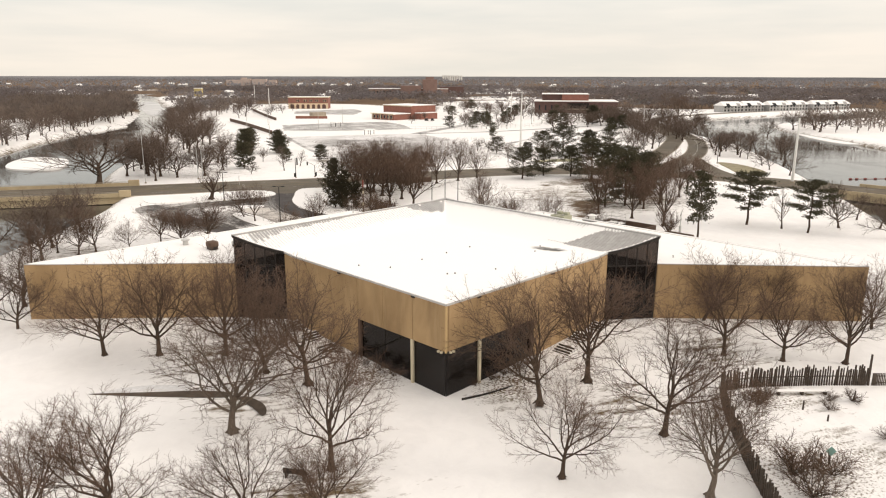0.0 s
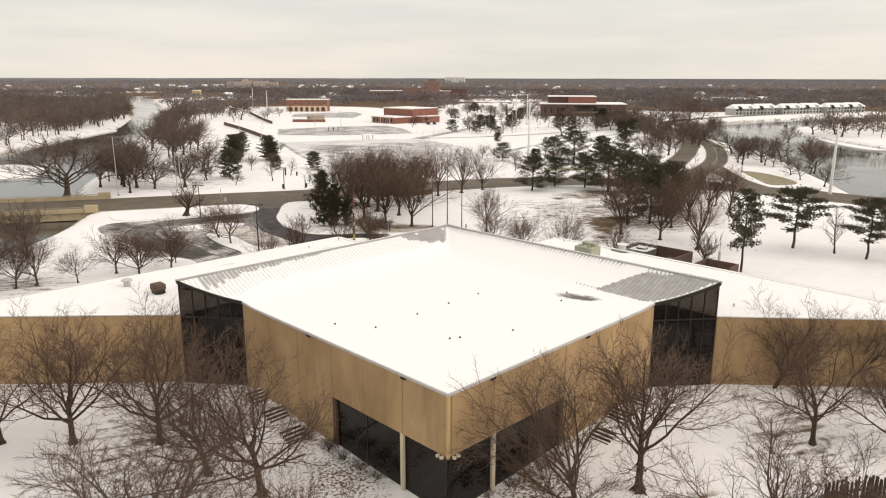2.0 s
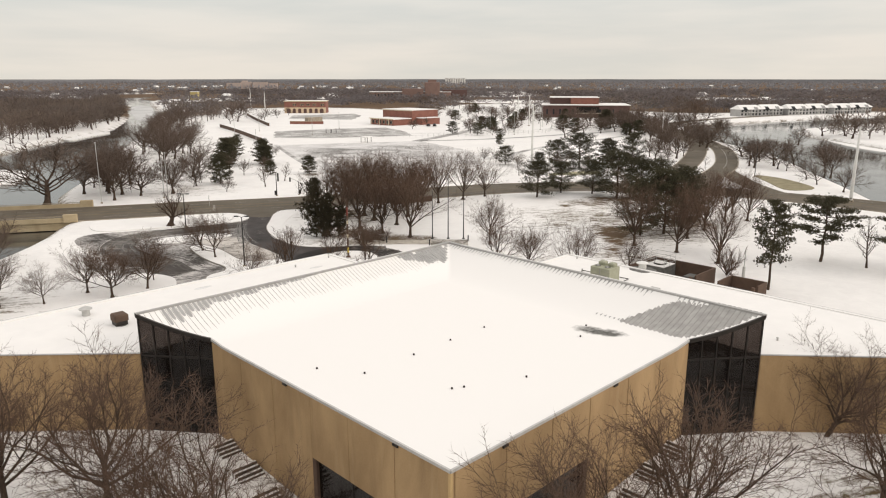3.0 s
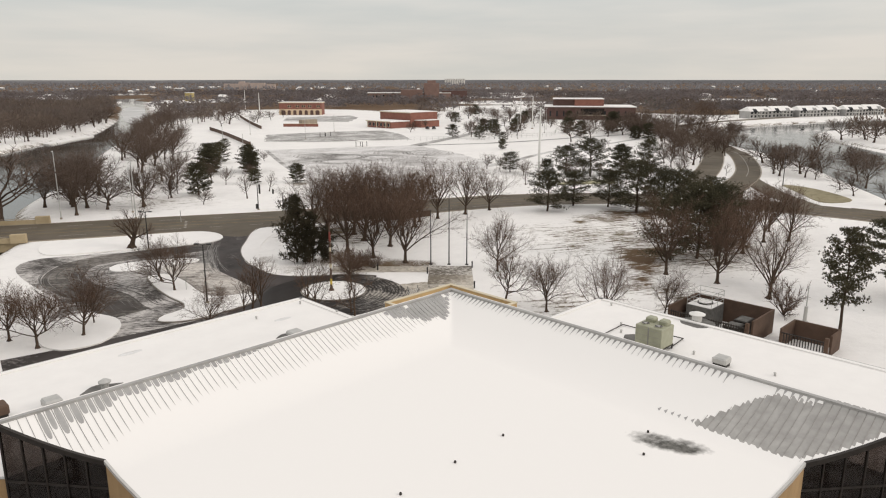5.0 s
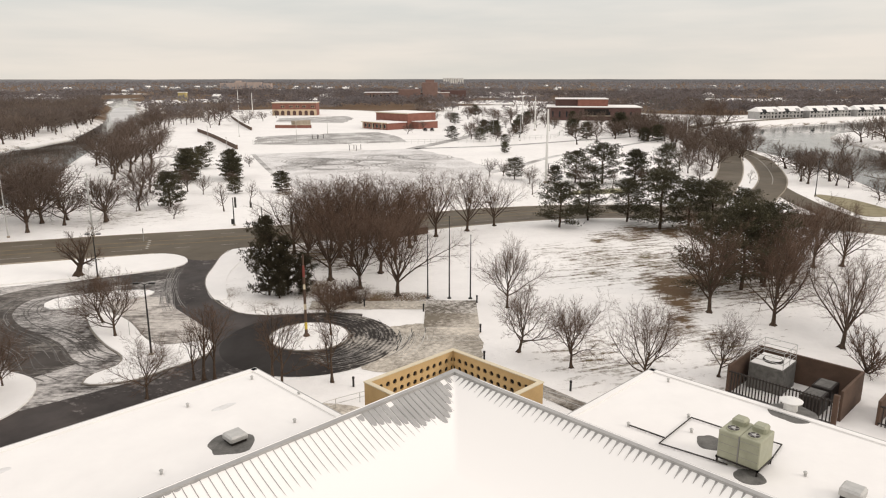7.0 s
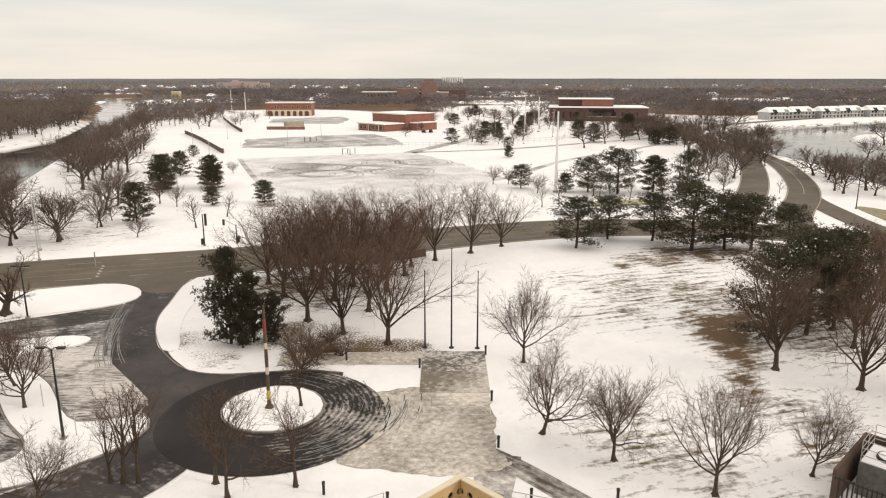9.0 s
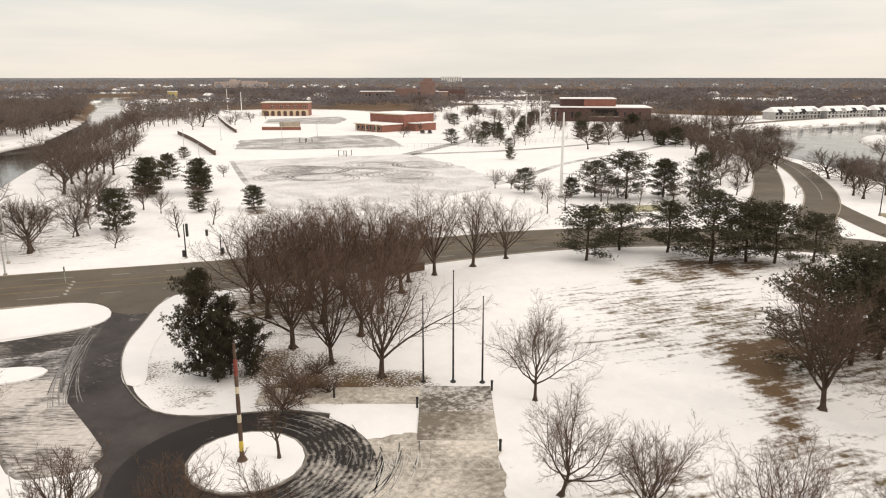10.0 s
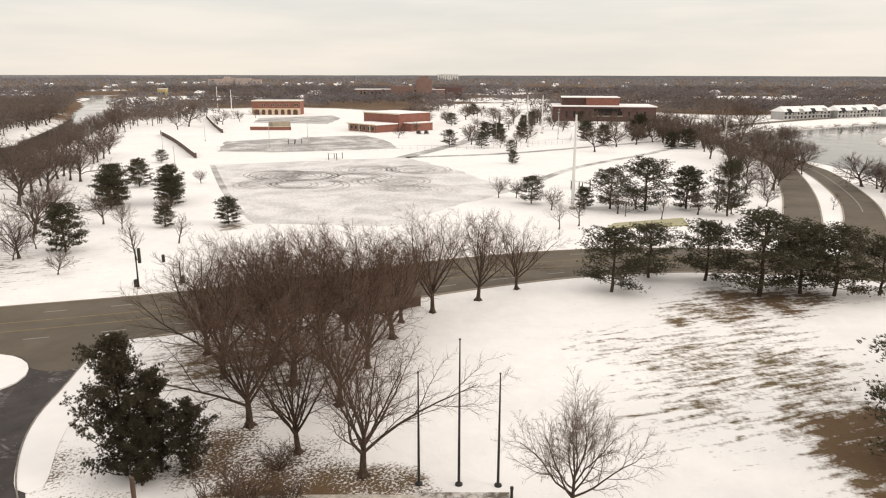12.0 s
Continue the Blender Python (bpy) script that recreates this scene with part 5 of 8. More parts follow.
# terrace ledge and two flat dark strips in the snow
lw = thing("low_wall", "low dark stone ledge half buried in snow", "garden wall")
LEDGE = spline([(-17.5, 18.4), (-13.7, 16.9), (-9.7, 15.2), (-6.2, 14.3), (-2.8, 13.9)], 0.8)
part("wall", ribbon(LEDGE, 0.08, 0.08, 0.4), BROWNWALL, lw)
part("snow_cap", ribbon(LEDGE, 0.22, 0.11, 0.08, 0.22), SNOWM, lw)
strip_outline = spline([(-25, 24.4), (-21.5, 20.2), (-17.8, 16.2), (-15.6, 14.2), (-15.2, 15.2), (-16.6, 17.2), (-20.5, 20.6)], 0.5, True)
tagged(part("pavement", filled(strip_outline, 0.022), DARKSTRIP), "dark strip lying flat in the snow", "path", kind="structure")
tagged(part("pavement", filled(spline([(-15.1, 13.2), (-14.3, 13.3), (-13.9, 11.0), (-14.4, 9.2), (-15.3, 8.4), (-15.1, 10.6)], 0.5, True), 0.024), DARKSTRIP), "short dark strip lying flat in the snow", "path", kind="structure")
tagged(part("pavement", filled(spline([(-24.5, 24.0), (-20.5, 20.9), (-15.6, 15.6), (-12.6, 11.8), (-11.0, 13.4), (-15.5, 18.0), (-20.5, 22.6)], 0.6, True), 0.016), THINSNOW), "strip of thin grey snow over a garden path", "footpath", kind="structure")
lt = thing("edging", "dark garden edging by the glass corner", "garden edging")
part("board", ribbon(spline([(0.8, -1.4), (3.4, -2.3), (6.6, -3.0)], 0.6), 0.05, -0.32, 0.4), DARKMETAL, lt)

# ---- trees ----
def sweep(lines, sides):
    """Thin tubes along many lines of (points, radii, sides), as one vertex and triangle array; three-sided ones end in a point."""
    V, F, base = [], [], 0
    for pts, rad, n in lines:
        P = np.asarray(pts, float)
        T = np.gradient(P, axis=0)
        T /= np.linalg.norm(T, axis=1)[:, None] + 1e-9
        ref = np.array([0.0, 0.0, 1.0]) if abs(T[0, 2]) < 0.85 else np.array([1.0, 0.0, 0.0])
        A = np.cross(T, ref)
        A /= np.linalg.norm(A, axis=1)[:, None] + 1e-9
        B = np.cross(T, A)
        ang = np.arange(n) * 2 * np.pi / n
        R = np.asarray(rad)[:, None, None]
        ring = P[:, None, :] + R * (np.cos(ang)[None, :, None] * A[:, None, :] + np.sin(ang)[None, :, None] * B[:, None, :])
        m = len(P)
        k = np.arange(n)
        tubes = m - 2 if n == 3 else m - 1
        for i in range(tubes):
            a, b, c, d = base + i * n + k, base + i * n + (k + 1) % n, base + (i + 1) * n + (k + 1) % n, base + (i + 1) * n + k
            F.append(np.concatenate([np.stack([a, b, c], -1), np.stack([a, c, d], -1)]))
        if n == 3:
            V.append(np.concatenate([ring[:-1].reshape(-1, 3), P[-1:]]))
            i = base + (m - 2) * 3
            F.append(np.stack([i + k, i + (k + 1) % 3, np.full(3, i + 3)], -1))
            base += (m - 1) * 3 + 1
        else:
            V.append(ring.reshape(-1, 3))
            base += m * n
    return np.concatenate(V), np.concatenate(F)


def grow(r, start, d, length, rad, level, out, style):
    """A branch that bends, thins and forks; lines go to out by level."""
    segs = style["segs"][level]
    p, d = np.array(start, float), np.array(d, float) / np.linalg.norm(d)
    pts, rads = [p.copy()], [rad]
    tip = (0.5, 0.22, 0.25, 0.3, 0.4)[level]
    for i in range(segs):
        d = d + np.array([r.gauss(0, 1), r.gauss(0, 1), r.gauss(0, 1)]) * style["bend"][level] + np.array([0, 0, style["lift"][level]])
        d /= np.linalg.norm(d)
        p = p + d * length / segs
        pts.append(p.copy())
        rads.append(max(rad * (1 - (1 - tip) * (i + 1) / segs), style["thin"]))
    out[level].append((pts, rads, style["sides"][level]))
    if level >= style["depth"]:
        return
    n = style["kids"][level]
    n = max(2, int(round(n * r.uniform(0.8, 1.25))))
    spin = r.uniform(0, 6.28)
    for k in range(n):
        t = style["from"][level] + (1 - style["from"][level]) * (k + r.uniform(0.1, 0.9)) / n
        f = t * segs
        i = min(int(f), segs - 1)
        q = pts[i] + (pts[i + 1] - pts[i]) * (f - i)
        dirn = pts[i + 1] - pts[i]
        dirn /= np.linalg.norm(dirn)
        spin += 2.4 + r.uniform(-0.5, 0.5)
        ref = np.array([0, 0, 1.0]) if abs(dirn[2]) < 0.9 else np.array([1.0, 0, 0])
        a = np.cross(dirn, ref)
        a /= np.linalg.norm(a)
        b = np.cross(dirn, a)
        side = a * math.cos(spin) + b * math.sin(spin)
        ang = radians(style["angle"][level] * r.uniform(0.8, 1.2))
        if level == 0:
            ang *= 1.2 - style["close"] * (t - style["from"][0]) / (1 - style["from"][0])
        nd = dirn * math.cos(ang) + side * math.sin(ang)
        le = length * style["len"][level] * r.uniform(0.75, 1.2) * (1 - style["taper"][level] * (t - style["from"][level]))
        rr = min(rads[i] * style["rad"][level], rads[i] * 0.9)
        grow(r, q, nd, le, max(rr, style["thin"]), level + 1, out, style)


SPREAD = dict(depth=4, kids=(10, 9, 7, 6), angle=(54, 40, 37, 40), len=(1.62, 0.55, 0.54, 0.54), rad=(0.56, 0.54, 0.5, 0.5), bend=(0.07, 0.13, 0.15, 0.16, 0.08),
              lift=(0.02, 0.085, 0.06, 0.04, 0.03), taper=(0.30, 0.4, 0.4, 0.35), thin=0.0095, trunk=3.5, r0=0.20, close=0.85, segs=(5, 7, 5, 3, 1), sides=(7, 5, 3, 3, 3))
SPREAD["from"] = (0.42, 0.22, 0.15, 0.1)
VASE = dict(SPREAD, kids=(10, 7, 8, 6), angle=(39, 35, 36, 40), len=(2.4, 0.50, 0.52, 0.56), lift=(0.02, 0.065, 0.055, 0.035, 0.03), bend=(0.05, 0.08, 0.11, 0.14, 0.08), segs=(5, 6, 4, 2, 1), trunk=3.0, r0=0.235, close=0.75)
VASE["from"] = (0.5, 0.16, 0.12, 0.1)
SLIM = dict(SPREAD, kids=(14, 5, 5, 5), angle=(46, 40, 40, 40), len=(0.48, 0.5, 0.5, 0.55), lift=(0.01, 0.07, 0.06, 0.05, 0.03), taper=(0.6, 0.5, 0.5, 0.4), trunk=8.5, r0=0.19, close=0.4)
SLIM["from"] = (0.22, 0.2, 0.18, 0.15)
STOUT = dict(SPREAD, kids=(7, 9, 7, 5), angle=(48, 40, 38, 40), len=(1.7, 0.40, 0.5, 0.5), rad=(0.55, 0.5, 0.5, 0.5), trunk=2.4, r0=0.37)
YOUNG = dict(SPREAD, kids=(9, 6, 5, 5), angle=(46, 38, 36, 36), len=(0.95, 0.55, 0.5, 0.5), trunk=4.4, r0=0.15)
YOUNG["from"] = (0.34, 0.2, 0.18, 0.15)
FAR = dict(segs=(4, 5, 2, 1, 1), sides=(6, 4, 3, 3, 3), depth=3, kids=(9, 8, 10), thin=0.030, r0=0.25)
FARSTYLE = dict(SPREAD, **FAR)
FARVASE = dict(VASE, **dict(FAR, angle=(46, 44, 46), len=(2.0, 0.52, 0.55)))
BUSH = dict(SPREAD, depth=3, segs=(2, 4, 2, 1, 1), sides=(5, 3, 3, 3, 3), kids=(14, 7, 8), angle=(40, 34, 34), len=(5.0, 0.5, 0.5), trunk=0.35, r0=0.06, thin=0.012, close=0.2)
BUSH["from"] = (0.1, 0.15, 0.15, 0.1)


def bare_tree(seed, style, label, name="bare_tree", mats=None, category="tree", group="bare park trees"):
    """One leafless tree scaled to a height of 10: trunk with limbs, and a crown of twigs."""
    r = random.Random(seed)
    out = [[], [], [], [], []]
    grow(r, (0, 0, -0.15), (r.uniform(-0.06, 0.06), r.uniform(-0.06, 0.06), 1), style["trunk"], style["r0"], 0, out, style)
    pts, rads, n = out[0][0]
    rads[0] *= 1.6
    if style["sides"][0] == 7:
        for k in range(5):
            a, q = k * 1.26 + r.uniform(-0.3, 0.3), r.uniform(1.8, 2.6) * style["r0"]
            out[0].append(([(0.3 * style["r0"] * math.cos(a), 0.3 * style["r0"] * math.sin(a), 1.6 * style["r0"]), (0.6 * q * math.cos(a), 0.6 * q * math.sin(a), 0.35 * style["r0"]), (q * math.cos(a), q * math.sin(a), -0.1)], [0.5 * style["r0"], 0.38 * style["r0"], 0.15 * style["r0"]], 5))
    top = max(float(p[2]) for lv in out for line in lv for p in line[0])
    k = 10.0 / top
    root = thing(name, label, category, group)
    bk, tw = mats or (BARK, TWIG)
    lo = [([np.array(p) * k for p in l[0]], [q * k for q in l[1]], l[2]) for lv in out[:3] for l in lv]
    hi = [([np.array(p) * k for p in l[0]], [q * k for q in l[1]], l[2]) for lv in out[3:] for l in lv]
    for nm, lines, mt in (("trunk", lo, bk), ("crown", hi, tw)):
        v, f = sweep(lines, 0)
        me = fast_mesh(nm, v, f, mt)
        me.polygons.foreach_set("use_smooth", [True] * len(me.polygons))
        part(nm, me, None, root)
    return root


# crown start, boughs, pads on a bough, needle clusters in a pad
CONIFER = {"umbrella": (0.34, 26, 5, 26), "tall": (0.30, 28, 4, 22), "pine": (0.10, 44, 5, 20), "juniper": (0.03, 26, 4, 22), "cone": (0.06, 42, 4, 19), "ragged": (0.0, 78, 5, 22)}


def conifer(seed, style, label, name="pine_tree", needle=None):
    """A pine or juniper, 10 high: trunk with boughs, and a crown of many needle clusters in uneven pads along the boughs."""
    r = np.random.RandomState(seed)
    rr = random.Random(seed)
    needle = needle or NEEDLE
    lines, cen, size = [], [], []
    t0, nb, pads, many = CONIFER[style]
    leaders = 3 if style == "juniper" else 1
    flat = {"pine": 0.52, "tall": 0.42, "umbrella": 0.36, "cone": 0.45, "juniper": 0.6, "ragged": 0.5}[style]
    for q in range(leaders):
        az0 = q * 2.1 + rr.uniform(0, 1)
        lean = np.array([math.cos(az0), math.sin(az0), 0]) * (rr.uniform(0.12, 0.24) if leaders > 1 else rr.uniform(0, 0.05))
        H = 9.5 * ((1.0, 0.82, 0.68)[q] if leaders > 1 else 1.0)
        axis_ = lambda t: np.array([0, 0, -0.1]) + (np.array([0, 0, 1.0]) + lean * (1 - 0.4 * t)) * t * H
        trunk = [axis_(t) + np.array([rr.gauss(0, 0.07), rr.gauss(0, 0.07), 0]) for t in np.linspace(0, 1, 8)]
        lines.append((trunk, list(np.linspace(0.22, 0.03, 8)), 7))
        for k in range(nb):
            u = (k + rr.random()) / nb
            t = t0 + (0.99 - t0) * u
            full = {"umbrella": 4.6 * math.sin(math.pi * (0.2 + 0.7 * u)) ** 0.7, "tall": 3.0 * math.sin(math.pi * (0.22 + 0.74 * u)) ** 0.8, "pine": 4.4 * (1 - u ** 2.4) ** 0.8 * (0.72 + 0.28 * min(1, u * 5)) * rr.uniform(0.8, 1.12) + 0.2,
                    "juniper": 2.0 * math.sin(math.pi * (0.25 + 0.75 * u)) ** 0.7 * (0.55 + 0.9 * rr.random()) + 0.15, "cone": 3.7 * math.sin(math.pi * (0.20 + 0.80 * u)) ** 0.7, "ragged": (3.7 * math.sin(math.pi * (0.34 + 0.65 * u)) ** 0.95 + 0.25) * (0.70 + 0.46 * math.sin(2.0 * (k * 2.4) + 7.0 * u + seed))}[style]
            reach = full * rr.uniform(0.6, 1.1) + 0.2
            az = k * 2.4 + rr.uniform(-0.5, 0.5)
            up = {"umbrella": rr.uniform(-0.12, 0.22), "tall": rr.uniform(-0.05, 0.35), "pine": rr.uniform(-0.20, 0.40) + 0.55 * u, "juniper": rr.uniform(0.5, 1.2), "cone": rr.uniform(-0.05, 0.35) + 0.4 * u, "ragged": rr.uniform(0.15, 0.85)}[style]
            d = np.array([math.cos(az), math.sin(az), up])
            base = axis_(t)
            pts = [base + d * reach * s + np.array([0, 0, 0.10 * reach * s * s]) + np.array([rr.gauss(0, 0.07), rr.gauss(0, 0.07), rr.gauss(0, 0.05)]) * (s > 0) for s in (0, 0.35, 0.7, 1.0)]
            lines.append((pts, [0.06, 0.042, 0.028, 0.012], 4))
            across = np.array([-d[1], d[0], 0.0])
            for e in range(pads if reach > 1.3 else 2):
                f = 0.30 + 0.70 * (e + rr.uniform(0.3, 1.0)) / (pads if reach > 1.3 else 2)
                i = min(int(f * 3), 2)
                c = pts[i] + (pts[i + 1] - pts[i]) * min(f * 3 - i, 1)
                c = c + across * rr.uniform(-0.35, 0.35) * reach * (1 - 0.5 * f)
                wide = rr.uniform(0.42, 0.72) * (1.0 if reach > 1.3 else 0.7) * (0.78 if style == "ragged" else 1.0)
                o = r.normal(size=(many, 3)) * np.array([1, 1, flat]) * wide * 0.75
                o[:, 2] += 0.10
                cen.append(c + o)
                size.append(np.full(many, wide) * r.uniform(0.5, 1.0, many))
        cen.append(trunk[-1] + r.normal(size=(8, 3)) * 0.14)
        size.append(np.full(8, 0.55))
    C, S, K = np.concatenate(cen), np.concatenate(size), {"cone": 6, "ragged": 15, "pine": 9}.get(style, 10)
    n = len(C) * K
    cen, size = np.repeat(C, K, 0), np.repeat(S, K)
    dirs = r.normal(size=(n, 3)) * np.array([1, 1, 0.7]) + np.array([0, 0, 0.45])
    dirs[:, :2] += 0.8 * cen[:, :2] / (np.linalg.norm(cen[:, :2], axis=1)[:, None] + 0.3)
    dirs /= np.linalg.norm(dirs, axis=1)[:, None]
    wide = np.cross(dirs, r.normal(size=(n, 3)))
    wide /= np.linalg.norm(wide, axis=1)[:, None] + 1e-9
    # longest needles, spread of lengths, half widths
    l0, l1, w0, w1 = {"cone": (0.28, 0.34, 0.036, 0.075), "ragged": (0.16, 0.25, 0.017, 0.036), "pine": (0.16, 0.27, 0.020, 0.044)}.get(style, (0.17, 0.28, 0.024, 0.050))
    le = l0 + l1 * size * r.uniform(0.3, 1.0, n)
    w = wide * r.uniform(w0, w1, n)[:, None]
    verts = np.stack([cen + w, cen + dirs * le[:, None], cen - w], 1).reshape(-1, 3)
    root = thing(name, label, "tree", "evergreens in the park")
    v, f = sweep(lines, 0)
    part("trunk", fast_mesh("trunk", v, f, BARK), None, root)
    part("crown", fast_mesh("crown", verts, np.arange(n * 3).reshape(-1, 3), needle), None, root)
    if style in ("ragged", "pine"):
        # snow caught on some pads
        g = Geo()
        for p in C[r.choice(len(C), 46 if style == "ragged" else 14, replace=False)]:
            a = rr.uniform(0, 3.1)
            ax, ay = np.array([math.cos(a), math.sin(a), 0.1]) * rr.uniform(0.10, 0.24), np.array([-math.sin(a), math.cos(a), 0.1]) * rr.uniform(0.06, 0.14)
            q = p + np.array([0, 0, 0.16])
            g.add([tuple(q - ax), tuple(q - ay), tuple(q + ax), tuple(q + ay), tuple(q + np.array([0, 0, 0.09]))], [(0, 1, 4), (1, 2, 4), (2, 3, 4), (3, 0, 4), (3, 2, 1, 0)])
        tagged(part("snow_patches", g, SNOWM, root), "snow caught in the boughs", kind="stuff")
    return root


FIRST = {}


def plant(kind, make, x, y, h, yaw, wide=1.0, z=0.0):
    """The first of a kind is the model itself; the others are copies of it."""
    m = pose(x, y, z, 0, 0, yaw) @ Matrix.Diagonal((h / 10 * wide, h / 10 * wide, h / 10, 1))
    if kind not in FIRST:
        FIRST[kind] = make()
        FIRST[kind].matrix_basis = m
        return FIRST[kind]
    src = FIRST[kind]
    keep_scale = src.scale.copy()
    made = copy_thing(src, m @ Matrix.Diagonal((1 / keep_scale[0], 1 / keep_scale[1], 1 / keep_scale[2], 1)))
    return made


tr = random.Random(11)
KINDS = {}
for i in range(4):
    KINDS["spread%d" % i] = (lambda i=i: bare_tree(20 + i, SPREAD, "leafless spreading tree with low forks standing in snow"))
for i in range(3):
    KINDS["vase%d" % i] = (lambda i=i: bare_tree(40 + i, VASE, "leafless vase-shaped tree with dense upright twigs"))
for i in range(2):
    KINDS["slim%d" % i] = (lambda i=i: bare_tree(60 + i, SLIM, "slim leafless tree with a straight trunk"))
    KINDS["young%d" % i] = (lambda i=i: bare_tree(70 + i, YOUNG, "small young leafless tree in the snow"))
    KINDS["farspread%d" % i] = (lambda i=i: bare_tree(80 + i, FARSTYLE, "bare brown tree across the road", mats=(BARK, FARTWIG), group="distant bare trees"))
    KINDS["farvase%d" % i] = (lambda i=i: bare_tree(84 + i, FARVASE, "bare upright tree by the river", mats=(BARK, FARTWIG), group="distant bare trees"))
    KINDS["bush%d" % i] = (lambda i=i: bare_tree(90 + i, BUSH, "leafless brown shrub standing in snow", name="shrub", category="shrub", group="bare shrubs"))
    KINDS["pine%d" % i] = (lambda i=i: conifer(30 + i, "pine", "dark green pine with an open layered crown"))
    KINDS["ragged%d" % i] = (lambda i=i: conifer(50 + i, "ragged", "dark ragged juniper with snow flecks beside the drive", "juniper_tree", JUNIPER))
    KINDS["cone%d" % i] = (lambda i=i: conifer(38 + i, "cone", "dark rounded evergreen tree in the snow", "evergreen_tree"))
KINDS["umbrella0"] = lambda: conifer(46, "umbrella", "wide flat-topped pine with a bare lower trunk")
KINDS["umbrella1"] = lambda: conifer(47, "umbrella", "wide flat-topped pine with a bare lower trunk")
KINDS["tallpine0"] = lambda: conifer(36, "tall", "tall dark pine with a bare lower trunk")
KINDS["stout0"] = lambda: bare_tree(58, STOUT, "stout leafless tree with thick cut-back limbs on the verge")
KINDS["pale0"] = lambda: bare_tree(55, SPREAD, "pale-barked leafless tree with wide limbs", mats=(PALEBARK, TWIG))


FAR_PARTS = {"trunk": [[], [], 0], "crown": [[], [], 0]}


def join_far(src, x, y, h, yaw, wide):
    """Adds one tree to the joined growth beyond the roads."""
    c, s, q, g = math.cos(radians(yaw)), math.sin(radians(yaw)), h / 10 * wide, h / 10
    for ob in src.children:
        key = ob.name.split(".")[0]
        me = ob.data
        co = np.empty(len(me.vertices) * 3)
        me.vertices.foreach_get("co", co)
        co = co.reshape(-1, 3)
        out = np.stack([x + q * (c * co[:, 0] - s * co[:, 1]), y + q * (s * co[:, 0] + c * co[:, 1]), g * co[:, 2]], 1)
        vs, fs, n = FAR_PARTS[key]
        vs.append(out)
        fs.extend([tuple(i + n for i in pl.vertices) for pl in me.polygons])
        FAR_PARTS[key][2] += len(out)


def row(kinds, spots, wide=1.0):
    for x, y, h in spots:
        k = tr.choice(kinds)
        yaw, w = tr.uniform(0, 360), wide * tr.uniform(0.92, 1.1)
        if k.startswith("far") and k in FIRST and math.hypot(x, y) > 300:
            join_far(FIRST[k], x, y, h, yaw, w)
        else:
            plant(k, KINDS[k], x, y, h, yaw, w)


S4, V3, FS, FV = ["spread0", "spread1", "spread2", "spread3"], ["vase0", "vase1", "vase2"], ["farspread0", "farspread1"], ["farvase0", "farvase1"]
# before the museum
row(S4, [(-25.0, 48.0, 9.8), (-20.2, 33.3, 11.6), (-15.9, 29.1, 12.8), (-10.6, 23.9, 13.4), (-9.9, 16.7, 11.2), (-8.3, 11.3, 14.2)], 1.05)
row(V3, [(76, 110.5, 13.0), (520, 560, 12), (540, 572, 11), (505, 540, 12), (560, 590, 11), (580, 600, 12), (600, 570, 12), (620, 610, 11), (640, 620, 12), (530, 600, 11)], 1.15)
plant("stout0", KINDS["stout0"], 36.1, 118.4, 8.8, 40, 1.15)
row(["pale0"], [(-18.7, 7.7, 12.4)], 1.3)
row(S4, [(-16.1, -3.2, 13.0), (-35.9, 3.4, 9.0), (-30.9, 0.8, 11.0), (-25.1, -6.2, 9.4), (-21.3, -9.5, 8.2), (4.8, -7.8, 13.6), (-4.1, -16.8, 10.0), (12.3, -8.2, 14.6), (7.7, -19.1, 13.8)], 1.12)
row(["pale0"], [(1.5, -26.1, 11.2), (435.5, 200.1, 20.0)], 1.2)
row(S4, [(28.8, -15.0, 12.6), (36.6, -8.6, 11.2), (41.9, -13.8, 10.6), (31.8, -20.2, 9.4), (35.8, -25.3, 11.8), (48.5, -24.5, 10.2), (53.5, -30, 9)], 1.08)
# round the drive
row(["young0", "young1"], [(31.7, 67.8, 8.6), (36.7, 62.8, 8.4), (40.8, 58.1, 8.4), (31.0, 68.6, 6.6), (32.5, 67.0, 8.2), (42.5, 61.1, 5.4), (48.6, 69.0, 6.9), (36.4, 60.4, 9.0)])
row(S4, [(13.9, 76.7, 9.3), (30.0, 87.0, 9.2), (30.8, 93.0, 8.4), (16.5, 80.5, 6.0), (-6.6, 83.0, 8.8), (-3.9, 82.6, 8.9), (-8.6, 87.2, 8.1), (1.0, 80.0, 6.6), (7.1, 81.3, 8.1), (11.1, 81.4, 6.2), (25.7, 67.6, 7.6), (8.8, 76.4, 8.5), (-14.4, 81.3, 8.9), (-22, 92, 9), (-18, 74, 8)])
row(S4, [(72.0, 61.0, 10.6), (60.7, 49.8, 10.4), (61.3, 43.0, 9.0), (62.4, 35.0, 11.0), (70.3, 30.8, 7.6)], 0.84)
row(["bush0", "bush1"], [(82.5, 20.2, 5.8)], 0.8)
row(["bush0", "bush1"], [(53.6, 76.3, 5.6), (56.5, 78.5, 4.0), (59.0, 76.5, 3.0), (61.0, 81.0, 3.0)], 1.0)
row(V3, [(90.2, 32.8, 14.0), (88.2, 24.3, 12.7), (112.2, 38.2, 13.1), (123.9, 39.1, 12.7), (89.3, 40.7, 14.6), (102.2, 36.8, 12.0), (134, 42, 11), (107, 40.5, 13), (117.5, 40.5, 12.5), (128, 36, 11.5)], 1.05)
row(V3, [(65.0, 75.6, 13.4), (63.4, 82.1, 13.0), (63.0, 89.0, 13.6)], 1.15)
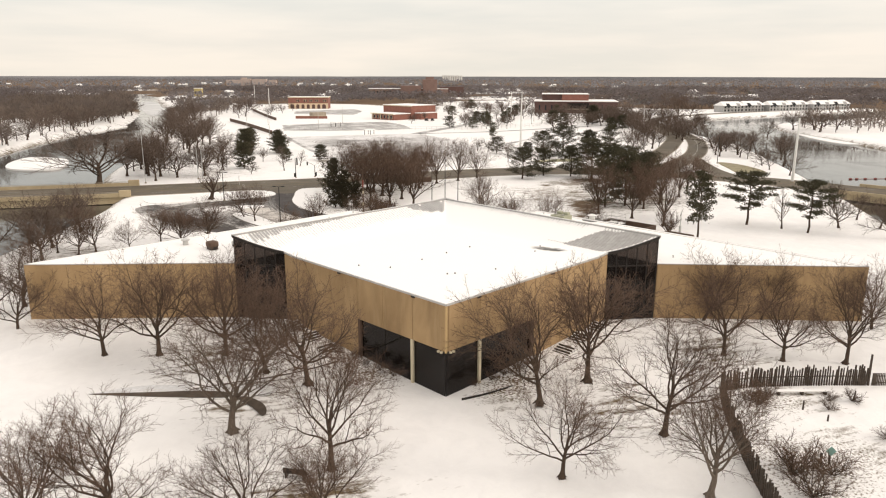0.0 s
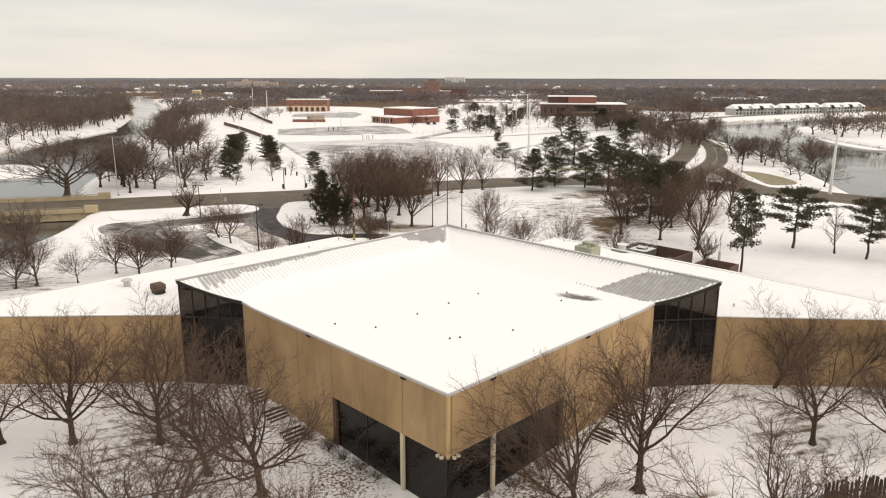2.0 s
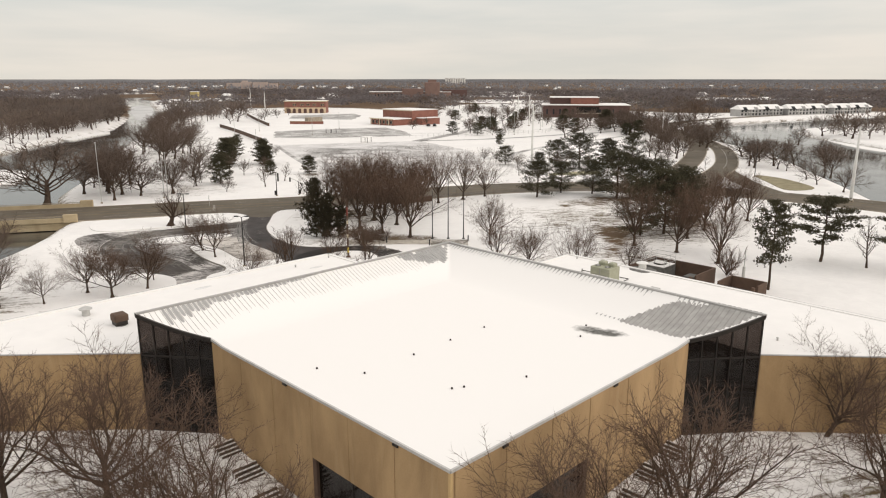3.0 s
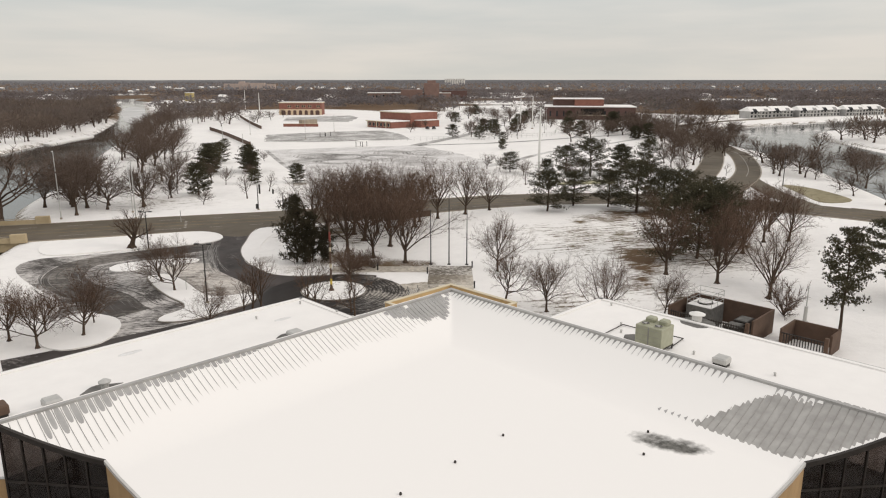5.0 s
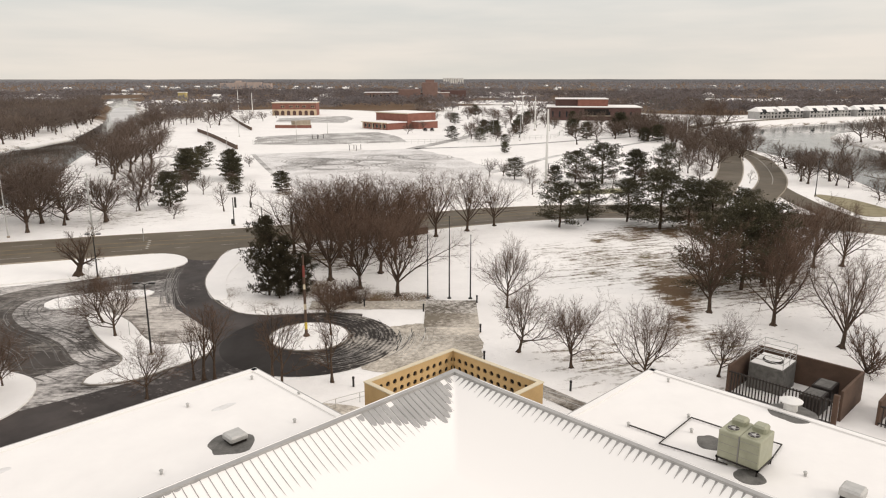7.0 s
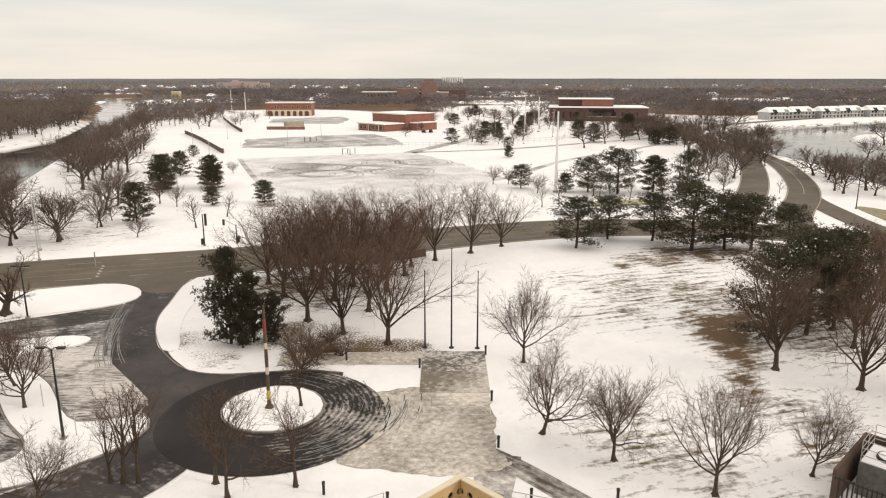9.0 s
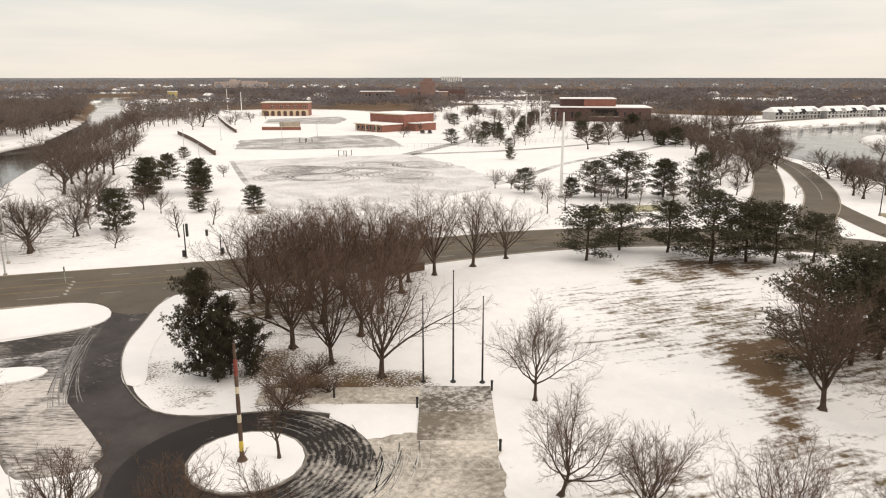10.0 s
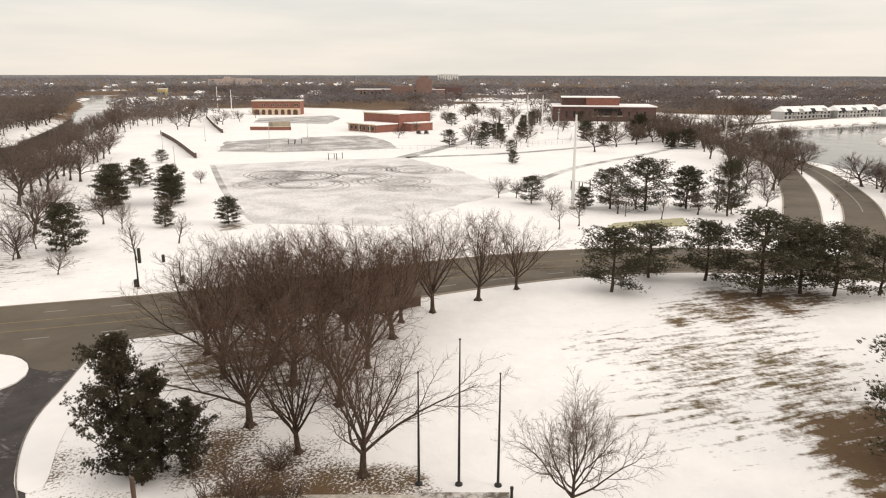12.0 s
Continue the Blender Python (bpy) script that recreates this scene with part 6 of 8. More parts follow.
row(V3, [(70.5, 93.5, 15.5), (76.5, 97.0, 15.5), (82, 99.5, 15.0), (66.5, 100.0, 15.0), (71, 86.5, 13.0), (78.5, 91.5, 13.5), (86.0, 96.0, 14), (90.5, 99.5, 12.5), (68.2, 107.0, 15), (74.5, 104.5, 15), (81.0, 104.0, 14.5), (72.5, 99.5, 15), (87.5, 102.5, 13)], 1.2)
row(V3, [(95.9, 99.4, 14.6), (103.9, 98.6, 13.6), (111.7, 98.1, 12.3)], 1.15)
row(FV, [(-40, 70, 9), (-21.5, 58, 9), (-44, 80, 8), (-25, 57, 8.5), (-12, 84, 9), (-10, 98, 10)], 1.2)
row(FV, [(-8, 92, 11), (-20, 84, 12), (-27, 74, 11), (0, 102, 10), (-36, 78, 9), (-32, 64, 11), (2, 110, 9)], 1.1)
# evergreens
row(["ragged0", "ragged1"], [(52.2, 88.8, 12.0), (54.2, 87.2, 8.8), (56.0, 85.8, 6.4), (52.4, 86.4, 6.2)], 0.72)
row(["pine0", "pine1"], [(120.5, 87.6, 9.6), (130.7, 87.7, 8.6), (135.3, 80.6, 9.3), (133.4, 71.9, 12.3), (138.7, 68.3, 10.4), (141.0, 64.3, 10.2), (146.0, 60.0, 8.5)], 1.25)
row(["umbrella0", "umbrella1"], [(101.8, 12.6, 11.6), (102.3, 0.7, 11.0)], 1.0)
row(["pine0", "pine1"], [(98.2, 44.8, 11.4), (103.0, 42.2, 13.2), (108.5, 41.5, 12.5)], 0.98)
row(V3, [(112.5, 43.0, 13.0)], 1.0)
row(["tallpine0"], [(79.0, 12.3, 14.0)], 0.62)
row(["slim0", "slim1"], [(103.0, 6.0, 8.3), (79.5, 153.5, 7.2), (90, 160, 6)])
row(["cone0", "cone1"], [(73.0, 167.5, 8.8), (97.1, 208.1, 9.9), (94.5, 204.0, 8.5), (112.5, 231.4, 7.8), (94.4, 175.3, 4.6), (108.7, 203.5, 9.0), (106.0, 198.0, 7.5), (104.9, 168.9, 5.8)], 1.15)
row(["pine0", "pine1"], [(140.5, 280.2, 4.5), (253.5, 249.8, 7.2), (285.2, 247.8, 6.0), (168.5, 139.6, 6.8), (252.0, 214.5, 5.0)], 1.3)
row(["cone0", "pine1"], [(176.2, 122.5, 9.7), (179.4, 115.5, 12.2), (188.7, 110.1, 9.9), (172.0, 127.0, 5.2)], 1.15)
# across the road
row(FS, [(47.7, 189.0, 12.9), (50.1, 167.9, 8.9), (44, 186, 9), (56.0, 161.0, 11.0), (38, 176, 12), (62, 178, 7.5), (64.9, 167.8, 4.6), (70.1, 173.7, 5.4), (67.3, 153.2, 4.0), (100, 187, 5)])
row(FV, [(66.0, 168.5, 9.6), (78.5, 192.3, 10.6), (86.6, 187.2, 7.5), (127.5, 225.6, 4.5), (87.6, 180.0, 5.6), (169.2, 150.4, 6.0), (172, 147, 5.5), (165, 131, 6), (172, 118, 6), (180, 118, 6.5), (184, 105, 6.5), (193, 104, 6), (190, 100, 7)])
row(FV, [(88 + 9.3 * k + tr.uniform(-3, 3), 258 + 20 * k + tr.uniform(-8, 8), tr.uniform(11, 14) - 0.4 * k) for k in range(15)], 1.1)
row(FV, [(112 + 9.6 * k + tr.uniform(-3, 3), 298 + 20 * k + tr.uniform(-5, 5), tr.uniform(11, 14) - 0.5 * k) for k in range(12)])
row(FS, [(128 + 10 * k + tr.uniform(-3, 3), 318 + 20 * k + tr.uniform(-5, 5), tr.uniform(9, 13)) for k in range(9)])
row(FV, [(222, 105, 7), (220, 109, 8), (228, 116, 9), (246, 122, 9), (240, 108, 8), (262, 128, 10), (278, 138, 10), (205, 98, 6)])
row(FS, [(268, 84, 9), (254, 74, 10), (240, 66, 9), (228, 52, 10), (214, 46, 11), (205, 50, 8), (222, 62, 7), (196, 44, 7), (248, 58, 10), (186, 34, 8), (262, 62, 9)])
row(FV, [(252 + 9.5 * k + tr.uniform(-3, 3), 113 + 7.4 * k + tr.uniform(2, 12), tr.uniform(7, 12)) for k in range(11)])
row(FS, [(342 + tr.gauss(0, 26), 192 + tr.gauss(0, 16), tr.uniform(9, 14)) for k in range(26)], 1.15)
row(FS, [(352 + tr.uniform(-25, 25), 150 + tr.uniform(-10, 12), tr.uniform(7, 10)) for k in range(10)], 1.2)
row(FS, [(440 + tr.uniform(-35, 40), 268 + tr.uniform(-22, 18), tr.uniform(7, 10)) for k in range(12)], 1.1)
row(FS, [(330 + tr.uniform(-70, 90), 255 + tr.uniform(-35, 60), tr.uniform(6, 10)) for k in range(26)])
row(["cone0", "pine0"], [(310 + tr.uniform(-60, 90), 240 + tr.uniform(-40, 50), tr.uniform(6, 9)) for k in range(3)], 1.2)
row(FS, [(30 + 10 * k + tr.uniform(-4, 4), 300 + 15 * k + tr.uniform(-6, 10), tr.uniform(11, 15)) for k in range(16)], 1.2)
row(FV, [(-5 - 7 * k + tr.uniform(-4, 4), 262 + tr.uniform(-20, 20) - 6 * k, tr.uniform(10, 14)) for k in range(8)])
row(FS, [(226.5, 436.5, 16), (236, 420, 10), (250, 440, 12), (212, 420, 12), (300, 486, 9), (270, 455, 8)])
row(FS, [(112, -2, 8), (118, -8, 7), (124, -2, 8), (108, -12, 7), (135, 6, 7)])
# trees along the near river bank and round the riverside roads
row(FV, [(47.6, 184.9, 15), (53.8, 185.1, 13.0), (43, 172, 13), (80.9, 224.1, 14.5), (88.7, 242.0, 12.1), (93.6, 251.3, 11.1), (91.6, 239.2, 14.3), (101.4, 262.6, 10.6), (104.7, 267.9, 11.5), (103.2, 257.5, 11.7), (122.2, 293.0, 10), (125.1, 297.2, 10.5), (130.6, 306.6, 11), (138.1, 320.9, 11), (85.6, 238.5, 13.2)], 1.1)
row(FS, [(47.7, 162.5, 11.3), (55.1, 159.7, 13.2), (73.8, 187.2, 10.5), (52, 191, 9), (76.9, 199.8, 6.8), (104.5, 253.0, 11.1)], 1.15)
row(FS, [(25.1, 163.1, 16.8)], 1.7)
row(FS, [(388.0, 104.1, 15), (378.3, 86.8, 14.7), (406.3, 86.6, 12.3), (323, 93.8, 9), (395, 95, 13)], 1.3)
row(FS, [(230.6, 106.0, 12.8), (290.6, 124.5, 8), (277.6, 116.5, 9.2), (269, 111.5, 7.7), (261.4, 130.5, 10.5), (369.8, 186.1, 14.5), (364.9, 170.2, 15.6), (464.6, 205, 12), (226.4, 76.3, 10.1), (253.7, 87.0, 8.7), (222.3, 72.9, 11.4), (240, 80, 9), (300, 130, 8.5), (310, 138, 8.5), (322, 148, 9), (345, 178, 12), (355, 190, 13), (330, 172, 11)], 1.25)
row(["pine0", "pine1"], [(186.8, 99.6, 12.5)], 0.9)
row(["cone0", "cone1"], [(341.0, 209.2, 12.2), (318.3, 173.6, 8.4), (292.2, 255.7, 8.1), (225.7, 192.0, 4.7), (313, 178, 7), (306, 252, 8), (322, 226, 9)], 1.25)
row(["young0", "young1"], [(149.6, 117.8, 6.7), (155.0, 116.8, 6.8), (170.8, 115.3, 5.3), (173.3, 108.0, 5.2), (211.8, 85.5, 4.2)], 1.1)
row(FV, [(45, 168, 13), (44, 176, 14), (49, 187, 14), (40, 160, 12), (55, 197, 13)], 1.2)
row(FS, [(224 + 8.5 * k + tr.uniform(-3, 3), 68 + 4.9 * k + tr.uniform(-3, 2), tr.uniform(8, 11)) for k in range(5)], 1.3)
row(FS, [(297.6, 134, 10), (297, 124.5, 9.5), (306, 127, 9), (309, 122.6, 8.5), (288, 142, 11), (285, 130, 10), (302, 131, 9.5), (281, 121, 9), (316, 127, 8), (255, 91, 10), (258, 87, 9.5)], 1.3)
row(FS, [(395 + tr.uniform(-40, 45), 232 + tr.uniform(-18, 14), tr.uniform(9, 13)) for k in range(4)], 1.25)
row(FS, [(400 + tr.uniform(-75, 70), 360 + tr.uniform(-55, 70), tr.uniform(7, 11)) for k in range(30)], 1.2)
row(["cone0", "pine0"], [(390 + tr.uniform(-60, 60), 340 + tr.uniform(-50, 60), tr.uniform(7, 10)) for k in range(7)], 1.2)
far_growth = thing("bare_tree_growth", "scattered leafless brown trees beyond the roads and river", "trees", "", "stuff")
for key, mt in (("trunk", BARK), ("crown", FARTWIG)):
    part(key, fast_mesh(key, np.concatenate(FAR_PARTS[key][0]), np.array(FAR_PARTS[key][1]), mt), None, far_growth)

# ---- poles, posts and signs ----
def flagpole(x, y, h):
    p = thing("flagpole", "tall dark flagpole without a flag in the snow", "flagpole", "flagpoles before the museum", at=pose(x, y, 0))
    part("pole", Geo().tube([(0, 0, 0), (0, 0, h * 0.5), (0, 0, h)], [0.11, 0.085, 0.045], 10), BLACKPOLE, p)
    part("base", Geo().tube([(0, 0, 0), (0, 0, 0.12), (0, 0, 0.2)], [0.3, 0.28, 0.13], 12), BLACKPOLE, p)
    part("finial", Geo().tube([(0, 0, h), (0, 0, h + 0.08), (0, 0, h + 0.16)], [0.05, 0.1, 0.03], 8), BLACKPOLE, p)


for x, y, h in ((67.3, 71.7, 9.1), (69.4, 69.5, 11.7), (71.4, 67.3, 9.1)):
    flagpole(x, y, h)


mast = thing("mast", "slim grey metal mast on a thicker post", "pole", at=pose(81.4, 17.2, 0))
part("post", Geo().tube([(0, 0, -0.1), (0, 0, 2.1), (0, 0, 2.16)], [0.24, 0.22, 0.1], 10), STEEL, mast)
part("pole", Geo().tube([(0, 0, 2.1), (0, 0, 4.8)], [0.075, 0.055], 8), STEEL, mast)
part("base", Geo().tube([(0, 0, -0.1), (0, 0, 0.12), (0, 0, 0.2)], [0.42, 0.40, 0.26], 10), STEEL, mast)


def bollard(x, y, h=1.1):
    b = thing("bollard", "black lighting bollard beside the path", "bollard", "path bollards", at=pose(x, y, 0))
    part("post", Geo().tube([(0, 0, -0.05), (0, 0, h * 0.8)], [0.11, 0.11], 10), BLACKPOLE, b)
    part("head", Geo().tube([(0, 0, h * 0.8), (0, 0, h * 0.82), (0, 0, h * 0.96), (0, 0, h)], [0.13, 0.135, 0.135, 0.06], 10), BLACKPOLE, b)


for x, y in ((62.9, 67.9), (62.4, 57.2), (56.2, 51.0), (56.5, 39.7), (41.7, 55.7), (58.6, 75.1), (70.7, 65.4), (49.9, 42.8), (44.2, 51.3), (52.0, 44.2)):
    bollard(x, y)


def street_lamp(x, y, h, yaw, label, arms=1, mat=None, reach=1.6, group="street lamps"):
    mat = mat or STEEL
    p = thing("street_lamp", label, "street lamp", group, at=pose(x, y, 0, 0, 0, yaw))
    part("pole", Geo().tube([(0, 0, 0), (0, 0, h * 0.5), (0, 0, h)], [0.13, 0.1, 0.07], 8), mat, p)
    part("base", Geo().box(-0.25, -0.25, -0.05, 0.25, 0.25, 0.35, 0.04), CONCRETE, p)
    for k in range(arms):
        s = 1 if k == 0 else -1
        part("arm", Geo().tube([(0, 0, h - 0.1), (s * reach * 0.6, 0, h + 0.1), (s * reach, 0, h + 0.12)], [0.05, 0.04, 0.04], 6), mat, p)
        part("lamp_head", Geo().box(min(s * reach, s * (reach + 0.7)), -0.18, h + 0.03, max(s * reach, s * (reach + 0.7)), 0.18, h + 0.2, 0.04), mat, p)


street_lamp(30.6, 78.1, 8.4, 135, "dark parking-lot lamp with two square heads", 2, BLACKPOLE, 0.5)
street_lamp(37.8, 115.0, 7.0, 135, "dark parking-lot lamp with two square heads", 2, BLACKPOLE, 0.5)
street_lamp(36, 157.5, 15.0, 250, "tall grey street lamp at the roadside", 1)
street_lamp(50.5, 154.5, 10.5, 250, "grey street lamp in the snowy verge", 1)
street_lamp(48.1, 146.6, 12.5, 250, "grey street lamp at the roadside", 1)
street_lamp(300, 150, 14.5, 200, "pale street lamp by the riverside road", 1, GALV)
street_lamp(189.2, 103.1, 9.0, 200, "dark grey lamp post before the riverside trees", 1, BLACKPOLE, 1.0)
street_lamp(199.9, 63.6, 9.5, 200, "grey lamp post beside the side road", 1, BLACKPOLE, 1.2)
street_lamp(262, 96, 9.0, 120, "pale street lamp by the riverside road", 1, GALV)
for x, y in ((285.6, 250.9), (300, 265), (316, 238), (340, 255), (275, 224)):
    street_lamp(x, y, 12.5, 200, "grey car-park lamp in the snow", 2, STEEL, 1.0, "car-park lamps")
for x, y in ((196, 300), (236, 330), (150, 300), (126, 238), (190, 345)):
    street_lamp(x, y, 9.5, 240, "thin grey lamp post in the snowy park", 1, STEEL, 1.0, "park lamp posts")


def pylon(x, y, h, label):
    p = thing("utility_pylon", label, "utility pole", "tall pale pylons", at=pose(x, y, 0, 0, 0, 40))
    part("mast", Geo().tube([(0, 0, 0), (0, 0, h * 0.5), (0, 0, h)], [0.42, 0.33, 0.2], 12), GALV, p)
    part("base", Geo().tube([(0, 0, 0), (0, 0, 0.5)], [0.75, 0.7], 12), CONCRETE, p)
    for z in (0.93, 0.84, 0.75):
        part("insulator_arm", Geo().tube([(0, 0, h * z), (1.1, 0, h * z + 0.25)], [0.07, 0.05], 6), GALV, p)


for x, y, h in ((336.8, 263.2, 19.5), (169.8, 128.6, 21.5), (352, 285, 19), (170.5, 27.8, 18.5), (348.8, 631.6, 19), (328.9, 571.1, 17.5)):
    pylon(x, y, h, "tall pale steel utility pylon")

# painted totem post on the round island
tp = thing("totem_post", "tall carved post painted in red, white and yellow bands", "totem pole", at=pose(46.3, 70.8, 0.15))
zz = 0.0
for hgt, mt, r in ((0.9, BROWNWALL, 0.27), (0.9, BRIGHTYELLOW, 0.25), (1.6, BROWNWALL, 0.24), (0.7, CREAM, 0.24), (1.8, BROWNWALL, 0.23), (0.6, CREAM, 0.22), (0.9, BROWNWALL, 0.22), (1.4, REDPAINT, 0.22), (1.3, BROWNWALL, 0.17)):
    part("band", Geo().tube([(0, 0, zz), (0, 0, zz + hgt * 0.5), (0, 0, zz + hgt - 0.02)], [r * 0.68, r * 0.74, r * 0.63], 10), mt, tp)
    zz += hgt
part("base", Geo().tube([(0, 0, -0.1), (0, 0, 0.3)], [0.5, 0.3], 12), BROWNWALL, tp)


def signal(x, y, h, yaw, arm):
    s = thing("traffic_signal", "dark traffic signal post at the junction", "traffic light", "traffic signals", at=pose(x, y, 0, 0, 0, yaw))
    part("post", Geo().tube([(0, 0, 0), (0, 0, h)], [0.13, 0.09], 10), BLACKPOLE, s)
    part("base", Geo().tube([(0, 0, 0), (0, 0, 0.25)], [0.3, 0.26], 10), CONCRETE, s)
    if arm:
        part("arm", Geo().tube([(0, 0, h - 0.2), (arm * 0.5, 0, h + 0.5), (arm, 0, h + 0.9)], [0.08, 0.06, 0.05], 8), STEEL, s)
    for dx, z in ((arm, h + 0.5),) if arm else ((0.5, h - 0.5), (0.5, h - 1.6)):
        hd = part("signal_head", Geo().box(dx - 0.2, -0.2, z - 0.55, dx + 0.2, 0.15, z + 0.55, 0.05), YELLOWBOX, s, "black signal head")
        for q in range(3):
            part("hood", Geo().tube([(dx, 0.15, z - 0.35 + q * 0.35), (dx, 0.38, z - 0.35 + q * 0.35)], [0.15, 0.14], 8), YELLOWBOX, hd)
    part("control_box", Geo().box(-0.55, -0.3, 0.3, -0.12, 0.3, 1.4, 0.04), BLACKPOLE, s)


signal(73.1, 137.0, 6.0, -40, 0)
signal(78.3, 134.5, 3.6, 140, 2.2)
sp = thing("traffic_sign", "small dark sign on a thin post in the median", "road sign", at=pose(53.4, 135.6, 0))
part("post", Geo().tube([(0, 0, -0.1), (0, 0, 2.6)], [0.06, 0.05], 6), STEEL, sp)
part("plate", Geo().box(-0.3, -0.03, 1.7, 0.3, 0.03, 2.5, 0.01).move(pose(0, 0, 0, 0, 0, 60)), BLACKPOLE, sp)
for x, y in ((31.3, 86.0), (31.6, 77.9)):
    st = thing("marker_stake", "thin grey marker stake in the snowy island", "stake", "marker stakes", at=pose(x, y, 0.15))
    part("post", Geo().tube([(0, 0, -0.1), (0, 0, 2.2)], [0.045, 0.035], 6), STEEL, st)
    part("cap", Geo().tube([(0, 0, 2.2), (0, 0, 2.28)], [0.05, 0.03], 6), STEEL, st)

# sign, teal diamond in the garden
sg = thing("garden_sign", "small teal diamond sign on a dark post", "sign", at=pose(12.7, -30.8, 0, 0, 0, -45))
part("post", Geo().box(-0.06, -0.05, 0, 0.06, 0.05, 1.15), FENCEWOOD, sg)
part("board", Geo().prism([(-0.42, 0.0), (0, -0.42), (0.42, 0.0), (0, 0.42)], -0.03, 0.03).move(pose(0, -0.09, 1.2, 90, 0, 0)), TEAL, sg)
part("post", Geo().box(-0.75, -0.06, 0, -0.6, 0.08, 1.0), FENCEWOOD, sg)
for x, y, h in ((21.3, -25.9, 0.9), (26.8, -28.7, 1.0), (20.5, -28.3, 0.6)):
    st = thing("garden_post", "short dark wooden post in the snow", "post", "garden posts", at=pose(x, y, 0))
    part("post", Geo().tube([(0, 0, -0.1), (0.04, 0, h)], [0.09, 0.07], 7), FENCEWOOD, st)


# ---- palisade of uneven poles ----
def palisade(pts, label, rails=True):
    f = thing("palisade_fence", label, "fence")
    line = spline(pts, 0.22)
    r = random.Random(len(line))
    for k, p in enumerate(line):
        h = r.uniform(1.55, 2.25)
        part("stake", Geo().tube([(p[0], p[1], -0.2), (p[0] + r.gauss(0, 0.05), p[1] + r.gauss(0, 0.05), h)], [r.uniform(0.08, 0.125), r.uniform(0.06, 0.10)], 5), FENCEWOOD, f)
    if rails:
        part("rail", Geo().tube([(*p, 1.0) for p in line[::4]] + [(*line[-1], 1.0)], [0.06] * (len(line[::4]) + 1), 5), FENCEWOOD, f)


palisade([(19.6, -18.8), (22.6, -20.4), (27.5, -24.6), (31.4, -28.4)], "dark palisade of uneven weathered poles")
gp = thing("gate_post", "tall dark post at the end of the palisade", "post", at=pose(31.6, -28.6, 0))
part("post", Geo().tube([(0, 0, -0.2), (0, 0, 1.8), (0.03, 0, 3.3)], [0.13, 0.12, 0.10], 7), FENCEWOOD, gp)
pk = thing("picket_fence", "low regular dark picket fence beyond the palisade", "fence")
run = spline([(31.8, -28.9), (36, -33), (41, -38)], 0.2)
for p in run:
    part("picket", Geo().box(-0.06, -0.015, -0.1, 0.06, 0.015, 1.35, 0.005).move(pose(p[0], p[1], 0, 0, 0, -45)), FENCEWOOD, pk)
for z in (0.35, 1.05):
    part("rail", ribbon(run, 0.03, z, 0.09, 0.05), FENCEWOOD, pk)
palisade([(19.4, -18.9), (16.2, -20.6), (12.2, -23.2), (7.6, -26.4), (3.2, -29.8), (-1, -33.5)], "curving dark palisade of weathered poles in snow")
bn = thing("log_bench", "snow-covered plank bench along the palisade", "bench")
part("seat", Geo().box(0, -0.25, 0.4, 7.5, 0.25, 0.48, 0.02).move(pose(21.0, -21.2, 0, 0, 0, -44)), SNOWM, bn)
for k in range(4):
    part("leg", Geo().box(0.3 + k * 2.3, -0.2, -0.05, 0.5 + k * 2.3, 0.2, 0.41).move(pose(21.0, -21.2, 0, 0, 0, -44)), FENCEWOOD, bn)
row(["bush0", "bush1"], [(9.0, -29.4, 3.2), (11.2, -31.5, 2.8), (7.0, -31.5, 3.0), (19.3, -22.6, 2.2), (21.2, -22.6, 2.0), (26.5, -28.6, 1.4), (23.0, -27.6, 1.3), (25.0, -27.0, 1.2), (20.6, -33.0, 1.5), (18.5, -35, 2)], 1.3)
row(["bush0", "bush1"], [(-0.9, 6.8, 1.1), (-1.0, 8.8, 1.3), (-0.9, 11.0, 1.2), (-1.1, 13.0, 1.5), (5.6, -1.0, 1.2), (7.4, -1.1, 1.3), (9.4, -1.2, 1.6), (11.2, -1.3, 1.6), (3.4, -0.9, 0.9), (-1.4, 15.8, 1.3), (31.0, 38.4, 1.6), (30.0, 36.4, 1.8), (38.4, 30.6, 1.6), (36.4, 30.0, 1.7)], 1.2)


# ---- mechanical yards behind the right wing ----
def yard(x0, y0, x1, y1, h, label):
    yd = thing("screen_enclosure", label, "enclosure", "mechanical yards")
    part("screen_wall", Geo().box(x1 - 0.25, y0, -0.1, x1, y1, h, 0.03), BROWNWALL, yd)
    part("screen_wall", Geo().box(x0 + 0.1, y1 - 0.25, -0.1, x1 - 0.26, y1, h, 0.03), BROWNWALL, yd)
    part("screen_wall", Geo().box(x0 + 1.5, y0, -0.1, x1 - 0.26, y0 + 0.25, h, 0.03), BROWNWALL, yd)
    part("post", Geo().box(x0, y0 - 0.02, -0.1, x0 + 0.4, y0 + 0.4, h + 0.05, 0.03), BROWNWALL, yd)
    k, y = 0, y0 + 0.5
    pk = Geo().box(-0.05, -0.05, 0.05, 0.05, 0.05, h * 0.84).mesh("picket", DARKMETAL)
    while y < y1 - 0.3:
        o = part("picket", pk, None, yd)
        o.matrix_basis = pose(x0 + 0.1, y, 0)
        y += 0.3
    for z in (0.25, h * 0.78):
        part("rail", Geo().box(x0 + 0.03, y0 + 0.3, z, x0 + 0.17, y1 - 0.2, z + 0.1), DARKMETAL, yd)
    return yd


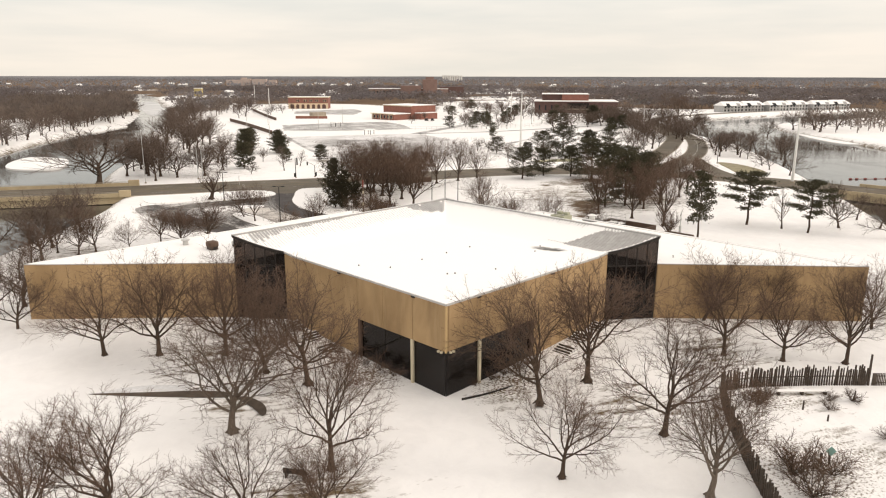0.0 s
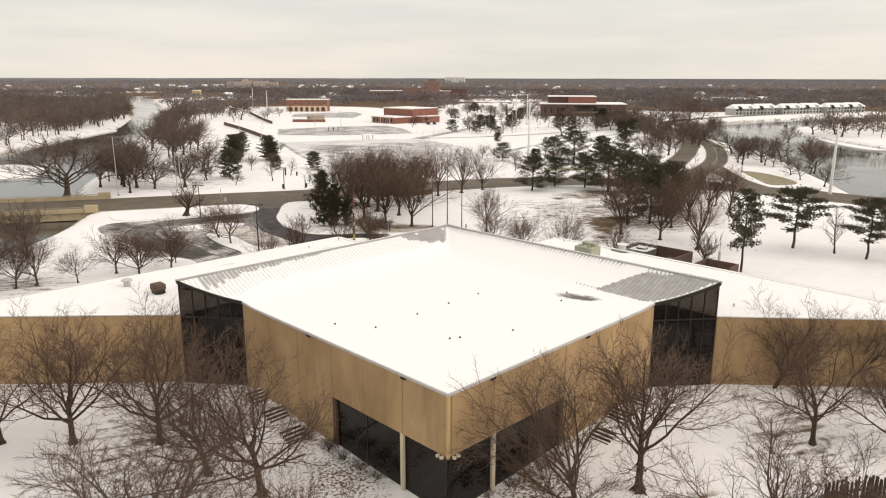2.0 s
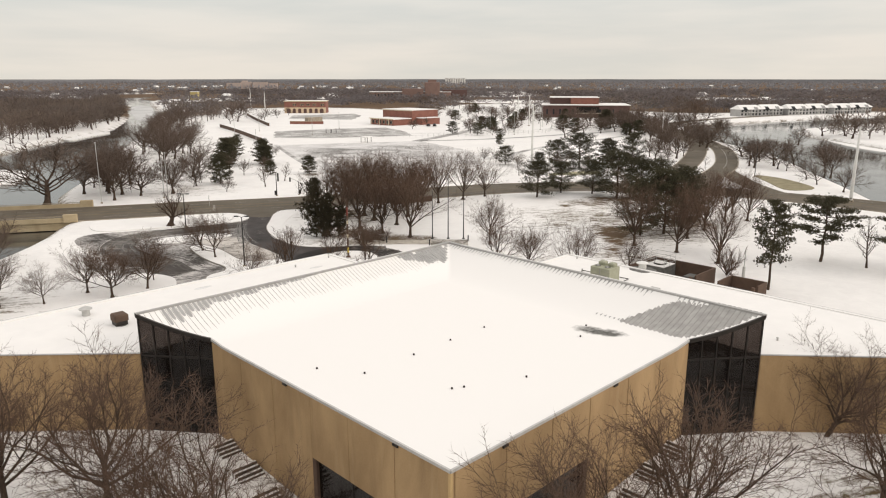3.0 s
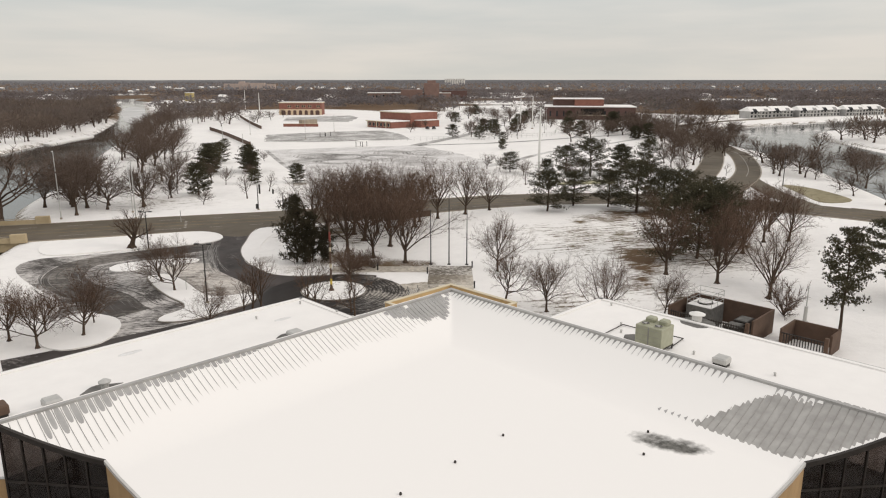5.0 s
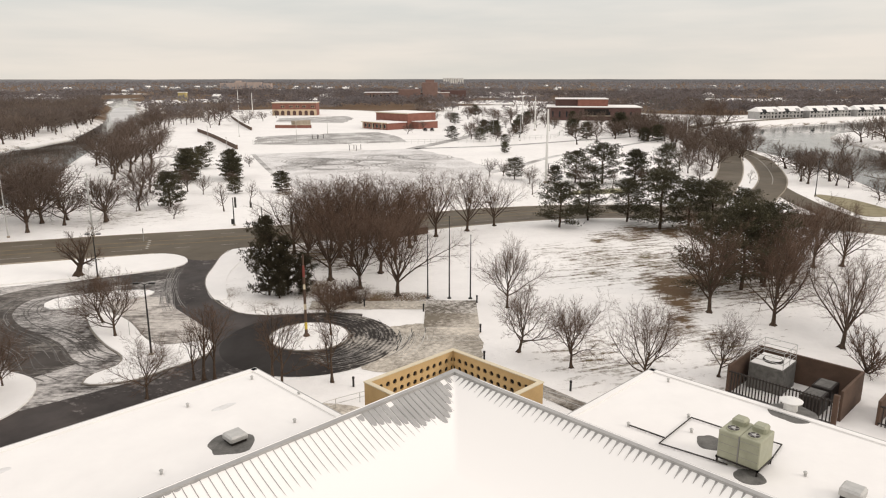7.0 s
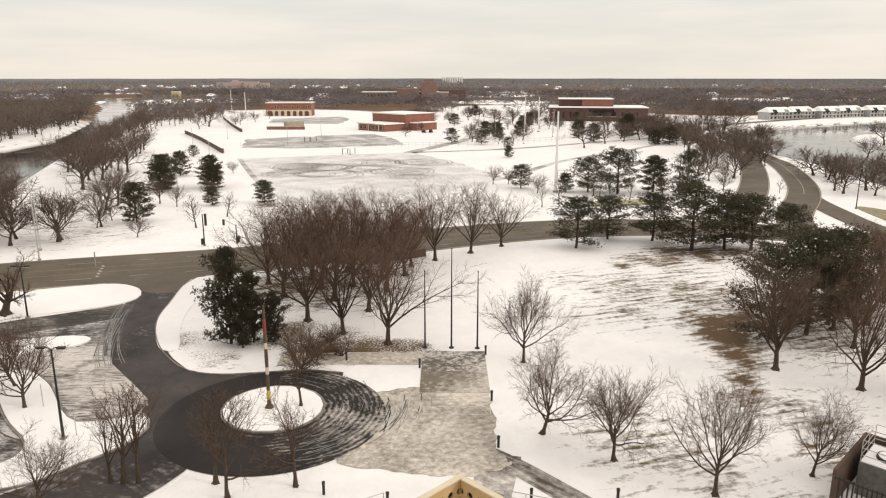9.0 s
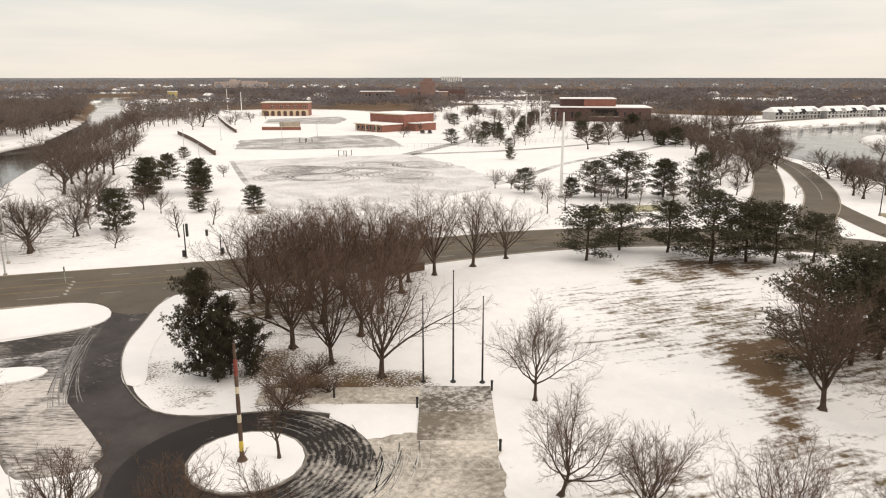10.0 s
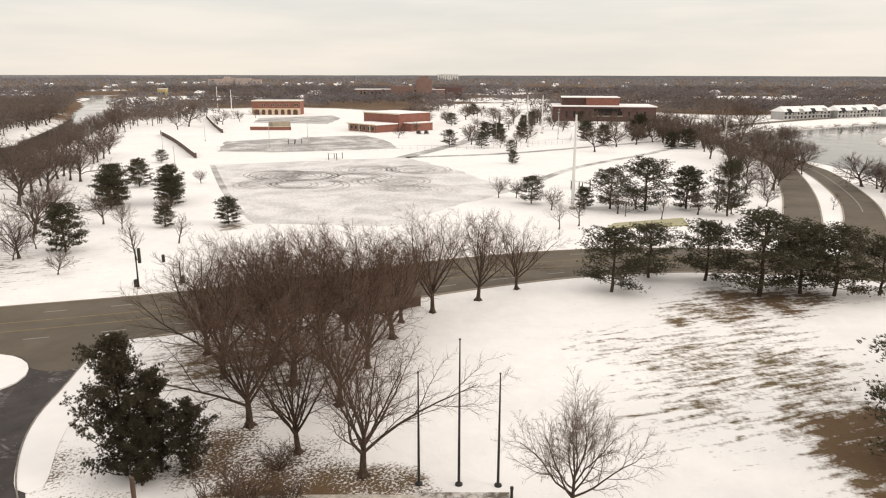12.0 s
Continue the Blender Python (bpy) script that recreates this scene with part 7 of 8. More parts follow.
yard(66.8, 18.6, 74.6, 28.6, 3.0, "brown walled mechanical yard with a black picket side")
yard(69.8, 11.0, 74.4, 16.2, 2.4, "low brown walled enclosure with a picket gate")
ct = thing("cooling_tower", "grey cooling tower with a fan ring and cage in the yard", "cooling tower", at=pose(71.8, 26.1, 0) @ Matrix.Diagonal((0.75, 0.75, 0.78, 1)))
part("casing", Geo().box(-2.4, -2.2, 0.0, 2.4, 2.2, 3.4, 0.05), MEMBRANE, ct)
part("snow_top", Geo().box(-2.3, -2.1, 3.4, 2.3, 2.1, 3.5, 0.04), SNOWM, ct)
part("fan_ring", Geo().tube([(0, 0, 3.5), (0, 0, 3.75)], [1.3, 1.25], 20), DARKMETAL, ct)
part("fan_deck", Geo().tube([(0, 0, 3.76), (0, 0, 3.78)], [1.1, 1.1], 20), SNOWM, ct)
for a in range(4):
    part("blade", Geo().box(0.05, -0.14, 3.79, 1.05, 0.14, 3.83).move(pose(0, 0, 0, 0, 0, 90 * a + 20)), GALV, ct)
for sx in (-2.3, 0, 2.3):
    for sy in (-2.1, 2.1):
        part("cage_post", Geo().tube([(sx, sy, 3.4), (sx, sy, 5.6)], [0.04, 0.04], 6), STEEL, ct)
for z in (4.1, 4.8, 5.6):
    part("cage_rail", Geo().tube([(-2.3, -2.1, z), (2.3, -2.1, z), (2.3, 2.1, z), (-2.3, 2.1, z), (-2.3, -2.1, z)], [0.045] * 5, 6), STEEL, ct)
for k in range(2):
    ch = thing("chiller", "dark chiller cabinet in the yard", "chiller", "yard machines", at=pose(69.2 + 3.0 * k, 21.2, 0))
    part("cabinet", Geo().box(-1.2, -0.9, 0, 1.2, 0.9, 1.7, 0.06), DARKMETAL, ch)
    part("grille", Geo().box(-1.0, -0.7, 1.7, 1.0, 0.7, 1.76, 0.03), MEMBRANE, ch)

# low brown wall beside the road, and a bench under the trees
sw = thing("low_wall", "low brown brick sign wall in the snow beside the road", "garden wall")
sw_line = spline([(86.0, 106.0), (91.0, 104.2), (96.8, 102.8)], 1.5)
part("wall", ribbon(sw_line, 0.3, 1.25, 1.4), BROWNWALL, sw)
part("cap", ribbon(sw_line, 0.36, 1.33, 0.08), BROWNWALL, sw)
pb = thing("park_bench", "dark park bench with a strip of snow on its seat", "bench", at=pose(-18.8, -2.3, 0, 0, 0, -58))
part("seat", Geo().box(-0.9, -0.25, 0.40, 0.9, 0.25, 0.47, 0.02), DARKMETAL, pb)
part("snow_strip", Geo().box(-0.8, -0.12, 0.47, 0.8, 0.22, 0.53, 0.02), SNOWM, pb)
part("backrest", Geo().box(-0.9, -0.32, 0.45, 0.9, -0.26, 0.90, 0.02), DARKMETAL, pb)
for lx in (-0.75, 0.75):
    part("leg", Geo().box(lx - 0.04, -0.28, -0.05, lx + 0.04, 0.22, 0.40), DARKMETAL, pb)

# handrails by the entrance
for pts in ([(30.5, 51.5), (35, 53.2), (40, 52.5), (44, 51.5)], [(50.5, 45.5), (53, 40), (53.5, 34), (52.5, 30)]):
    hr = thing("handrail", "thin grey handrail beside the entrance walk", "handrail", "entrance handrails")
    line = spline(pts, 1.8)
    for z in (0.5, 1.0):
        part("rail", Geo().tube([(*p, z) for p in line], [0.035] * len(line), 6), STEEL, hr)
    for p in line:
        part("post", Geo().tube([(*p, 0), (*p, 1.0)], [0.035, 0.035], 6), STEEL, hr)


# ---- road bridge over the left river ----
br = thing("road_bridge", "tan concrete road bridge with solid parapets over the river", "bridge")
bl = ROAD[(ROAD[:, 0] < 29) & (ROAD[:, 0] > -75)]
for s in (1, -1):
    part("parapet", ribbon(bl, 0.2, 1.0, 1.0, s * 9.4), BRIDGE, br, "solid concrete parapet")
    part("rail", ribbon(bl, 0.1, 1.3, 0.1, s * 9.4), CONCRETE, br)
    part("girder", ribbon(bl, 0.3, -0.02, 1.7, s * 8.8), BRIDGE, br, "deep concrete girder")
part("deck", ribbon(bl, 9.2, -0.05, 0.6), BRIDGE, br)
for k in (6, 16, 27):
    if k < len(bl):
        t = bl[min(k + 1, len(bl) - 1)] - bl[k]
        m = pose(bl[k][0], bl[k][1], 0, 0, 0, math.degrees(math.atan2(t[1], t[0])))
        part("pier", Geo().box(-0.6, -8.6, -5, 0.6, 8.6, -1.6, 0.1).move(m), BRIDGE, br)
t = bl[-1] - bl[-2]
m = pose(bl[-1][0], bl[-1][1], 0, 0, 0, math.degrees(math.atan2(t[1], t[0])))
for s in (1, -1):
    part("end_block", Geo().box(-1.2, s * 9.4 - 0.5, 0, 1.6, s * 9.4 + 0.5, 1.7, 0.08).move(m), BRIDGE, br)
br2 = thing("road_bridge", "concrete road bridge with low parapets over the wide river", "bridge")
bl2 = ROAD[(ROAD[:, 1] < 14) & (ROAD[:, 1] > -75)]
for s in (1, -1):
    part("parapet", ribbon(bl2, 0.2, 0.9, 0.9, s * 8.2), BRIDGE, br2)
    part("girder", ribbon(bl2, 0.3, -0.02, 1.5, s * 7.8), BRIDGE, br2)
part("deck", ribbon(bl2, 8.2, -0.05, 0.5), BRIDGE, br2)
buoy = thing("buoy_line", "line of red float buoys across the river", "buoys")
bp = spline([(205, 22), (222, 8), (240, -8)], 1.6)
part("rope", Geo().tube([(*p, -1.78) for p in bp], [0.06] * len(bp), 5), REDPAINT, buoy)
fl = Geo().tube([(-0.5, 0, 0), (-0.4, 0, 0), (0.4, 0, 0), (0.5, 0, 0)], [0.1, 0.28, 0.28, 0.1], 8).mesh("float", REDPAINT)
for p in bp[::2]:
    o = part("float", fl, None, buoy)
    o.matrix_basis = pose(p[0], p[1], -1.75, 0, 0, -45)


# ---- vehicles ----
def car(x, y, yaw, label, suv=True, group="cars on the road"):
    c = thing("car", label, "car", group, at=pose(x, y, 0.06, 0, 0, yaw))
    L, W, H = 4.8, 0.95, 1.72
    prof = [(-2.35, 0.35), (-2.4, 0.75), (-2.3, 1.0), (-1.95, 1.05), (2.2, 0.98), (2.4, 0.8), (2.38, 0.35)]
    body = Geo()
    body.add([(p[0], -W, p[1]) for p in prof] + [(p[0], W, p[1]) for p in prof], [tuple(range(7)), tuple(range(13, 6, -1))] + [(i, (i + 1) % 7, 7 + (i + 1) % 7, 7 + i) for i in range(7)])
    part("body", body, CARPAINT, c)
    cab = [(-2.15, 1.04), (-1.75, H), (0.35, H), (1.15, 1.02)]
    g = Geo().add([(p[0], s * (W - (0.16 if p[1] > 1.2 else 0.05)), p[1]) for s in (-1, 1) for p in cab], [(0, 1, 2, 3), (7, 6, 5, 4)] + [(i, (i + 1) % 4, 4 + (i + 1) % 4, 4 + i) for i in range(4)])
    part("cabin", g, PANEDARK, c, "dark windows")
    part("roof", Geo().box(-1.75, -0.76, H - 0.01, 0.35, 0.76, H + 0.04, 0.02), CARPAINT, c)
    for sx in (-1.45, 1.45):
        for sy in (-0.9, 0.9):
            w = part("tyre", Geo().tube([(sx, sy - 0.1, 0.33), (sx, sy + 0.1, 0.33)], [0.34, 0.34], 14), RUBBER, c)
            part("rim", Geo().tube([(sx, sy - 0.11, 0.33), (sx, sy + 0.11, 0.33)], [0.2, 0.2], 10), STEEL, w)
    for sy in (-0.65, 0.65):
        part("headlight", Geo().box(2.36, sy - 0.2, 0.7, 2.42, sy + 0.2, 0.85, 0.01), GALV, c)
        part("tail_light", Geo().box(-2.43, sy - 0.2, 0.75, -2.36, sy + 0.2, 0.92, 0.01), REDPAINT, c)


car(288, 305.5, 40, "parked pale-windowed dark car beside the brick building", group="parked cars")
car(291, 303.0, 40, "parked dark car beside the brick building", group="parked cars")


# ---- far buildings ----
def frame_at(a, b):
    a, b = np.array(a, float), np.array(b, float)
    return pose(a[0], a[1], 0, 0, 0, math.degrees(math.atan2(b[1] - a[1], b[0] - a[0]))), float(np.linalg.norm(b - a))


def windows(parent, xs, z0, z1, w, y=-0.06, mt=None, frame_mt=None):
    for x in xs:
        wd = part("window", Geo().box(x - w / 2 - 0.12, y, z0 - 0.12, x + w / 2 + 0.12, y + 0.1, z1 + 0.12), frame_mt or STONE, parent)
        part("pane", Geo().box(x - w / 2, y - 0.02, z0, x + w / 2, y - 0.01, z1), mt or PANEDARK, wd)


m, L = frame_at((316.8, 518.4), (343, 494.0))
fs = thing("fire_station", "two-storey brick fire station with tan arched bays", "fire station", at=m)
part("wall", Geo().box(0, 0, 0, L, 18, 9.9), BRICK, fs)
part("lower_wall", Geo().box(-0.1, -0.25, 0, L + 0.1, -0.02, 4.9), STONE, fs, "tan stone lower storey")
part("roof", Geo().box(-0.5, -0.6, 9.9, L + 0.5, 18.5, 10.5, 0.1), CREAM, fs, "pale cornice and snowy flat roof")
part("snow", Geo().box(-0.2, -0.2, 10.5, L + 0.2, 18.2, 10.62), SNOWM, fs)
for k in range(7):
    x = 3.6 + k * (L - 7.2) / 6
    w = 3.4 if k in (0, 6) else 2.7
    part("bay_door", Geo().add([(x - w / 2, -0.32, 0.1), (x + w / 2, -0.32, 0.1)] + [(x + w / 2 * math.cos(a), -0.32, 3.0 + 1.0 * math.sin(a)) for a in np.linspace(0, math.pi, 9)], [tuple(range(11))]), BRICKBROWN, fs, "brown arched bay door")
for k, x in enumerate((L * 0.24, L * 0.43, L * 0.57, L * 0.72, L * 0.92)):
    windows(fs, [x - 0.8, x + 0.8], 6.3, 8.0, 1.1, -0.08, PANEDARK, STONE)
rb = thing("brick_hall", "red brick gymnasium with a low wing and flat snowy roof", "brick building", at=pose(275.2, 330, 0, 0, 0, -90))
part("wall", Geo().box(-25, 16.6, 0, 5, 40, 9.2), BRICK, rb)
part("roof", Geo().box(-25.3, 16.3, 9.2, 5.3, 40.3, 9.55, 0.08), SNOWM, rb, "snowy flat roof")
part("eave", Geo().box(-25.4, 16.15, 8.8, 5.4, 16.58, 9.18), CREAM, rb)
part("low_wing", Geo().box(-18.7, 1.2, 0, 4, 16.5, 3.9), BRICK, rb)
part("low_roof", Geo().box(-19.6, 0, 3.9, 4.9, 16.1, 4.4, 0.06), SNOWM, rb)
part("fascia", Geo().box(-19.7, -0.12, 3.85, 5.0, -0.01, 4.35), CREAM, rb, "cream roof edge")
part("low_wing", Geo().box(5.1, 20, 0, 11, 36, 4.2), BRICK, rb)
part("low_roof", Geo().box(5.1, 19.6, 4.2, 11.4, 36.4, 4.6, 0.06), SNOWM, rb)
windows(rb, [-16.5 + k * 3.6 for k in range(6)], 1.0, 3.0, 1.8, 1.12, PANEDARK, CREAM)
for k in range(3):
    part("post", Geo().box(-18.5 + k * 9.1, 0.2, 0, -18.1 + k * 9.1, 0.6, 3.9), CREAM, rb)
m, L = frame_at((423.5, 319.7), (463.5, 266.7))
ds = thing("brown_school", "long dark brown brick building with a raised upper storey", "school building", at=m)
part("wall", Geo().box(0, 0, 0, L, 40, 9.3), BRICKBROWN, ds)
part("roof", Geo().box(-0.6, -0.8, 9.3, L + 0.6, 40.5, 9.9, 0.1), SNOWM, ds, "snowy roof edge")
part("upper_wall", Geo().box(6, 12, 9.9, 22, 36, 14.8), BRICKBROWN, ds)
part("upper_wall", Geo().box(22.1, 10, 9.9, L * 0.66, 36, 14.8), BRICK, ds)
part("upper_roof", Geo().box(5.6, 9.6, 14.8, L * 0.66 + 0.4, 36.4, 15.3, 0.1), SNOWM, ds)
# no recess is cut: a flat plate paints its shade
part("porch_recess", Geo().box(L * 0.4, -0.1, 3.8, L * 0.66, -0.02, 8.2), SHADEBLACK, ds, "flat near-black plate painting the shade of a recess")
part("porch_band", Geo().box(L * 0.38, -0.3, 3.0, L * 0.68, -0.06, 3.8), CONCRETE, ds)
windows(ds, [4 + k * 5 for k in range(5)] + [L - 22 + k * 5 for k in range(4)], 2.5, 6.5, 1.2, -0.08, PANEDARK, BRICKBROWN)
# Red brick greyed and paled: distance haze is part of this colour
HAZYBRICK = worn("hazy_red_brick", (0.20, 0.125, 0.105), (0.28, 0.185, 0.155), 0.2, 0.9)
m, L = frame_at((586, 735), (668, 662))
sc = thing("brick_college", "red brick building with a tall stepped tower", "college building", at=m)
part("wall", Geo().box(0, 0, 0, L, 25, 11), HAZYBRICK, sc)
part("roof", Geo().box(-0.5, -0.5, 11, L + 0.5, 25.5, 11.8), SNOWM, sc)
part("tower", Geo().box(L * 0.68, -4, 0, L * 0.86, 14, 24, 0.3).box(L * 0.72, -2, 24, L * 0.82, 10, 27.5, 0.3), HAZYBRICK, sc, "stepped brick tower")
part("annexe", Geo().box(L * 0.4, -6, 0, L * 0.66, 20, 15.5), HAZYBRICK, sc)
windows(sc, [3 + k * 4.5 for k in range(10)], 4, 9, 2.2, -0.1)
part("annexe", Geo().box(L * 0.9, 2, 0, L * 1.2, 18, 14), BRICKBROWN, sc)
m, L = frame_at((920, 1755), (1020, 1668))
ap = thing("apartment_block", "long pinkish multi-storey apartment block on the horizon", "apartment building", at=m)
part("wall", Geo().box(0, 0, 0, L * 0.28, 18, 16).box(L * 0.281, 2, 0, L * 0.48, 18, 19).box(L * 0.52, 0, 0, L * 0.8, 18, 18).box(L * 0.801, 1, 0, L, 18, 15).box(L * 0.3, 4, 19, L * 0.4, 14, 22), HAZYPINK, ap)
# Panes in pale siding colour, as haze painted over the windows
for k in range(16):
    for q in range(3):
        part("window", Geo().box(3 + k * L / 16.4, -0.15, 2.2 + q * 3.6, 6 + k * L / 16.4, -0.03, 4.4 + q * 3.6), SIDING, ap)
gr = thing("grain_elevator", "row of pale concrete grain silos on the horizon", "grain elevator", at=pose(2450, 2400, 0, 0, 0, -45))
for k in range(9):
    part("silo", Geo().tube([(k * 11 - 44, 0, 0), (k * 11 - 44, 0, 25)], [4.6, 4.6], 14), GALV, gr)
part("headhouse", Geo().box(-50, -4, 25, 50, 4, 27), GALV, gr)


def rowhouse(x, y, yaw):
    h = thing("row_house", "two-storey pale row house with a snowy pitched roof", "house", "riverside row houses", at=pose(x, y, 0, 0, 0, yaw))
    part("wall", Geo().box(0, 0, 0, 22, 11, 5.6), SIDING, h)
    g = Geo().add([(-0.6, -1, 5.4), (22.6, -1, 5.4), (22.6, 12, 5.4), (-0.6, 12, 5.4), (1.5, 5.5, 8.8), (20.5, 5.5, 8.8)], [(0, 1, 5, 4), (1, 2, 5), (2, 3, 4, 5), (3, 0, 4), (3, 2, 1, 0)])
    part("roof", g, SNOWM, h, "snow-covered hip roof")
    for gx in (4.5, 15.5):
        # left gable borrows the dark window colour as painted shade
        part("gable", Geo().add([(gx - 2.6, -1.2, 4.6), (gx + 2.6, -1.2, 4.6), (gx, -1.2, 7.3), (gx - 2.6, 3.5, 4.6), (gx + 2.6, 3.5, 4.6), (gx, 5.0, 7.3)], [(0, 1, 2), (3, 5, 4), (0, 3, 4, 1), (0, 2, 5, 3), (1, 4, 5, 2)]), PANEDARK if gx < 5 else SIDING, h, "front gable, the left one near-black as painted shade")
    for k in range(6):
        for z in (0.8, 3.4):
            part("window", Geo().box(1.2 + k * 3.6, -0.08, z, 2.9 + k * 3.6, -0.02, z + 1.6), PANEDARK, h)
    part("balcony", Geo().box(8, -1.3, 2.8, 14, -0.1, 3.0), GALV, h)
    for k in range(3):
        part("post", Geo().box(8 + k * 2.9, -1.3, 0, 8.2 + k * 2.9, -1.1, 5.4), GALV, h)


for k in range(6):
    rowhouse(546 + k * 23.0 + 2.0 * (k % 2), 216 - k * 10.2 + 3.0 * (k % 2), -24)
rowhouse(690, 120, -30)

yh = thing("far_hall", "small ochre building with a flat roof among far trees", "building", at=pose(430, 923, 0, 0, 0, -45))
part("wall", Geo().box(-5, -4, 0, 5, 4, 11), OCHRE, yh)
part("roof", Geo().box(-5.3, -4.3, 11, 5.3, 4.3, 11.6, 0.1), SNOWM, yh)
windows(yh, [-2.6, 2.6], 3.0, 7.5, 1.8, -4.08)
fb = thing("apartment_building", "red brick flats with an ochre end bay beyond the river", "apartment building", at=pose(690, 62, 0, 0, 0, -50))
part("wall", Geo().box(0, 0, 0, 20, 12, 9), BRICK, fb)
part("end_bay", Geo().box(20.1, -1, 0, 34, 12, 9), OCHRE, fb, "ochre end bay")
part("roof", Geo().add([(-1, -1.6, 9), (35, -1.6, 9), (35, 13, 9), (-1, 13, 9), (4, 6, 12.5), (30, 6, 12.5)], [(0, 1, 5, 4), (1, 2, 5), (2, 3, 4, 5), (3, 0, 4), (3, 2, 1, 0)]), SNOWM, fb, "snow-covered hip roof")
windows(fb, [3, 7, 11, 15], 1.2, 3.2, 1.8)
windows(fb, [3, 7, 11, 15], 5.2, 7.2, 1.8)
windows(fb, [23, 27, 31], 5.2, 7.2, 2.2, -1.06)

# low far walls and fences beyond the lots
for pts, lab in (([(190.6, 393), (176, 345), (155, 284)], "dark retaining wall along the far lawn"), ([(275, 509), (240, 432), (218, 381)], "dark low wall by the far lawn")):
    w = thing("retaining_wall", lab, "retaining wall", "far retaining walls")
    part("wall", ribbon(spline(pts, 6), 0.35, 2.0, 2.2), BROWNWALL, w)
    part("cap", ribbon(spline(pts, 6), 0.45, 2.12, 0.12), SNOWM, w)
pl = thing("planter_wall", "low brick wall with a shelter in front of the fire station", "garden wall")
part("wall", ribbon(spline([(238.6, 388.3), (246, 381), (254.8, 373)], 3), 0.4, 1.8, 2.0), BRICK, pl)
part("cap", ribbon(spline([(238.6, 388.3), (246, 381), (254.8, 373)], 3), 0.55, 1.95, 0.14), CREAM, pl)
part("block", Geo().box(250, 384, 0, 262, 388, 4.0, 0.2), CONCRETE, pl)
fn = thing("link_fence", "long thin wire fence at the edge of the far lot", "fence")
for pts in ([(172, 300), (206, 268), (240, 240), (256, 232)], [(256, 232), (275, 228), (300, 222), (330, 240)]):
    l = spline(pts, 3.0)
    for p in l:
        part("post", Geo().tube([(*p, 0), (*p, 2.0)], [0.06, 0.06], 5), STEEL, fn)
    for z in (1.0, 2.0):
        part("rail", Geo().tube([(*p, z) for p in l], [0.035] * len(l), 4), STEEL, fn)


def picnic(x, y, yaw):
    p = thing("park_shelter", "low flat park shelter roofed with snow", "shelter", "park shelters", at=pose(x, y, 0, 0, 0, yaw))
    part("roof", Geo().box(-3, -2, 2.3, 3, 2, 2.6, 0.08), SNOWM, p)
    for sx in (-2.6, 2.6):
        for sy in (-1.6, 1.6):
            part("post", Geo().box(sx - 0.1, sy - 0.1, 0, sx + 0.1, sy + 0.1, 2.3), DARKMETAL, p)


picnic(212, 305, 20)
picnic(190, 246, 30)
picnic(196, 144, 10)
hedge = thing("sand_bed", "pale grass bed edged with timber across the road", "flower bed")
part("bed", Geo().prism([(156, 111), (161.5, 112.5), (177, 105), (171, 100.8)], -0.05, 0.3), worn("dry_grass", (0.30, 0.285, 0.17), (0.44, 0.41, 0.27), 0.6, 0.95), hedge)
gi = thing("grass_verge", "dry grass verge beside the riverside road", "verge")
part("bed", Geo().prism(spline([(179, 46), (190, 55.5), (203, 64.5), (201, 55), (188, 42)], 2, True).tolist(), -0.05, 0.12), worn("verge_grass", (0.18, 0.155, 0.085), (0.33, 0.29, 0.19), 0.4, 0.95), gi)


# ---- houses and woods towards the horizon ----
def house(label="small house with a snowy roof among bare trees"):
    h = thing("house", label, "house", "houses among the trees")
    part("wall", Geo().box(-6, -4.5, 0, 6, 4.5, 3.4), SIDING, h)
    g = Geo().add([(-6.6, -5.2, 3.2), (6.6, -5.2, 3.2), (6.6, 5.2, 3.2), (-6.6, 5.2, 3.2), (-6.4, 0, 6.2), (6.4, 0, 6.2)], [(0, 1, 5, 4), (2, 3, 4, 5), (1, 2, 5), (3, 0, 4), (3, 2, 1, 0)])
    part("roof", g, SNOWM, h, "snowy gable roof")
    return h


hr_ = random.Random(5)
model = None
for k in range(64):
    a = radians(hr_.uniform(10, 82))
    d = hr_.uniform(850, 2400)
    x, y = d * math.cos(a), d * math.sin(a)
    if min(np.min(np.hypot(RIVER_L[:, 0] - x, RIVER_L[:, 1] - y)), np.min(np.hypot(RIVER_R[:, 0] - x, RIVER_R[:, 1] - y))) < 50:
        continue
    m = at(x, y, 0, hr_.uniform(0, 360), hr_.uniform(0.8, 1.3))
    if model is None:
        model = house()
        model.matrix_basis = m
    else:
        copy_thing(model, m @ Matrix.Diagonal((1 / model.scale[0], 1 / model.scale[1], 1 / model.scale[2], 1)))


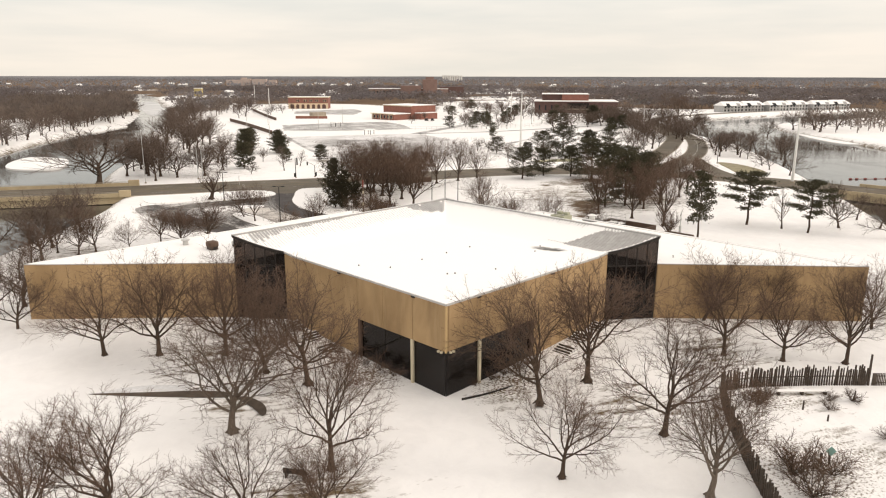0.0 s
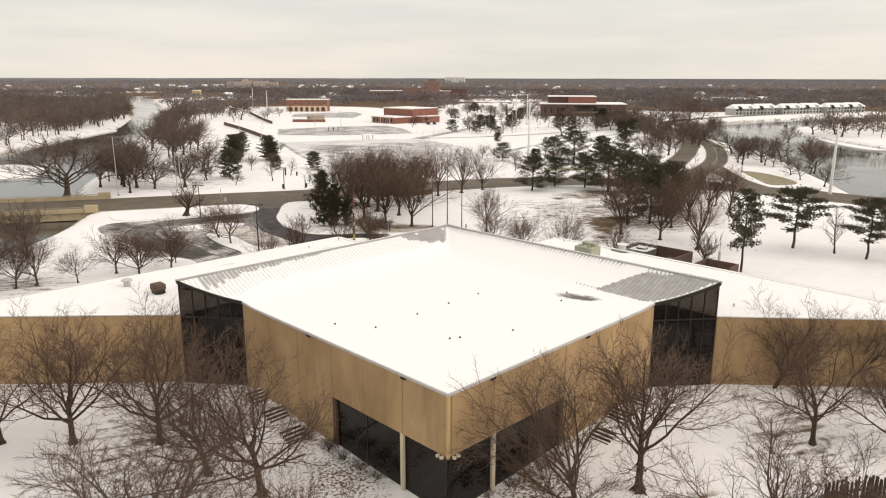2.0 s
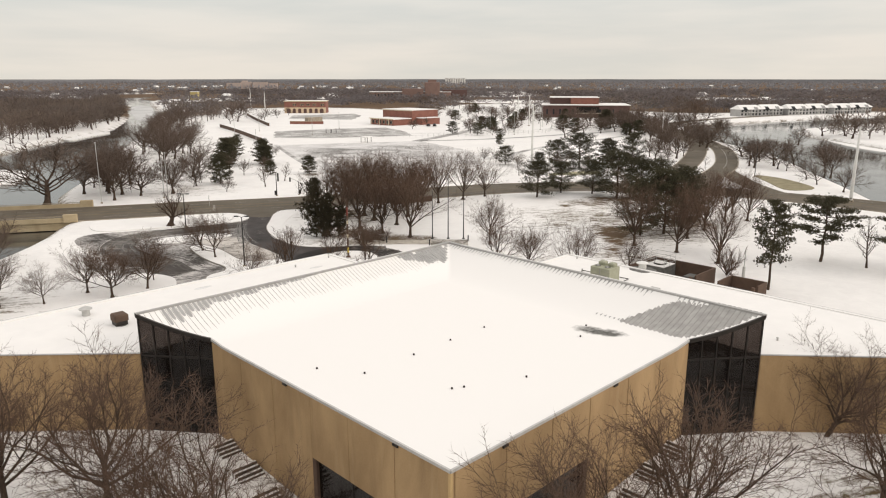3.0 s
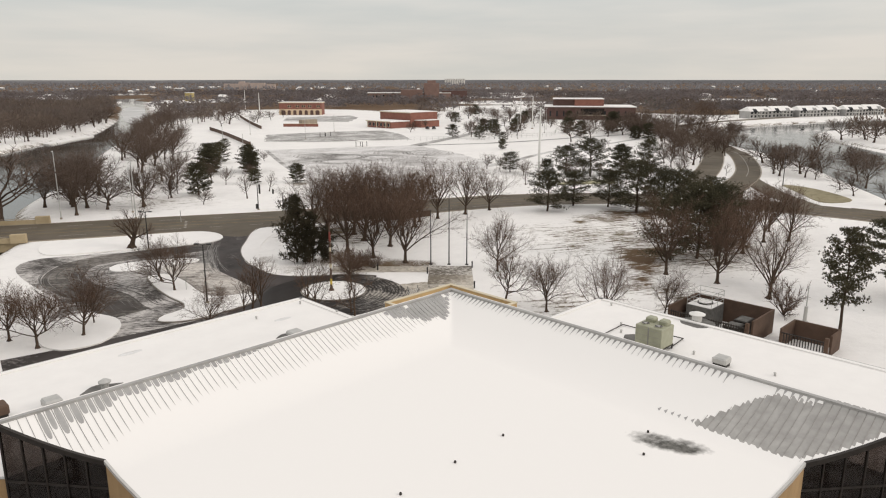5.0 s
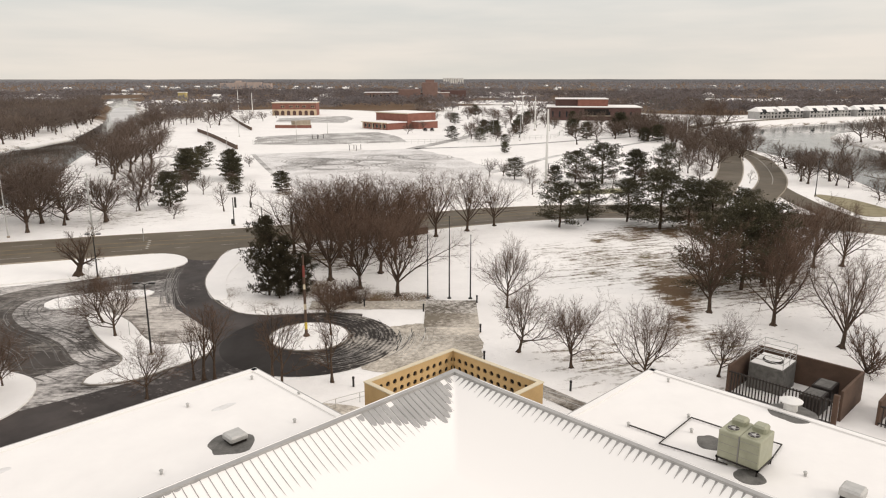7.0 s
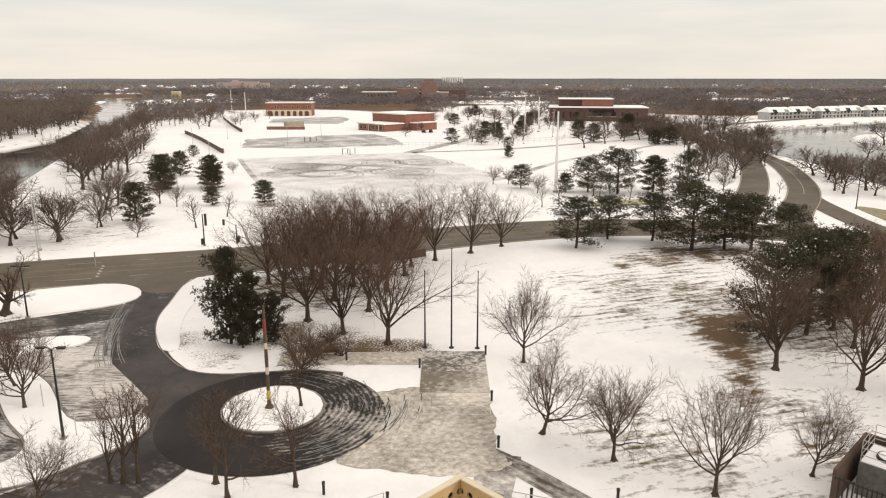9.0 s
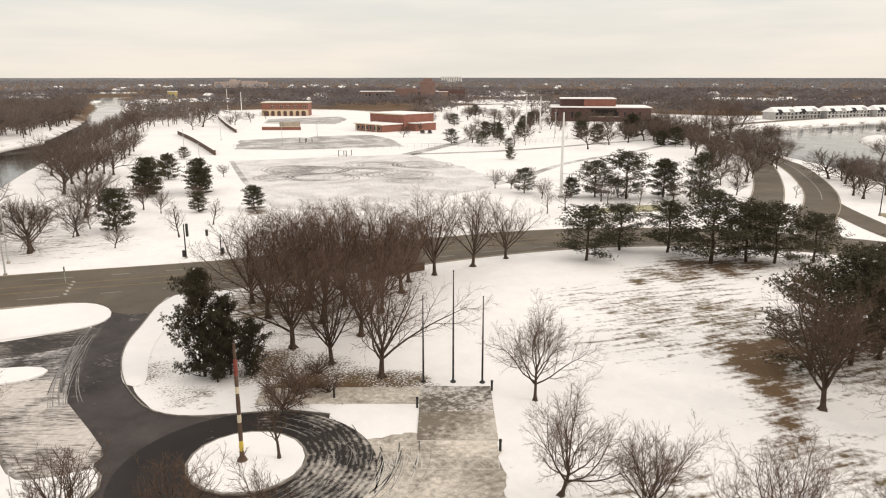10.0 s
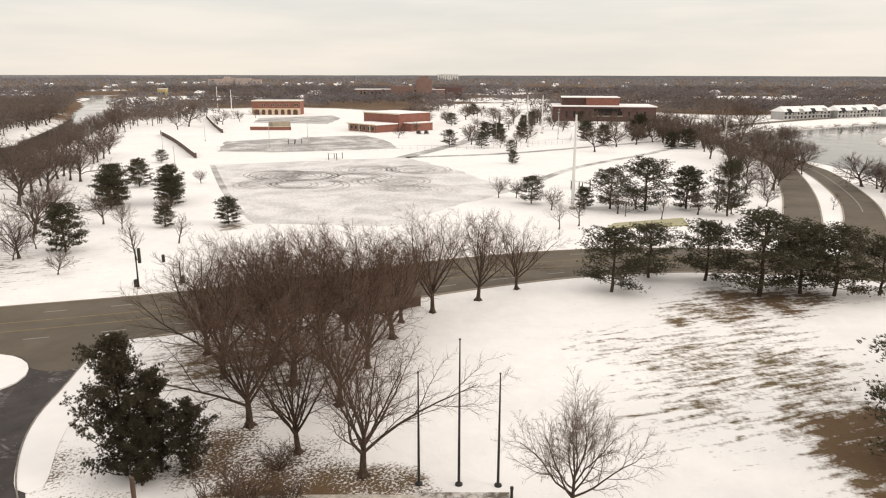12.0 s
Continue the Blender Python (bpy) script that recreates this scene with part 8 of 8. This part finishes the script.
def far_woods(name, n, d0, d1, size, twigs, slim, reach, seed, label, mat, power=0.5, ang=(6, 84), fields=True):
    """Many bare crowns of loose slivers of twigs on slim trunks, in the sector ahead, with clearings."""
    r = np.random.RandomState(seed)
    a = np.radians(r.uniform(ang[0], ang[1], n))
    d = (d0 ** (1 / power) + (d1 ** (1 / power) - d0 ** (1 / power)) * r.uniform(0, 1, n)) ** power
    x, y = d * np.cos(a), d * np.sin(a)
    ok = np.minimum(edge_dist(RIVER_L, HALF_L, x, y), edge_dist(RIVER_R, HALF_R, x, y)) > 5
    ok &= (edge_dist(BR_B, 8.0, x, y) > 0) & (edge_dist(BR_A, 12.0, x, y) > 0)
    for cx, cy, rad in FIELDS if fields else FIELDS[-12:]:
        ok &= (x - cx) ** 2 + (y - cy) ** 2 > rad * rad * r.uniform(0.8, 1.15, n)
    ok &= np.sin(x * 0.011 + 2 * np.sin(y * 0.006)) * np.sin(y * 0.012 + x * 0.004) > -0.68
    if not fields:
        # the far bank alone
        ok &= x < np.interp(y, RIVER_L[:, 1], RIVER_L[:, 0])
    x, y = x[ok], y[ok]
    n, K = len(x), twigs
    h = size * r.uniform(0.55, 1.35, n)
    spread = r.uniform(0.45, 0.68, n)
    cx, cy, hh, sp = np.repeat(x, K), np.repeat(y, K), np.repeat(h, K), np.repeat(spread, K)
    u = r.normal(size=(n * K, 3))
    u /= np.linalg.norm(u, axis=1)[:, None]
    rad = r.uniform(0.2, 1.0, n * K) ** 0.5
    c = np.stack([cx + u[:, 0] * rad * hh * sp, cy + u[:, 1] * rad * hh * sp, hh * (0.60 + 0.36 * u[:, 2] * rad)], 1)
    dirv = u * 0.8 + np.array([0, 0, 0.5]) + r.normal(size=(n * K, 3)) * 0.5
    if K < 30:
        dirv = r.normal(size=(n * K, 3)) * np.array([1, 1, 0.45])
    dirv /= np.linalg.norm(dirv, axis=1)[:, None]
    side = np.cross(dirv, r.normal(size=(n * K, 3)))
    side /= np.linalg.norm(side, axis=1)[:, None]
    le, w = hh * reach * r.uniform(0.7, 1.3, n * K), hh * slim
    v = np.stack([c - dirv * le[:, None], c + side * w[:, None], c + dirv * le[:, None], c - side * w[:, None]], 1)
    # one slim trunk for each tree of the nearer stands
    if K < 30:
        x, y, h, n = x[:1], y[:1], h[:1], 1
    t = np.stack([np.stack([x - 0.2, y + 0.2, np.zeros(n)], 1), np.stack([x + 0.2, y - 0.2, np.zeros(n)], 1), np.stack([x + 0.1, y - 0.1, h * 0.6], 1), np.stack([x - 0.1, y + 0.1, h * 0.6], 1)], 1)
    v = np.concatenate([v.reshape(-1, 3), t.reshape(-1, 3)])
    me = fast_mesh(name, v, np.arange(len(v)).reshape(-1, 4), mat)
    return tagged(new(name, me), label, "woods", kind="stuff")


far_woods("bare_woods", 1050, 270, 760, 12.0, 120, 0.012, 0.15, 7, "bare brown woods on the far river bank", NEARWOODS, 0.5, (64, 92), False)
far_woods("bare_woods", 1900, 330, 700, 10.5, 44, 0.026, 0.14, 1, "bare brown woods along the rivers and lots", NEARWOODS)
# the two farthest stands wear the colours with haze mixed in
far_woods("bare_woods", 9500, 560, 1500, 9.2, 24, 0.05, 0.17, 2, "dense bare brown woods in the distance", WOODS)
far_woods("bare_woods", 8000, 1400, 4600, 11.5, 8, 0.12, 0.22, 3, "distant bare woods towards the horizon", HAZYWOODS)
